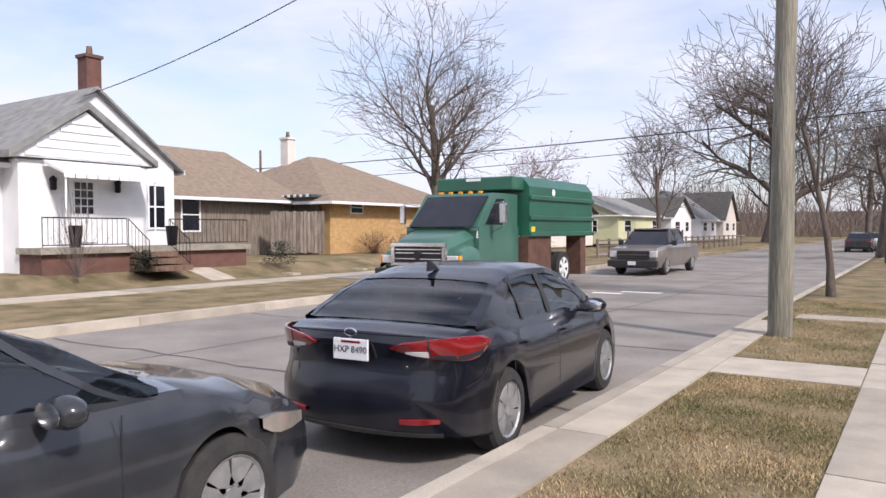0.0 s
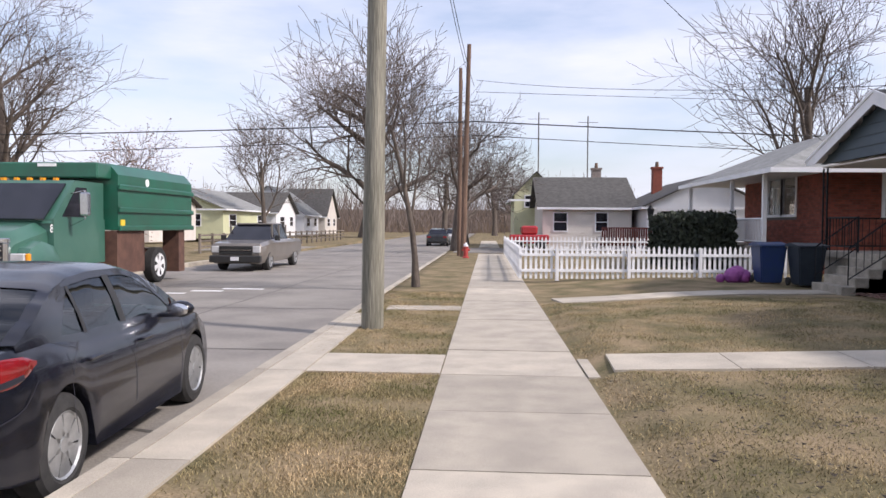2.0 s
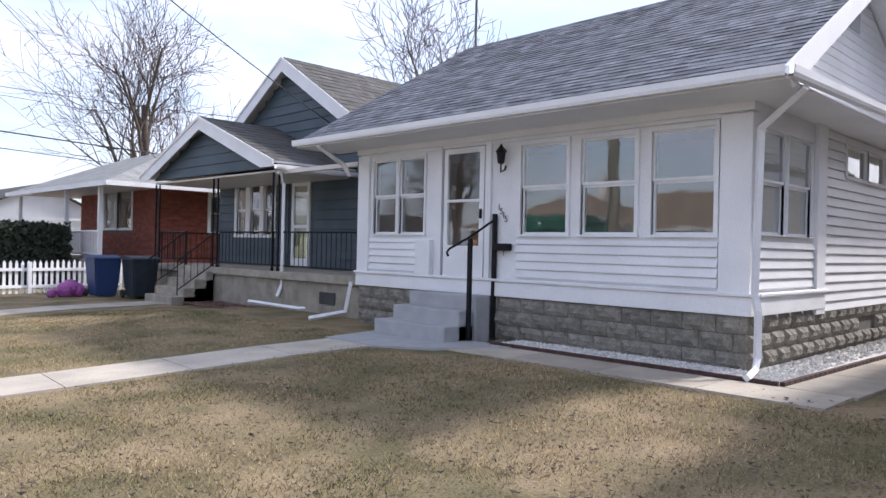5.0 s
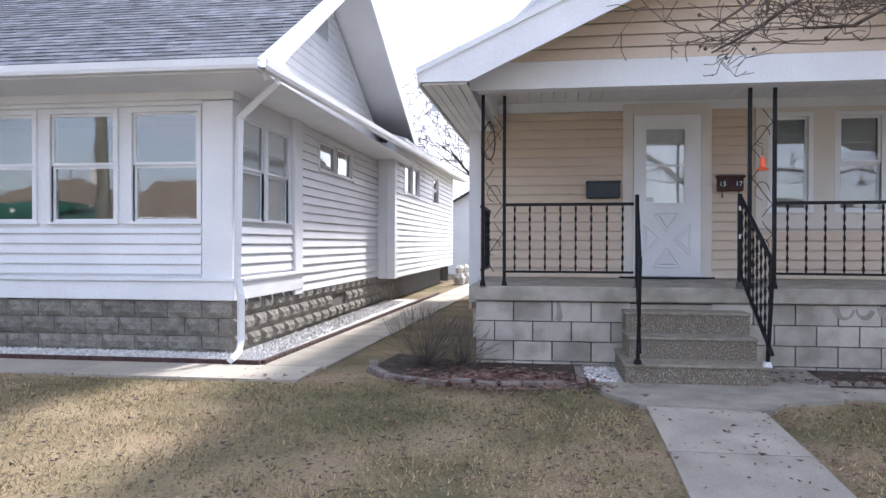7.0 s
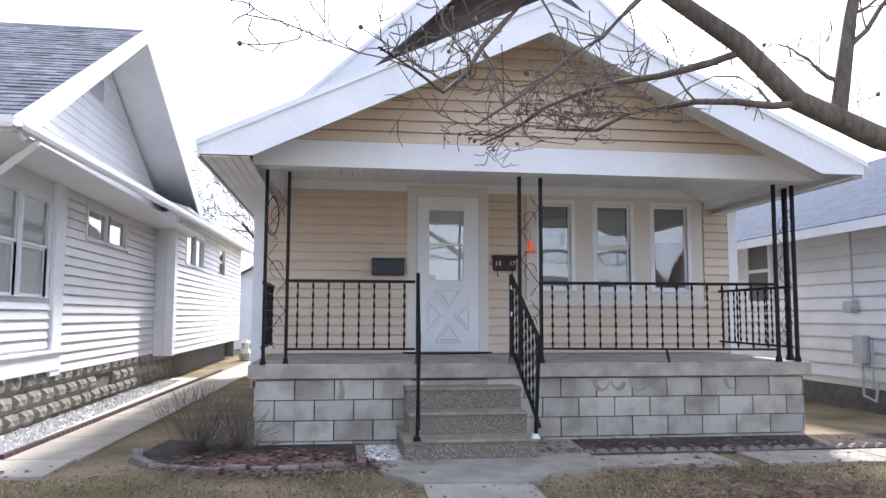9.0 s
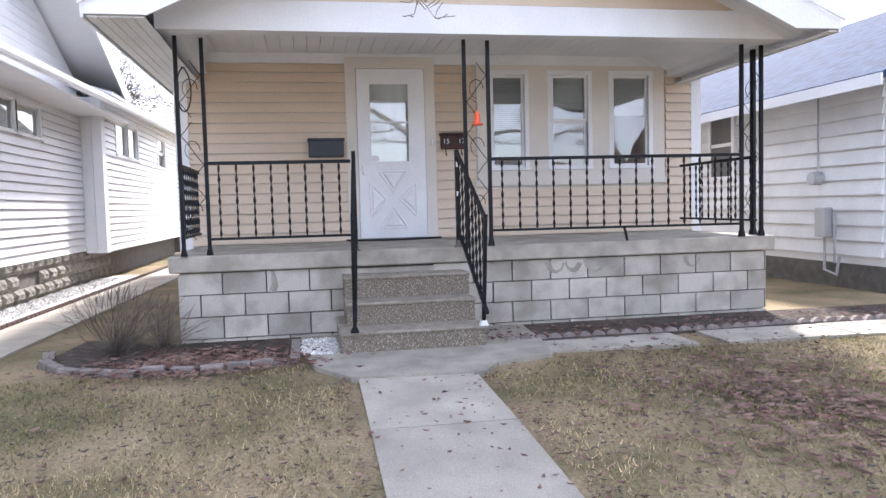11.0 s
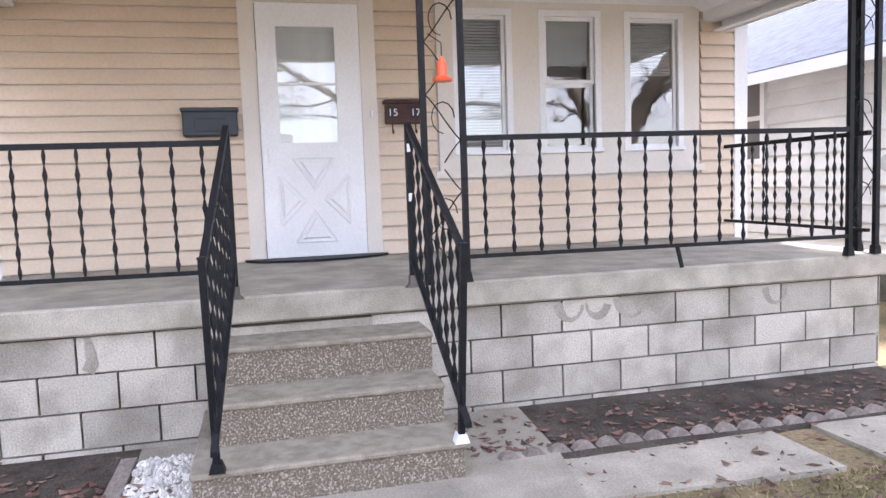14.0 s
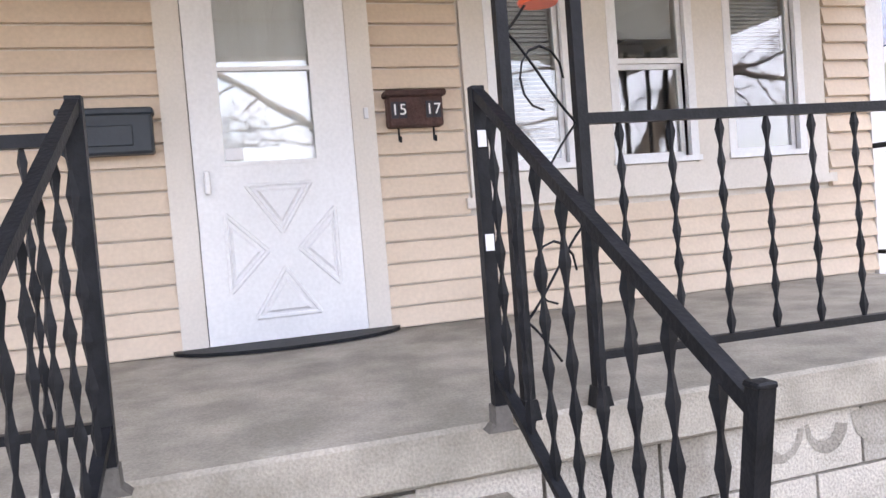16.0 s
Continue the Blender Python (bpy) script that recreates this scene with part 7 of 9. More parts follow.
    for u, xs in ((0.28, (-0.36, 0.36)), (0.46, (-0.36, 0.36))):
        for dx in xs:
            bm = bmesh.new()
            box(bm, cx + dx - 0.22, cx + dx + 0.22, y_rear + u * L, y_rear + u * L + 0.14, z0 + 0.6, z0 + 1.02, 0.03)
            box(bm, cx + dx - 0.12, cx + dx + 0.12, y_rear + u * L + 0.01, y_rear + u * L + 0.1, z0 + 1.04, z0 + 1.20, 0.03)
            part("seat", bm, M["plastic"], car)
    return car, wrap, skin


def _disc(x, y, z, r):
    bm = bmesh.new()
    cyl(bm, (x - 0.08, y, z), (x - 0.02, y, z), r, n=16)
    return bm


def on_tail(car, wrap, cx, y_rear, z0):
    """Lamps, plate, badge, seams and vents of the black saloon's tail."""
    def strip(name, table, mat, out, n=14, lab="", s=1):
        """A thin raised patch on the tail between two edges. table: distance, low, high."""
        bm = bmesh.new()
        front, back = [], []
        for i in range(n + 1):
            d = table[0][0] + (table[-1][0] - table[0][0]) * i / n
            lo, hi = interp(table, d)
            front.append([bm.verts.new(wrap(s * d, lo + (hi - lo) * f, out * (1.0 if 0 < j < 3 else 0.35))) for j, f in enumerate((0, 0.12, 0.88, 1))])
            back.append([bm.verts.new(wrap(s * d, lo + (hi - lo) * f, -0.012)) for f in (0, 1)])
        for i in range(n):
            for j in range(3):
                bm.faces.new((front[i][j], front[i + 1][j], front[i + 1][j + 1], front[i][j + 1]))
            bm.faces.new((front[i][0], back[i][0], back[i + 1][0], front[i + 1][0]))
            bm.faces.new((front[i][3], front[i + 1][3], back[i + 1][1], back[i][1]))
        return part(name, bm, mat, car, lab, smooth=45)
    for s in (-1, 1):
        strip("tail_lamp", [(0.33, 0.868, 0.882), (0.45, 0.832, 0.925), (0.62, 0.80, 0.948), (0.82, 0.785, 0.965), (0.95, 0.83, 0.958), (1.05, 0.90, 0.925)], M["lamp_red"], 0.016, 20, "long red tail lamp", s)
        strip("reverse_lamp", [(0.45, 0.838, 0.855), (0.53, 0.822, 0.862), (0.61, 0.812, 0.862)], M["lamp_clear"], 0.0205, 6, "clear lens", s)
        strip("lamp_base", [(0.64, 0.803, 0.835), (0.78, 0.792, 0.836), (0.92, 0.825, 0.862)], M["ink"], 0.0205, 10, "smoked lower lens", s)
        strip("lamp_seam", [(0.612, 0.80, 0.948), (0.622, 0.80, 0.948)], M["ink"], 0.0215, 2, "", s)
        strip("reflector", [(0.42, 0.345, 0.385), (0.55, 0.345, 0.395), (0.70, 0.362, 0.395)], M["lamp_red"], 0.012, 8, "", s)

    def line(name, pts, wide=0.005):
        bm = bmesh.new()
        prev = None
        for (da, za), (db, zb) in zip(pts, pts[1:]):
            n = max(2, int(abs(db - da) / 0.06))
            for i in range(n + 1):
                d, z = da + (db - da) * i / n, za + (zb - za) * i / n
                px, pz = -(zb - za), db - da
                q = math.hypot(px, pz)
                cur = [bm.verts.new(wrap(d + px / q * e, z + pz / q * e, 0.003)) for e in (-wide, wide)]
                if prev:
                    bm.faces.new((prev[0], prev[1], cur[1], cur[0]))
                prev = cur
        part(name, bm, M["ink"], car)
    line("boot_seam", [(-0.60, 0.81), (-0.54, 0.63), (-0.46, 0.585), (0.46, 0.585), (0.54, 0.63), (0.60, 0.81)])
    line("lid_crease", [(-0.60, 0.97), (0.60, 0.97)], 0.004)
    line("bumper_seam", [(0.80, 0.60), (0.95, 0.66), (1.06, 0.80)], 0.003)
    strip("bumper_lip", [(-0.70, 0.255, 0.285), (0, 0.235, 0.275), (0.70, 0.255, 0.285)], M["plastic"], 0.012, 16, "dull black lower lip")
    yp = min(wrap(0, 0.77)[1], wrap(0, 0.93)[1])
    bm = bmesh.new()
    box(bm, cx - 0.155, cx + 0.155, yp - 0.022, yp - 0.006, z0 + 0.77, z0 + 0.925, 0.004)
    pl = part("licence_plate", bm, M["plate"], car, "white number plate with dark letters")
    child_text(pl, "HXP 8490", (cx, yp - 0.0235, z0 + 0.845), 0.07, M["ink"], (90, 0, 0))
    bm = bmesh.new()
    box(bm, cx - 0.08, cx + 0.09, yp - 0.0245, yp - 0.0225, z0 + 0.895, z0 + 0.912)
    part("plate_line", bm, M["lamp_red"], pl)
    bm = bmesh.new()
    ye = wrap(0, 0.965)[1]
    bmesh.ops.create_icosphere(bm, subdivisions=2, radius=1, matrix=Matrix.Translation((cx, ye - 0.002, z0 + 0.975)) @ Matrix.Diagonal((0.06, 0.012, 0.032, 1)))
    part("badge", bm, M["chrome"], car, "oval badge", smooth=True)
    bm = bmesh.new()
    bmesh.ops.create_icosphere(bm, subdivisions=2, radius=1, matrix=Matrix.Translation((cx, ye - 0.005, z0 + 0.975)) @ Matrix.Diagonal((0.052, 0.012, 0.026, 1)))
    part("badge_face", bm, M["ink"], car, smooth=True)
    bm = bmesh.new()
    prism(bm, [(y_rear + 1.12, z0 + 1.36), (y_rear + 1.30, z0 + 1.37), (y_rear + 1.13, z0 + 1.455)], "x", cx - 0.015, cx + 0.015)
    part("aerial_fin", bm, M["ink"], car)
    for z in (0.745, 0.775):
        bm = bmesh.new()
        a, b = wrap(-0.62, z), wrap(-0.47, z)
        tube(bm, [(a[0], a[1] - 0.004, a[2]), (b[0], b[1] - 0.004, b[2])], 0.006, 5)
        part("badge_line", bm, M["chrome"], car)


BLACK = (-2.76, 5.02, 4.42, 1.80, 1.40)
black, wrap_b, _ = sedan(*BLACK, (0.86, 3.36), M["car_black"], "dirty black saloon car parked at the kerb, streaked with road salt")
on_tail(black, wrap_b, BLACK[0], BLACK[1], -0.14)
black.rotation_euler = (0, 0, radians(4))
grey, _, skin_g = sedan(-3.02, -0.25, 4.72, 1.84, 1.42, (1.02, 3.78), M["car_grey"], "dark grey saloon car parked behind the black one")
for s in (-1, 1):
    bm = bmesh.new()
    rows = []
    for yl, lo, hi, w in ((4.22, 0.64, 0.69, 0.905), (4.34, 0.60, 0.69, 0.89), (4.45, 0.57, 0.68, 0.855), (4.56, 0.56, 0.65, 0.81), (4.66, 0.56, 0.62, 0.73)):
        rows.append([bm.verts.new(skin_g(s * (w + o), yl + o, z)) for z, o in ((lo, -0.02), (lo, 0.006), (hi, 0.002), (hi, -0.05))])
    for ra, rb in zip(rows, rows[1:]):
        for j in range(3):
            bm.faces.new((ra[j], ra[j + 1], rb[j + 1], rb[j]))
    part("headlamp", bm, M["lens_dull"], grey, smooth=40)
bm = bmesh.new()
for x0, x1 in ((-3.7, -3.1), (-3.0, -2.4)):
    tube(bm, [(x0, 3.02, 0.83), (x1, 3.16, 0.84)], 0.012, 5)
part("wiper", bm, M["plastic"], grey)


def chip_truck():
    t = thing("truck", (-9.3, 21, -0.14), "green tree-service truck with a tall ribbed chip box", "truck")
    x0, x1 = -10.72, -8.05
    z0 = -0.14
    bm = bmesh.new()
    prism(bm, [(x0, 1.30), (x1, 1.30), (x1, 2.62), (x1 - 0.22, 2.88), (x0 + 0.22, 2.88), (x0, 2.62)], "y", 20.1, 24.45)
    part("chip_box", bm, M["truck_green"], t)
    for z in (1.28, 1.72, 2.26):
        bm = bmesh.new()
        box(bm, x1, x1 + 0.07, 20.08, 24.47, z, z + 0.13, 0.02)
        part("rib", bm, M["truck_green"], t)
        bm = bmesh.new()
        box(bm, x0 - 0.07, x0, 20.08, 24.47, z, z + 0.13, 0.02)
        part("rib", bm, M["truck_green"], t)
    bm = bmesh.new()
    box(bm, x0 + 0.15, x1 - 0.15, 19.45, 20.1, 2.50, 2.86, 0.03)
    part("box_hood", bm, M["truck_green"], t)
    bm = bmesh.new()
    box(bm, x0 + 0.25, x1 - 0.25, 17.9, 19.95, 0.55, 1.55)
    prism(bm, [(17.85, 1.45), (19.95, 1.45), (19.95, 2.40), (18.75, 2.40)], "x", x0 + 0.28, x1 - 0.28)
    part("cab", bm, M["cab_green"], t)
    bm = bmesh.new()
    prism(bm, [(17.83, 1.52), (18.66, 2.30), (18.63, 2.33), (17.80, 1.55)], "x", x0 + 0.42, x1 - 0.42)
    part("windscreen", bm, M["car_black"], t, "dark windscreen")
    for xs in (x1 - 0.285, x0 + 0.265):
        bm = bmesh.new()
        prism(bm, [(18.25, 1.6), (19.2, 1.6), (19.2, 2.25), (18.8, 2.25)], "x", xs, xs + 0.02)
        part("side_window", bm, M["car_black"], t, "dark side window")
    bm = bmesh.new()
    rings = []
    for y, w, h in ((16.9, 0.78, 1.12), (17.0, 0.84, 1.24), (17.4, 0.9, 1.36), (17.9, 0.95, 1.48), (18.1, 0.97, 1.5)):
        c = (x0 + x1) / 2
        rings.append([(c - w, y, 0.5), (c - w, y, h - 0.2), (c - w * 0.75, y, h), (c + w * 0.75, y, h), (c + w, y, h - 0.2), (c + w, y, 0.5)])
    loft(bm, rings)
    part("bonnet", bm, M["cab_green"], t, smooth=True)
    c = (x0 + x1) / 2
    for s in (-1, 1):
        bm = bmesh.new()
        rings = []
        for y, h in ((16.95, 0.75), (17.1, 0.98), (17.45, 1.12), (17.85, 1.02), (18.05, 0.75)):
            rings.append([(c + s * 0.75, y, 0.55), (c + s * 0.75, y, h), (c + s * 1.10, y, h - 0.03), (c + s * 1.2, y, h - 0.22), (c + s * 1.2, y, 0.62)])
        loft(bm, rings)
        part("wing", bm, M["cab_green"], t, smooth=True)
        bm = bmesh.new()
        box(bm, c + s * 0.80, c + s * 1.1, 16.88, 16.97, 0.66, 0.86, 0.02)
        part("headlamp", bm, M["lamp_clear"], t)
        bm = bmesh.new()
        box(bm, c + s * 1.10, c + s * 1.18, 16.9, 17.0, 0.66, 0.86, 0.02)
        part("side_lamp", bm, M["amber"], t)
        bm = bmesh.new()
        box(bm, c + s * 1.42 - 0.02, c + s * 1.62, 18.3, 18.4, 1.62, 2.12, 0.03)
        part("mirror", bm, M["chrome"], t)
        bm = bmesh.new()
        tube(bm, [(c + s * 1.1, 18.5, 2.1), (c + s * 1.5, 18.37, 2.16), (c + s * 1.5, 18.37, 1.55), (c + s * 1.1, 18.5, 1.4)], 0.015, 5)
        part("mirror_arm", bm, M["chrome"], t)
    bm = bmesh.new()
    for a, b, z_0, z_1 in ((-0.8, 0.8, 1.06, 1.16), (-0.8, 0.8, 0.60, 0.68), (-0.8, -0.68, 0.68, 1.06), (0.68, 0.8, 0.68, 1.06)):
        box(bm, c + a, c + b, 16.84, 16.93, z_0, z_1, 0.015)
    part("grille_frame", bm, M["chrome"], t)
    bm = bmesh.new()
    box(bm, c - 0.68, c + 0.68, 16.88, 16.92, 0.68, 1.06)
    part("grille", bm, M["ink"], t)
    for z in (0.76, 0.9, 0.985):
        bm = bmesh.new()
        box(bm, c - 0.66, c + 0.66, 16.855, 16.88, z, z + 0.03)
        part("grille_bar", bm, M["chrome"], t)
    bm = bmesh.new()
    cyl(bm, (c, 16.82, 0.87), (c, 16.88, 0.87), 0.11, n=16)
    part("badge", bm, M["ink"], t)
    bm = bmesh.new()
    box(bm, c - 1.2, c + 1.2, 16.7, 16.86, 0.28, 0.55, 0.03)
    part("bumper", bm, M["plastic"], t)
    bm = bmesh.new()
    box(bm, c - 0.45, c + 0.45, 17.2, 24.7, 0.45, 0.75)
    part("chassis", bm, M["rust"], t)
    for a, b in ((20.1, 21.5), (23.6, 24.0)):
        bm = bmesh.new()
        box(bm, x1 - 0.5, x1 - 0.03, a, b, 0.25 if b < 22 else 0.1, 1.28)
        part("side_panel", bm, M["rust"], t, "rusty brown panel under the box")
    for y in (17.5, 22.7):
        for s in (-1, 1):
            wh = part("wheel", _disc(c + s * 1.05, y, z0 + 0.48, 0.2), M["plastic"], t)
            wheel(wh, c + s * 1.16, y, z0 + 0.48, 0.48, 0.27, s, 6, M["paint_white"])
    for k in range(5):
        bm = bmesh.new()
        box(bm, c - 0.6 + 0.3 * k - 0.04, c - 0.6 + 0.3 * k + 0.04, 18.75, 18.85, 2.40, 2.46)
        part("roof_lamp", bm, M["amber"], t)
    child_text(t, "8213", (c + 1.062, 18.05, 1.34), 0.24, M["paint_white"], (90, 0, 90))
    for yy, zz, rr, mt in ((18.75, 1.27, 0.17, "paint_white"), (18.75, 1.27, 0.13, "yellow_paint")):
        bm = bmesh.new()
        cyl(bm, (x1 - 0.28, yy, zz), (x1 - 0.268 + (0.004 if mt == "yellow_paint" else 0), yy, zz), rr, n=18)
        part("door_disc", bm, M[mt], t)
    bm = bmesh.new()
    cyl(bm, (x1, 21.6, 2.50), (x1 + 0.01, 21.6, 2.50), 0.1, n=16)
    part("disc", bm, M["paint_white"], t)
    bm = bmesh.new()
    box(bm, x1 + 0.001, x1 + 0.02, 20.2, 20.4, 1.32, 1.55)
    part("yellow_label", bm, M["yellow_paint"], t)
    bm = bmesh.new()
    box(bm, c - 0.22, c + 0.22, 19.43, 19.45, 2.76, 2.83)
    part("label", bm, M["paint_white"], t)
    bm = bmesh.new()
    for x in (x0 + 0.2, x1 - 0.35):
        box(bm, x, x + 0.15, 20.06, 20.1, 2.72, 2.83)
    part("marker_lamp", bm, M["amber"], t)
    return t


truck = chip_truck()
truck.location, truck.scale = (-9.88, 20.7, -0.14), (1.07, 1.07, 1.07)


def pickup():
    cx, y0, z0 = -8.22, 27.6, -0.14
    p = thing("pickup_truck", (cx, 30, z0), "beige four-door pickup truck with a dark grille", "truck")
    bm = bmesh.new()
    rings = []
    for y, w, b, t in ((27.6, .86, .35, .85), (27.7, .93, .28, 1.02), (28.6, .97, .3, 1.10), (29.2, .98, .3, 1.14), (31.3, .98, .3, 1.14), (31.4, .98, .34, 1.12), (33.1, .98, .4, 1.12), (33.2, .95, .45, 1.10)):
        rings.append([(cx - w * .9, y, z0 + b), (cx - w, y, z0 + b + .25), (cx - w, y, z0 + t - .12), (cx - w * .9, y, z0 + t), (cx + w * .9, y, z0 + t), (cx + w, y, z0 + t - .12), (cx + w, y, z0 + b + .25), (cx + w * .9, y, z0 + b)])
    loft(bm, rings)
    part("body", bm, M["pickup_tan"], p, smooth=True)
    bm = bmesh.new()
    rings = []
    for y, w, t in ((28.9, .84, 1.1), (29.6, .74, 1.62), (29.9, .72, 1.72), (31.0, .72, 1.73), (31.25, .76, 1.6), (31.35, .8, 1.1)):
        rings.append([(cx - .88, y, z0 + 1.08), (cx - w, y, z0 + t), (cx + w, y, z0 + t), (cx + .88, y, z0 + 1.08)])
    loft(bm, rings)
    part("windows", bm, M["car_black"], p)
    bm = bmesh.new()
    box(bm, cx - .71, cx + .71, 29.72, 31.15, z0 + 1.69, z0 + 1.76, 0.02)
    for x in (-.83, .77):
        for y in (29.0, 30.2, 31.2):
            box(bm, cx + x, cx + x + .06, y + (0.3 if y < 29.5 else 0), y + .08 + (0.3 if y < 29.5 else 0), z0 + 1.1, z0 + 1.7)
    part("roof", bm, M["pickup_tan"], p)
    bm = bmesh.new()
    box(bm, cx - .6, cx + .6, 27.56, 27.62, z0 + .62, z0 + .92)
    part("grille", bm, M["plastic"], p)
    bm = bmesh.new()
    box(bm, cx - .6, cx + .6, 27.545, 27.57, z0 + .75, z0 + .80)
    part("grille_bar", bm, M["chrome"], p)
    bm = bmesh.new()
    box(bm, cx - .95, cx + .95, 27.45, 27.62, z0 + .33, z0 + .58, .03)
    part("bumper", bm, M["plastic"], p)
    bm = bmesh.new()
    box(bm, cx - .15, cx + .15, 27.43, 27.45, z0 + .40, z0 + .54)
    part("licence_plate", bm, M["plate"], p)
    for s in (-1, 1):
        bm = bmesh.new()
        box(bm, cx + s * .62, cx + s * .9, 27.57, 27.7, z0 + .68, z0 + .92, .02)
        part("headlamp", bm, M["lamp_clear"], p)
        bm = bmesh.new()
        box(bm, cx + s * .95, cx + s * 1.15, 29.2, 29.3, z0 + 1.1, z0 + 1.3, .02)
        part("mirror", bm, M["plastic"], p)
        for y in (28.65, 32.2):
            wh = part("wheel", _disc(cx + s * .9, y, z0 + .38, .2), M["plastic"], p)
            wheel(wh, cx + s * .96, y, z0 + .38, .38, .24, s, 6)


pickup()
for x, y, mt, lab in ((-3.3, 62, "car_grey", "dark car parked far down the street"), (-4.4, 78, "car_black", "black car far down the street"), (-2.9, 74, "red_car", "red car far down the street"), (-2.4, 66, "lamp_clear", "white car far down the street")):
    fc = thing("car", (x, y, -0.14), lab, "car", "far cars")
    bm = bmesh.new()
    rings = []
    for dy, w, b, t in ((0, .8, .4, .8), (.15, .88, .25, .98), (1.0, .9, .2, 1.0), (3.6, .9, .2, .98), (4.2, .85, .2, .8), (4.4, .7, .35, .6)):
        rings.append([(x - w, y + dy, -.14 + b), (x - w, y + dy, -.14 + t - .1), (x - w * .88, y + dy, -.14 + t), (x + w * .88, y + dy, -.14 + t), (x + w, y + dy, -.14 + t - .1), (x + w, y + dy, -.14 + b)])
    loft(bm, rings)
    part("body", bm, M[mt], fc, smooth=True)
    bm = bmesh.new()
    rings = []
    for dy, w, t in ((.5, .78, .95), (1.1, .66, 1.38), (2.3, .66, 1.42), (3.2, .78, .95)):
        rings.append([(x - .8, y + dy, -.14 + .95), (x - w, y + dy, -.14 + t), (x + w, y + dy, -.14 + t), (x + .8, y + dy, -.14 + .95)])
    loft(bm, rings)
    part("windows", bm, M["car_black"], fc)
    for s in (-1, 1):
        bm = bmesh.new()
        box(bm, x + s * .5, x + s * .8, y - .02, y + .06, .55, .70)
        part("tail_lamp", bm, M["lamp_red"], fc)
        for dy in (.8, 3.5):
            bm = bmesh.new()
            cyl(bm, (x + s * .75, y + dy, .18), (x + s * .92, y + dy, .18), .32, n=14)
            part("wheel", bm, M["tyre"], fc)
rt_ = thing("pickup_truck", (3.0, 49.0, 0), "red pickup truck on the side street", "truck")
bm = bmesh.new()
box(bm, 2.2, 4.6, 46.5, 48.3, 0.5, 1.05, 0.08)
box(bm, 2.9, 3.9, 46.6, 48.2, 1.05, 1.6, 0.1)
part("body", bm, M["red_car"], rt_)
for x in (2.7, 4.1):
    bm = bmesh.new()
    cyl(bm, (x, 46.45, 0.4), (x, 46.6, 0.4), 0.36, n=14)
    part("wheel", bm, M["tyre"], rt_)


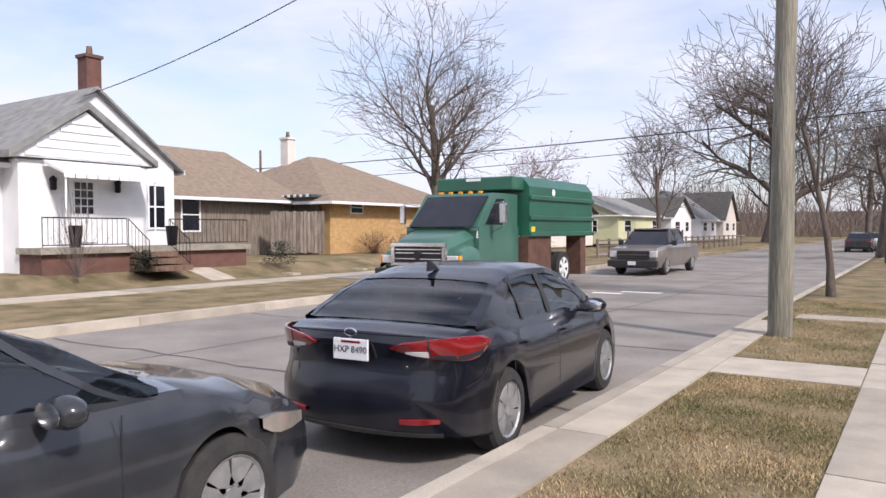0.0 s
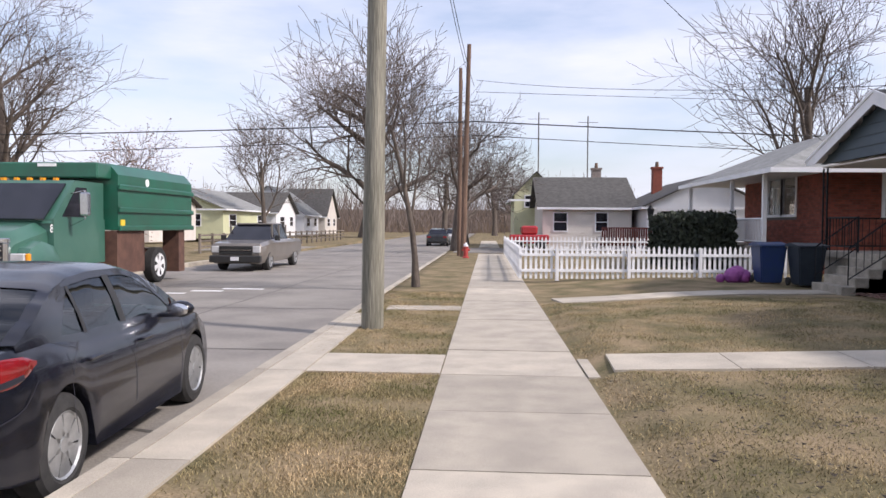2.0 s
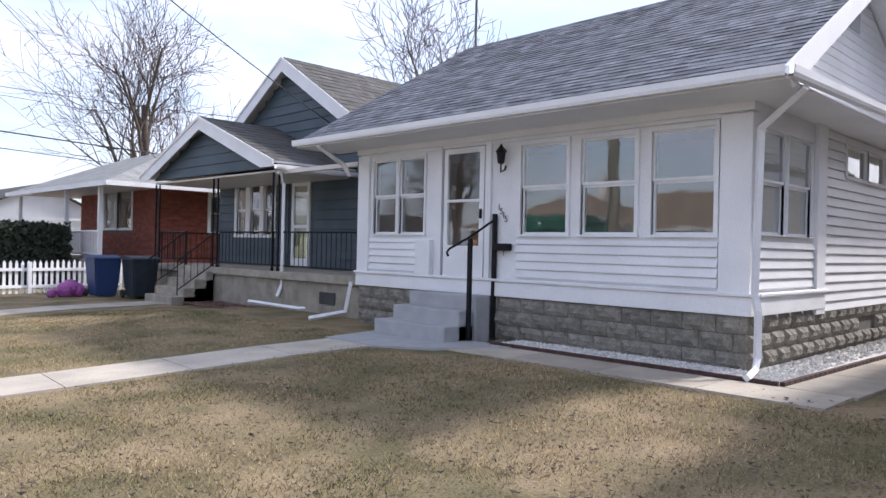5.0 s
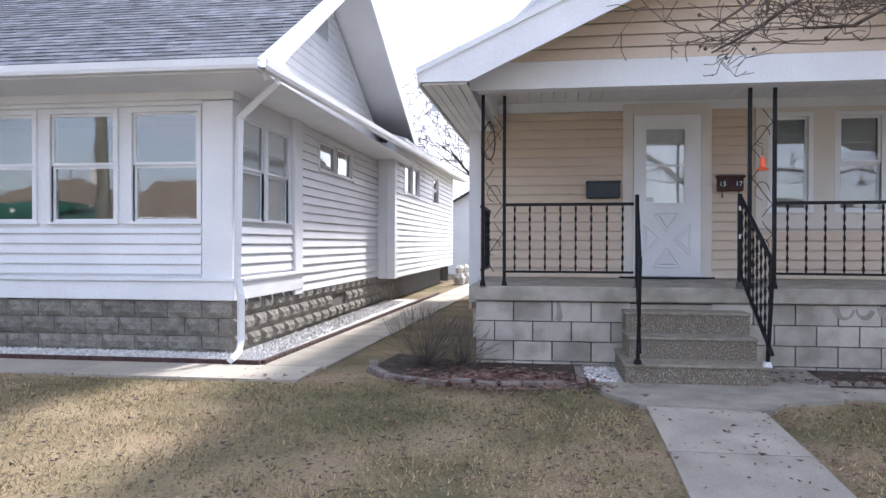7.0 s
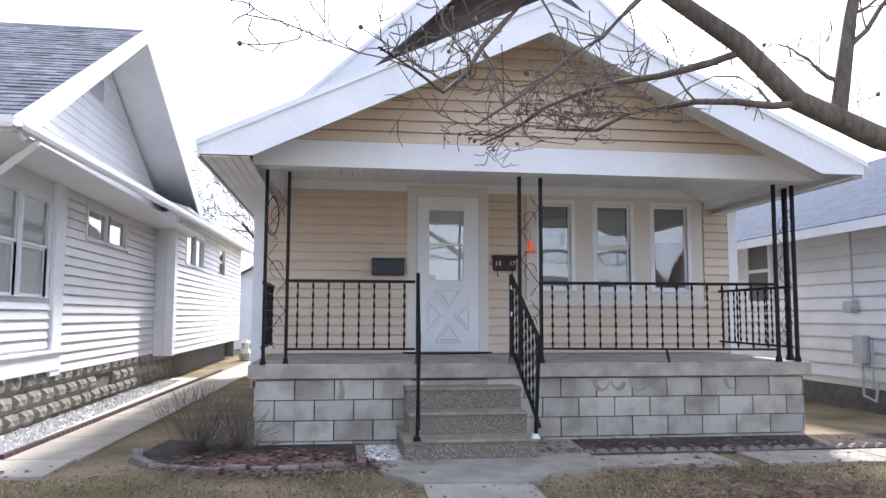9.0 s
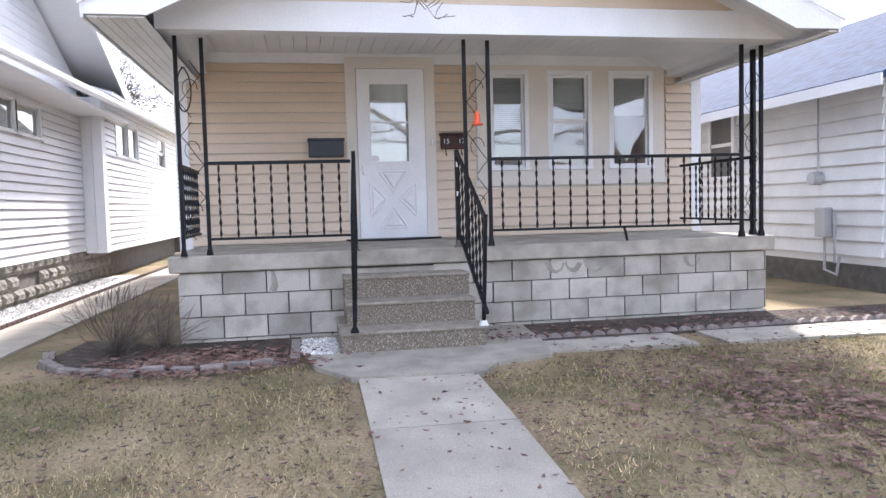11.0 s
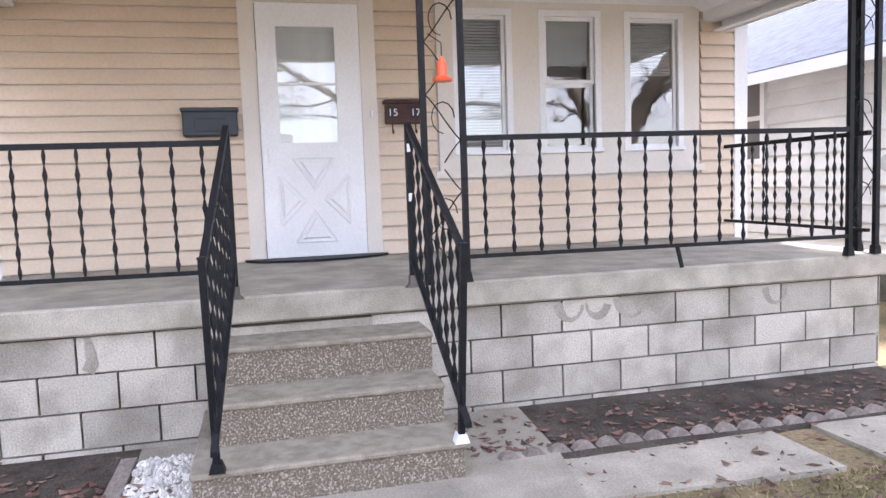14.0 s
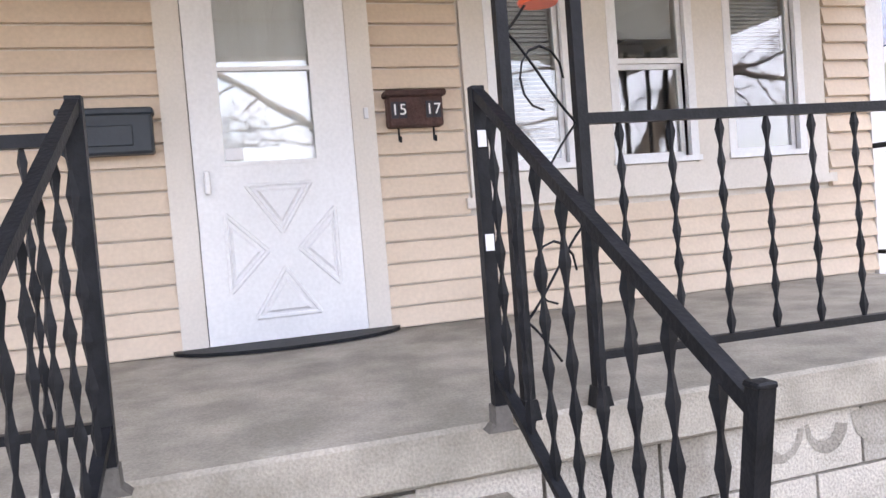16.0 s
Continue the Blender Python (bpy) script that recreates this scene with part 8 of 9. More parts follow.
# ---- trees ----
def tree(at, height, seed, spread=0.8, trunk=0.2, label="", levels=5, fork=0.25, droop=0.0, lean=(0, 0), kids=(5, 5, 5, 5), gnarl=0.25, leafy=0, start_angle=38, min_r=0.006, twig_mat=None, bark_mat=None, bias=None):
    """A bare tree: a tapered trunk with limbs that branch into twigs."""
    t = thing("tree", at, label, "tree", "street trees")
    rn = random.Random(seed)
    V, F = {0: [], 1: []}, {0: [], 1: []}
    leaves = []

    def limb(p, d, length, r, level):
        n = 6 if level <= 1 else (5 if level == 2 else 3)
        sides = 8 if level == 0 else (6 if level == 1 else (4 if level == 2 else 3))
        k = 0 if level <= 2 else 1
        pts, dirs, rs = [p.copy()], [d.copy()], [r]
        end = r * (0.45 if level == 0 else 0.3)
        for i in range(n):
            g = gnarl * (0.35 if level == 0 else 1.0)
            d = (d + Vector((rn.uniform(-g, g), rn.uniform(-g, g), rn.uniform(-g, g) * 0.7 + (0.05 if level else 0) - droop * (level > 1) * 0.15))).normalized()
            p = p + d * (length / n)
            pts.append(p.copy())
            dirs.append(d.copy())
            rs.append(r + (end - r) * (i + 1) / n)
        rs[0] *= 1.35 if level == 0 else 1.0
        base = len(V[k])
        for q, dd, rr in zip(pts, dirs, rs):
            u = dd.orthogonal().normalized()
            w = dd.cross(u)
            rr = max(rr, min_r)
            for j in range(sides):
                a = 2 * math.pi * j / sides
                V[k].append(q + u * (rr * math.cos(a)) + w * (rr * math.sin(a)))
        for i in range(n):
            for j in range(sides):
                a, b = base + i * sides + j, base + i * sides + (j + 1) % sides
                F[k].append((a, b, b + sides, a + sides))
        if leafy and level >= levels - 2:
            for _ in range(leafy):
                leaves.append(pts[-1] + Vector((rn.uniform(-.25, .25), rn.uniform(-.25, .25), rn.uniform(-.25, .25))))
        if level >= levels - 1:
            return
        m = kids[min(level, len(kids) - 1)]
        for c in range(m):
            f = (fork + (1 - fork) * (c + rn.random()) / m) if level == 0 else (0.2 + 0.8 * (c + rn.random()) / m)
            f = min(f, 0.99)
            i = min(int(f * n), n - 1)
            q = pts[i] + (pts[i + 1] - pts[i]) * (f * n - i)
            rr = (rs[i] + (rs[i + 1] - rs[i]) * (f * n - i))
            dd = dirs[i + 1]
            az = 2.4 * c + rn.uniform(-0.5, 0.5)
            u = dd.orthogonal().normalized()
            w = dd.cross(u)
            ang = radians(start_angle * rn.uniform(0.7, 1.35)) * (1.0 if level else spread)
            nd = (dd * math.cos(ang) + (u * math.cos(az) + w * math.sin(az)) * math.sin(ang)).normalized()
            if bias is not None:
                nd = (nd + Vector(bias) * 0.25).normalized()
            limb(q, nd, length * rn.uniform(0.5, 0.72) * (1.15 - 0.45 * f if level == 0 else 1), rr * rn.uniform(0.5, 0.68), level + 1)
    limb(Vector(at), Vector((lean[0], lean[1], 1)).normalized(), height * 0.58, trunk, 0)
    solid("trunk", V[0], F[0], bark_mat or M["bark"], t).data.shade_smooth()
    solid("crown", V[1], F[1], twig_mat or M["twig"], t, "bare thin twigs", "stuff")
    if leaves:
        LV, LF = [], []
        for q in leaves:
            a, s = rn.uniform(0, 6.28), rn.uniform(0.03, 0.07)
            k = len(LV)
            o = Vector((math.cos(a), math.sin(a), rn.uniform(-.5, .5))) * s
            o2 = Vector((-math.sin(a), math.cos(a), rn.uniform(-.6, .6))) * s * .7
            LV += [q - o, q + o2, q + o, q - o2]
            LF += [(k, k + 1, k + 2, k + 3)]
        solid("leaves", LV, LF, M["blossom"], t, "dry brown leaves left on the twigs", "stuff")
    return t


# clump by the truck: large spreading elm beyond the brick house
tree((-30, 47, 0.3), 18.5, 11, 0.95, 0.42, "large bare spreading tree behind the brick house", kids=(9, 7, 6, 5), fork=0.16, gnarl=0.2, min_r=0.014)
tree((-13.6, 90, 0.1), 27, 23, 1.1, 0.95, "old bare elm with a heavy forked trunk and a broad crown", kids=(8, 7, 7, 6), fork=0.2, gnarl=0.3, droop=0.15, min_r=0.022)
tree((-0.8, 60, 0.0), 11.5, 31, 0.9, 0.2, "bare street tree further down the street", kids=(6, 6, 5, 5), gnarl=0.3, min_r=0.014)
tree((-0.98, 20.3, 0.0), 7.2, 7, 0.6, 0.09, "young bare street tree in the grass verge", kids=(6, 6, 5, 4), fork=0.35, gnarl=0.22, min_r=0.006)
tree((-1.0, 47.5, 0.0), 10.5, 41, 1.15, 0.38, "gnarled bare tree by the corner", kids=(6, 6, 5, 5), fork=0.35, gnarl=0.38, min_r=0.011, bias=(0.4, 0, 0.1))
tree((-17.5, 36.5, 0.1), 6.5, 52, 0.9, 0.14, "small tree with pale dry leaves still on it", kids=(6, 6, 5), levels=4, fork=0.2, leafy=9, min_r=0.01)
tree((-19.5, 42.5, 0.1), 7.5, 55, 0.9, 0.15, "small tree with pale dry leaves still on it", kids=(6, 6, 5), levels=4, fork=0.2, leafy=9, min_r=0.011)
tree((-19, 66, 0.1), 12, 61, 0.7, 0.25, "slender bare tree between the houses", kids=(7, 6, 5, 4), fork=0.2, min_r=0.015)
tree((17.5, 41, 0.2), 15, 71, 0.75, 0.35, "tall bare tree behind the corner house", kids=(8, 7, 6, 5), fork=0.12, gnarl=0.16, min_r=0.012)
tree((25, 26, 0.2), 14, 72, 0.6, 0.3, "bare tree behind the blue house", kids=(7, 6, 5, 4), fork=0.25, gnarl=0.2, min_r=0.013)
tree((34, 10, 0.2), 11, 75, 0.7, 0.25, "bare tree behind the white house", kids=(7, 6, 6, 5), fork=0.2, gnarl=0.2, min_r=0.014)
tree((38, 4, 0.2), 12, 76, 0.9, 0.28, "bare tree behind the garages", kids=(7, 6, 6, 5), fork=0.15, gnarl=0.2, min_r=0.014)
for k, (x, y, h) in enumerate(((-14, 92, 15), (-16, 118, 17), (-4.5, 95, 14), (2, 118, 16), (5, 100, 11), (-3, 135, 15))):
    tree((x, y, 0), h, 80 + k, 0.9, 0.4, "bare tree far down the street", kids=(6, 6, 5, 4), fork=0.2, gnarl=0.28, min_r=0.02)


def over_branch():
    """The neighbour's tree whose boughs hang over the view of the porch."""
    t = thing("tree", (4.6, -6.6, 0.1), "large bare tree with a thick bough and hanging seed-ball twigs", "tree", "street trees")
    rn = random.Random(9)
    V, F = [[], []], [[], []]
    balls = []

    def limb(p, d, length, r, level):
        n = (10, 8, 6, 4, 3)[level]
        sides = (9, 6, 5, 3, 3)[level]
        k = 0 if level < 2 else 1
        pts, dirs, rs = [p.copy()], [d.copy()], [r]
        for i in range(n):
            g = (0.16, 0.28, 0.4, 0.5, 0.55)[level]
            sag = (0.0, 0.07, 0.10, 0.06, 0.0)[level]
            d = (d + Vector((rn.uniform(-g, g), rn.uniform(-g, g), rn.uniform(-g, g) - sag))).normalized()
            if p.z < 2.8 and d.z < 0.1:
                d = Vector((d.x, d.y, 0.12 + 0.5 * (2.8 - p.z))).normalized()
            p = p + d * length / n
            pts.append(p.copy())
            dirs.append(d)
            rs.append(r * (1 - 0.72 * (i + 1) / n))
        base = len(V[k])
        for q, dd, rr in zip(pts, dirs, rs):
            u = dd.orthogonal().normalized()
            w = dd.cross(u)
            for j in range(sides):
                a = 2 * math.pi * j / sides
                V[k].append(q + (u * math.cos(a) + w * math.sin(a)) * max(rr, 0.0035))
        for i in range(n):
            for j in range(sides):
                a, b = base + i * sides + j, base + i * sides + (j + 1) % sides
                F[k].append((a, b, b + sides, a + sides))
        if level >= 3 and rn.random() < 0.10:
            balls.append(pts[-1])
        if level == 4:
            return
        for c in range((7, 6, 5, 3)[level]):
            f = 0.15 + 0.83 * (c + rn.random()) / (7, 6, 5, 3)[level]
            i = min(int(f * n), n - 1)
            dd = dirs[i + 1]
            u = dd.orthogonal().normalized()
            w = dd.cross(u)
            az = 2.4 * c + rn.uniform(-.6, .6)
            ang = radians(rn.uniform(30, 65))
            nd = dd * math.cos(ang) + (u * math.cos(az) + w * math.sin(az)) * math.sin(ang)
            limb(pts[i], nd, length * rn.uniform(0.35, 0.52), rs[i] * rn.uniform(0.32, 0.5), level + 1)
    bough = [Vector(p) for p in ((5.0, -6.6, 0.0), (4.95, -6.3, 1.7), (5.0, -4.6, 2.25), (5.0, -3.0, 2.42), (5.0, -1.85, 2.64), (5.0, -1.35, 2.84), (5.0, -1.0, 3.16), (5.0, -0.5, 3.47), (4.98, 0.3, 3.95), (4.95, 1.2, 4.5))]
    rad = (0.34, 0.25, 0.12, 0.085, 0.068, 0.06, 0.055, 0.045, 0.034, 0.015)
    base = 0
    for i, (q, rr) in enumerate(zip(bough, rad)):
        dd = (bough[min(i + 1, len(bough) - 1)] - bough[max(i - 1, 0)]).normalized()
        u = dd.orthogonal().normalized()
        w = dd.cross(u)
        for j in range(10):
            a = 2 * math.pi * j / 10
            V[0].append(q + (u * math.cos(a) + w * math.sin(a)) * rr)
    for i in range(len(bough) - 1):
        for j in range(10):
            a, b = i * 10 + j, i * 10 + (j + 1) % 10
            F[0].append((a, b, b + 10, a + 10))
    for q, d, L, r, lv in (((5.0, -1.4, 2.83), (-0.05, 1.0, 0.12), 1.7, 0.024, 1), ((5.0, -1.05, 3.12), (0.1, 1.0, -0.02), 2.0, 0.024, 1), ((5.0, -0.5, 3.47), (0.0, 0.9, -0.45), 1.3, 0.02, 2), ((5.0, -0.2, 3.6), (-0.1, 1.0, -0.25), 1.9, 0.022, 1),
                           ((5.0, -2.4, 2.54), (0.15, -0.4, 0.9), 2.2, 0.06, 1), ((5.0, -1.6, 2.75), (-0.1, -0.3, 0.9), 1.8, 0.05, 1), ((5.0, -1.9, 2.64), (0.3, 0.6, -0.5), 0.9, 0.012, 2), ((5.0, -2.6, 2.48), (0.2, -0.2, -0.8), 0.7, 0.012, 2), ((4.97, -6.1, 2.0), (0.3, -0.3, 1.2), 5, 0.2, 0), ((4.95, -6.2, 1.9), (-0.6, 0.4, 1.2), 4.5, 0.15, 0), ((4.97, 0.5, 4.05), (0, 1, 0.0), 1.6, 0.02, 1)):
        limb(Vector(q), Vector(d).normalized(), L, r, lv)
    solid("trunk", V[0], F[0], M["bark"], t).data.shade_smooth()
    solid("crown", V[1], F[1], M["twig"], t, "bare hanging twigs", "stuff")
    bm = bmesh.new()
    for q in balls[:160]:
        bmesh.ops.create_icosphere(bm, subdivisions=1, radius=0.014, matrix=Matrix.Translation(q))
    part("seed_ball", bm, M["bark"], t, "small dark seed balls")["kind"] = "stuff"


over_branch()


def bush(x, y, z, r, h, n, mat, label, seed, stems=True, cat="bush"):
    b = thing("bush", (x, y, z), label, cat)
    rn = random.Random(seed)
    V, F = [], []
    for _ in range(n):
        a, e = rn.uniform(0, 6.28), rn.uniform(0.1, 1.45)
        d = Vector((math.cos(a) * math.cos(e), math.sin(a) * math.cos(e), math.sin(e)))
        if stems:
            p = Vector((x + rn.uniform(-.1, .1) * r, y + rn.uniform(-.1, .1) * r, z))
            for _s in range(4):
                d = (d + Vector((rn.uniform(-.3, .3), rn.uniform(-.3, .3), rn.uniform(-.25, .2)))).normalized()
                q = p + Vector((d.x * r, d.y * r, abs(d.z) * h)) * 0.27
                k = len(V)
                o = Vector((0.004, 0.003, 0))
                V += [p - o, p + o, q + o * .6, q - o * .6, p + Vector((0, 0.005, 0.004))]
                F += [(k, k + 1, k + 2, k + 3), (k + 4, k + 1, k + 2)]
                p = q
        else:
            u = rn.random() ** 0.35
            p = Vector((x, y, z)) + Vector((d.x * r * u, d.y * r * u, d.z * h * u))
            a = rn.uniform(0, 6.28)
            s = rn.uniform(.02, .05)
            o, o2 = Vector((math.cos(a), math.sin(a), rn.uniform(-.6, .6))) * s, Vector((-math.sin(a), math.cos(a), rn.uniform(-.6, .6))) * s * .6
            k = len(V)
            V += [p - o, p + o2, p + o, p - o2]
            F += [(k, k + 1, k + 2, k + 3)]
    solid("stem_tangle" if stems else "foliage", V, F, mat, b, kind="stuff")
    return b


bush(8.6, 2.55, 0.28, 0.62, 0.62, 160, M["oldwood"], "dead tangled grey stems beside the porch corner", 3)
bush(8.75, 2.2, 0.28, 0.45, 0.5, 90, M["oldwood"], "dead tangled grey stems against the block wall", 4)
bush(-22.8, 30.5, 0.4, 1.3, 1.1, 260, M["rust"], "brown leafless shrub before the brick wall", 5)
bush(-22.8, 33.0, 0.4, 1.0, 1.0, 200, M["rust"], "brown leafless shrub before the brick wall", 6)
bush(-18.0, 14.0, 0.35, 0.5, 0.7, 900, M["hedge"], "small green clipped shrub by the steps", 8, False)
bush(-18.3, 19.6, 0.35, 0.7, 0.9, 1200, M["hedge"], "rounded green shrub beside the white porch", 9, False)
bush(-18.1, 12.0, 0.35, 0.9, 2.2, 60, M["twig"], "thin bare shrub before the white house", 10)
hd = thing("hedge", (8.3, 27, 0.1), "dark green clipped hedge by the corner house", "hedge")
rn_ = random.Random(4)
V, F = [], []
for _ in range(9000):
    f = rn_.choice((0, 1, 2, 3))
    x, y, z = rn_.uniform(7.0, 8.8), rn_.uniform(25.6, 30.0), rn_.uniform(0.15, 1.95)
    if f == 0:
        x = 7.0 + rn_.uniform(-.06, .2)
    elif f == 1:
        y = 25.6 + rn_.uniform(-.06, .2)
    elif f == 2:
        z = 1.95 + rn_.uniform(-.25, .16) * rn_.random()
    a, s = rn_.uniform(0, 6.28), rn_.uniform(.04, .09)
    k = len(V)
    V += [(x - s * math.cos(a), y - s * math.sin(a), z - s * .4), (x - s * math.sin(a) * .5, y + s * math.cos(a) * .5, z + s), (x + s * math.cos(a), y + s * math.sin(a), z + s * .3), (x + s * .2, y - s * .2, z - s * .6)]
    F += [(k, k + 1, k + 2, k + 3)]
solid("leaves", V, F, M["hedge"], hd, kind="stuff")
bm = bmesh.new()
box(bm, 7.12, 8.7, 25.72, 29.9, 0.1, 1.82)
part("core", bm, M["hedge"], hd)

# far woods
rn_ = random.Random(8)
V, F = [], []
for _ in range(5200):
    a = rn_.uniform(0, 1)
    x, y = -75 + 190 * a, 150 + rn_.uniform(-14, 14) - 30 * abs(a - 0.4)
    h = rn_.uniform(3, 12) * (0.7 + 0.3 * math.sin(x * 0.13))
    dx, dy = rn_.uniform(-2.4, 2.4), rn_.uniform(-1, 1)
    w = rn_.uniform(0.03, 0.12)
    z = rn_.uniform(0, 4)
    k = len(V)
    V += [(x - w, y, z), (x + w, y, z), (x + dx + w * .3, y + dy, z + h * .8), (x + dx - w * .3, y + dy, z + h * .8)]
    F += [(k, k + 1, k + 2, k + 3)]
tagged(solid("woods", V, F, M["far_wood"]), "hazy brown line of bare woods", kind="stuff")
bm = bmesh.new()
box(bm, -120, 150, 164, 166, -1, 5)
structure("backdrop", bm, material("dry_bank", (0.20, 0.15, 0.11), (0.14, 0.105, 0.08), 0.95, scale=0.2, fine=3, bump=0.3), "brown overgrown bank far away")

# ---- poles, wires, hydrant ----
def pole(x, y, h, r, mat, label, lean=(0, 0)):
    p = thing("utility_pole", (x, y, -0.1), label, "pole", "utility poles")
    bm = bmesh.new()
    n, k = 12, 14
    rings = []
    for i in range(k + 1):
        z = h * i / k
        rr = r * (1 - 0.32 * i / k)
        rings.append([(x + lean[0] * z + rr * (1 + 0.03 * math.sin(3 * j + i)) * math.cos(2 * math.pi * j / n), y + lean[1] * z + rr * math.sin(2 * math.pi * j / n), z - 0.1) for j in range(n)])
    loft(bm, rings)
    part("shaft", bm, mat, p, smooth=40)
    return p


pole(-0.92, 12.75, 10, 0.175, M["pole"], "weathered grey-green wooden utility pole in the verge", (0.012, 0.0))
pole(-0.40, 39.3, 10.9, 0.15, M["redpole"], "brown wooden utility pole at the corner", (0.022, 0))
pole(-0.62, 40.2, 9.9, 0.13, M["redpole"], "brown wooden utility pole at the corner", (0.0, 0))
pole(-50, 48, 9, 0.15, M["redpole"], "distant brown wooden utility pole")
hyd = thing("fire_hydrant", (-0.2, 37.5, 0), "red fire hydrant with a pale cap", "hydrant")
bm = bmesh.new()
lathe(bm, (-0.2, 37.5, 0), [(0.17, 0), (0.17, 0.05), (0.11, 0.07), (0.11, 0.5), (0.15, 0.52), (0.15, 0.56)], 12)
cyl(bm, (-0.4, 37.5, 0.4), (0.0, 37.5, 0.4), 0.06, n=8)
part("body", bm, M["hydrant_red"], hyd)
bm = bmesh.new()
lathe(bm, (-0.2, 37.5, 0.56), [(0.12, 0), (0.1, 0.1), (0.03, 0.16), (0.03, 0.2)], 12)
part("cap", bm, M["plate"], hyd)


def wire(p0, p1, sag, r, label="thin black overhead cable"):
    a, b = Vector(p0), Vector(p1)
    n = 18
    pts = [a + (b - a) * (i / n) - Vector((0, 0, sag * 4 * (i / n) * (1 - i / n))) for i in range(n + 1)]
    w = thing("overhead_cable", a, label, "cable", "overhead cables")
    bm = bmesh.new()
    tube(bm, pts, r, 4)
    part("cable", bm, M["wire"], w)


wire((-60, 41, 6.7), (0.2, 39.3, 6.9), 0.5, 0.03)
wire((0.2, 39.3, 6.9), (60, 41, 5.6), 0.4, 0.03)
wire((-60, 41, 5.6), (0.2, 39.3, 6.2), 0.6, 0.018)
wire((0.2, 39.3, 6.2), (60, 41, 4.8), 0.5, 0.018)
wire((0.2, 39.3, 8.4), (60, 41, 7.6), 0.3, 0.012)
wire((-0.2, 39.3, 9.2), (-0.75, 12.7, 10.1), 0.5, 0.012)
wire((0.1, 39.3, 8.7), (-0.6, 12.7, 9.6), 0.6, 0.012)
wire((-0.7, 12.75, 9.3), (10.9, 15.2, 4.35), 0.25, 0.012, "thin service cable to the blue house")
wire((-0.7, 12.75, 9.2), (11.0, 24.6, 4.2), 0.3, 0.01)
wire((0.2, 39.3, 9.0), (14, 20, 5.2), 0.4, 0.01)
wire((-0.75, 12.7, 9.5), (-24, 14.0, 5.6), 0.9, 0.014, "service cable to the white house across the street")
wire((-0.75, 12.7, 9.9), (-0.6, -30, 9.9), 0.6, 0.012)
for x, y in ((4.8, 60), (8.9, 62)):
    an = thing("aerial_mast", (x, y, 0), "thin lattice aerial mast behind the houses", "antenna")
    bm = bmesh.new()
    cyl(bm, (x, y, 0), (x, y, 10.5), 0.05, n=4)
    cyl(bm, (x - .8, y, 10), (x + .8, y, 10), 0.02, n=4)
    part("mast", bm, M["mortar"], an)
lp = thing("street_lamp", (7.6, 24.5, 0.1), "black garden lamp post with a lantern", "lamp")
bm = bmesh.new()
lathe(bm, (7.7, 33.0, 0.1), [(0.06, 0), (0.035, 0.2), (0.035, 1.75), (0.06, 1.8), (0.1, 1.85), (0.15, 2.2), (0.16, 2.22), (0.03, 2.4)], 8)
part("post", bm, M["iron"], lp)
dk = thing("deck", (9, 44.3, 0), "dark red wooden deck and board fence", "deck")
for k in range(26):
    piece("deck_post", M["redwood"], dk, (0.08, 0.08, 0.95), (7.4 + 0.13 * k, 44.0, 1.0), "box")
piece("deck_rail", M["redwood"], dk, (3.5, 0.1, 0.08), (9.1, 44.0, 1.5), "box")
piece("deck_floor", M["redwood"], dk, (3.5, 1.4, 0.12), (9.1, 44.7, 0.55), "box")
for k in range(16):
    piece("fence_board", M["redwood"], dk, (0.14, 0.03, 1.6), (11.3 + 0.15 * k, 43.6, 0.9), "box")

# ---- leaves, twigs and grass ----
scatter("dead_leaves", M["leaf"], "drift of brown dead leaves in the bed", 1500, lambda r: (r.gauss(8.0, 0.28), r.gauss(1.75, 0.45)), 0.035, 21, 0.005, True, z_of=lambda x, y: 0.297)
scatter("dead_leaves", M["leaf"], "dead leaves along the block wall", 750, lambda r: (8.18 + 0.6 * r.random() ** 2, -0.7 - 5.5 * r.random()), 0.032, 22, 0.005, True, z_of=lambda x, y: 0.297)
scatter("dead_leaves", M["leaf"], "red-brown dead leaves on the lawn", 1700, lambda r: (r.gauss(5.9, 0.75), r.gauss(-2.1, 0.55)), 0.035, 23, 0.015, True)
scatter("dead_leaves", M["leaf"], "dead leaves strewn over the lawn", 2300, lambda r: (r.uniform(2.6, 8.3), r.uniform(-5.5, 4.5)), 0.024, 24, 0.012, True)
scatter("dead_leaves", M["leaf"], "dead leaves along the path's edges", 420, lambda r: (r.uniform(3.0, 7.6), r.choice((-0.37, 0.66)) + r.gauss(0, 0.035)), 0.02, 25, 0.012, True)
scatter("dead_leaves", M["leaf"], "brown leaves and mulch by the blue house", 2600, lambda r: (r.uniform(8.4, 9.3), r.uniform(12.5, 17.3)), 0.04, 26, 0.01, True, z_of=lambda x, y: 0.215)


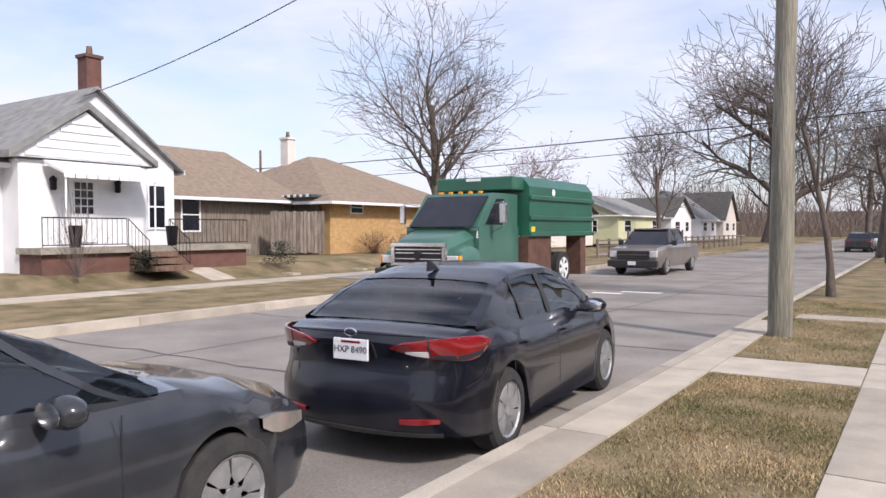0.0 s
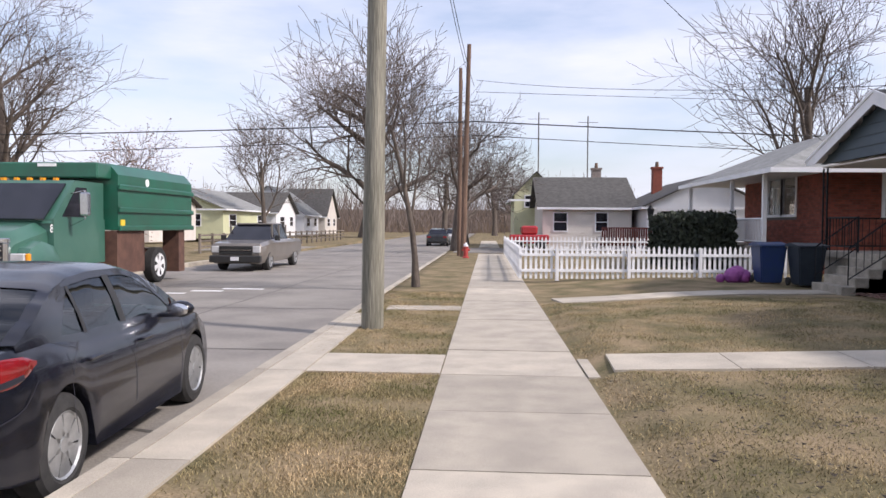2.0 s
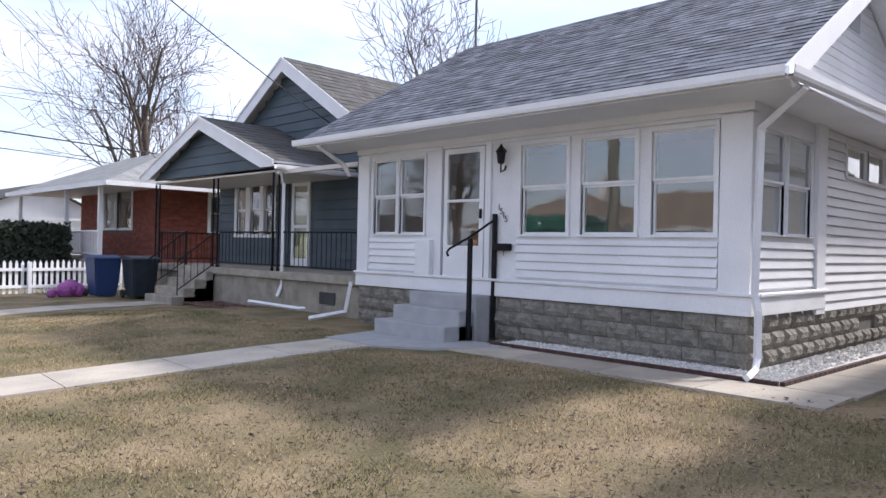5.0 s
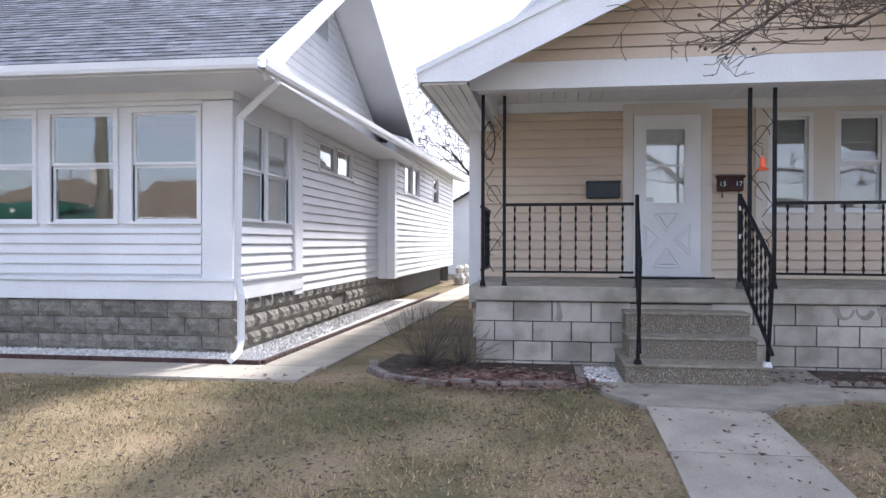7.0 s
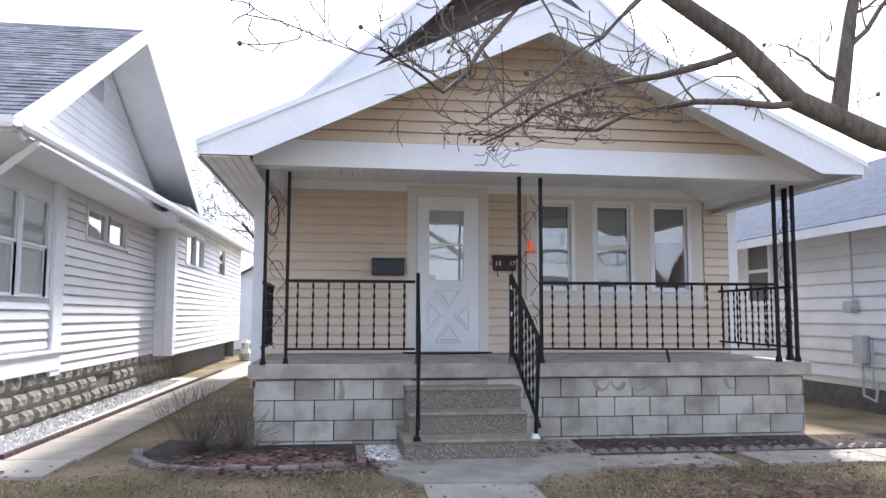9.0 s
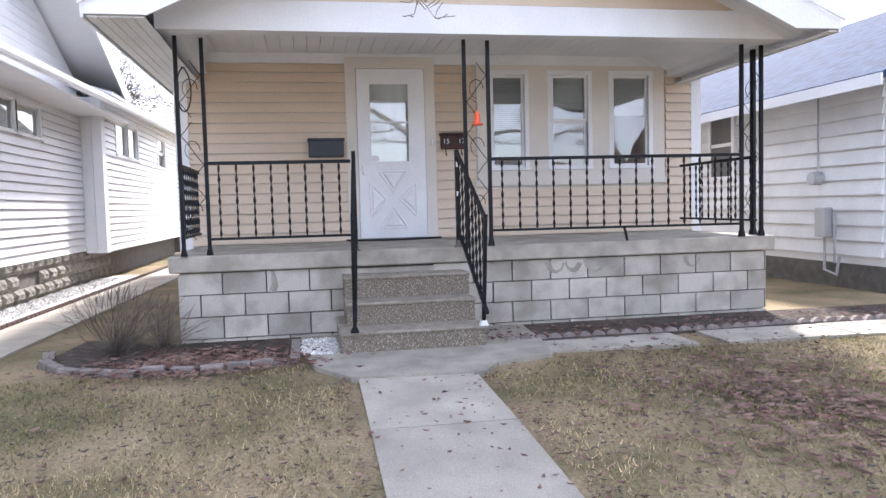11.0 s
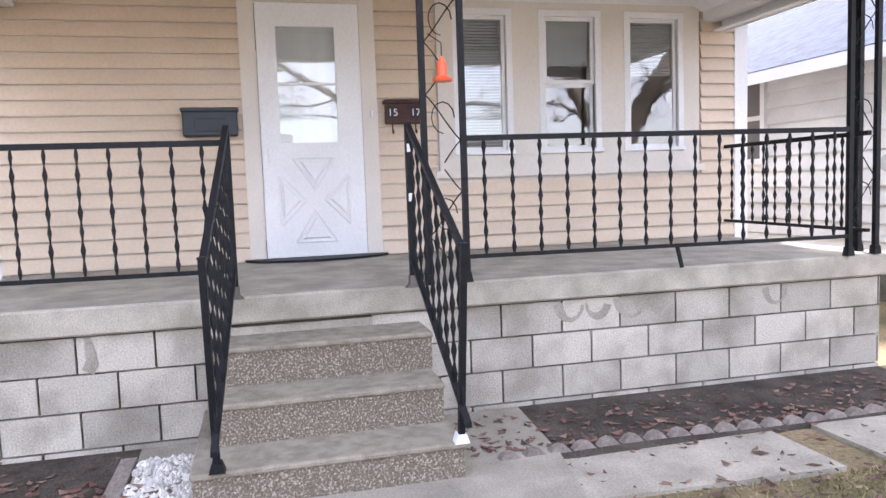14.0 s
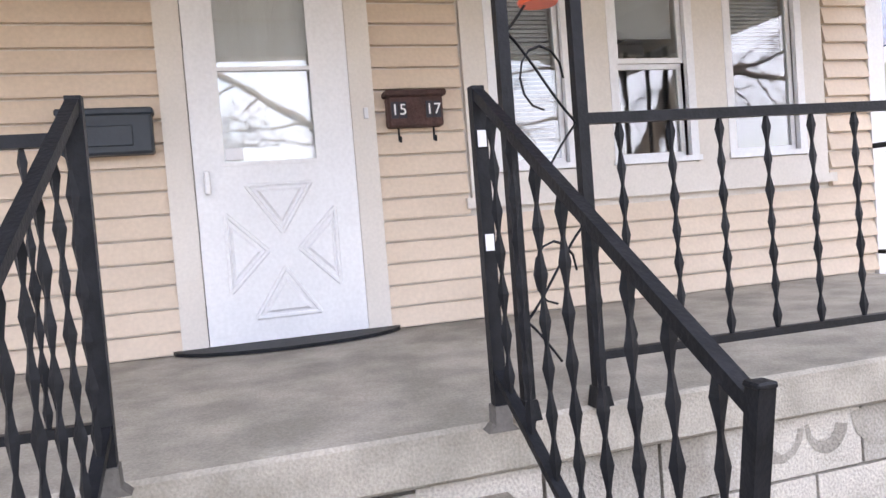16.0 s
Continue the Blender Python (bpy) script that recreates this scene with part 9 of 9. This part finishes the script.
def grass(name, n, region, seed, lo=0.014, hi=0.038):
    rn = random.Random(seed)
    V, F = [], []
    for _ in range(n):
        p = region(rn)
        if p is None:
            continue
        x, y = p
        q = noise.noise(Vector((x * 1.7, y * 1.7, 3)))
        if rn.random() < 0.35 - q:
            continue
        z = ground_z(x, y) - 0.012
        a, h, w = rn.uniform(0, 6.28), rn.uniform(lo, hi), rn.uniform(0.002, 0.0045)
        l = rn.uniform(0.2, 1.3) * h
        b = rn.uniform(0, 6.28)
        c, s = math.cos(a) * w, math.sin(a) * w
        k = len(V)
        V += [(x - c, y - s, z), (x + c, y + s, z), (x + math.cos(b) * l, y + math.sin(b) * l, z + h)]
        F += [(k, k + 1, k + 2)]
    return tagged(solid(name, V, F, M["blade"]), "short dry winter grass", kind="stuff")


def not_path(x, y):
    return not (-0.34 < y < 0.66 and x > 2) and not (-1.1 < y < 0.92 and x > 7.02 + 0.5 * max(0, abs(y - 0.13) - 0.55)) and not (x > 7.5 and y < -1.0) and not (9.15 < y < 10.2) and not (7.65 < x < 8.45 and 3.6 < y < 8.8) and not (x > 7.05 and 3.55 < y < 10.1 and y > 7.6)


scatter("lawn_litter", M["soil"], "dark crumbs of dead leaf in the thin lawn", 9000, lambda r: (lambda x, y: (x, y) if not_path(x, y) and not (x > 7.7 and y > 0.9) and math.sin(3.1 * x + 1.3 * y) * math.sin(2.3 * y - x) > r.uniform(-1.2, 0.6) else None)(2.0 + 5.9 * r.random(), r.uniform(-5.5, 9.1)), 0.017, 41, 0.018, True)
scatter("lawn_litter", M["soil"], "curled dark scraps of leaf in the lawn", 2600, lambda r: (lambda x, y: (x, y) if not_path(x, y) and not (x > 7.7 and y > 0.9) else None)(2.2 + 5.4 * r.random(), r.uniform(-5.0, 8.8)), 0.026, 43, 0.02, True)
grass("grass", 230000, lambda r: (lambda x, y: (x, y) if not_path(x, y) and not (x > 7.7 and y > 0.9) and not (x > 8.0 and y < -0.5) and not (x > 8 and y > 3.2) else None)(1.93 + 6.3 * r.random(), r.uniform(-5.5, 9.1)), 31)
grass("grass", 62999, lambda r: (r.uniform(1.93, 7.8), r.uniform(10.2, 16.5)), 32)
grass("grass", 62999, lambda r: (lambda x, y: (x, y) if y < 9.3 else None)(r.uniform(-1.08, 0.35), 3.0 + 6.3 * r.random()), 33)
grass("grass", 36400, lambda r: (r.uniform(-1.5, 0.35), r.uniform(10.45, 19)), 34)
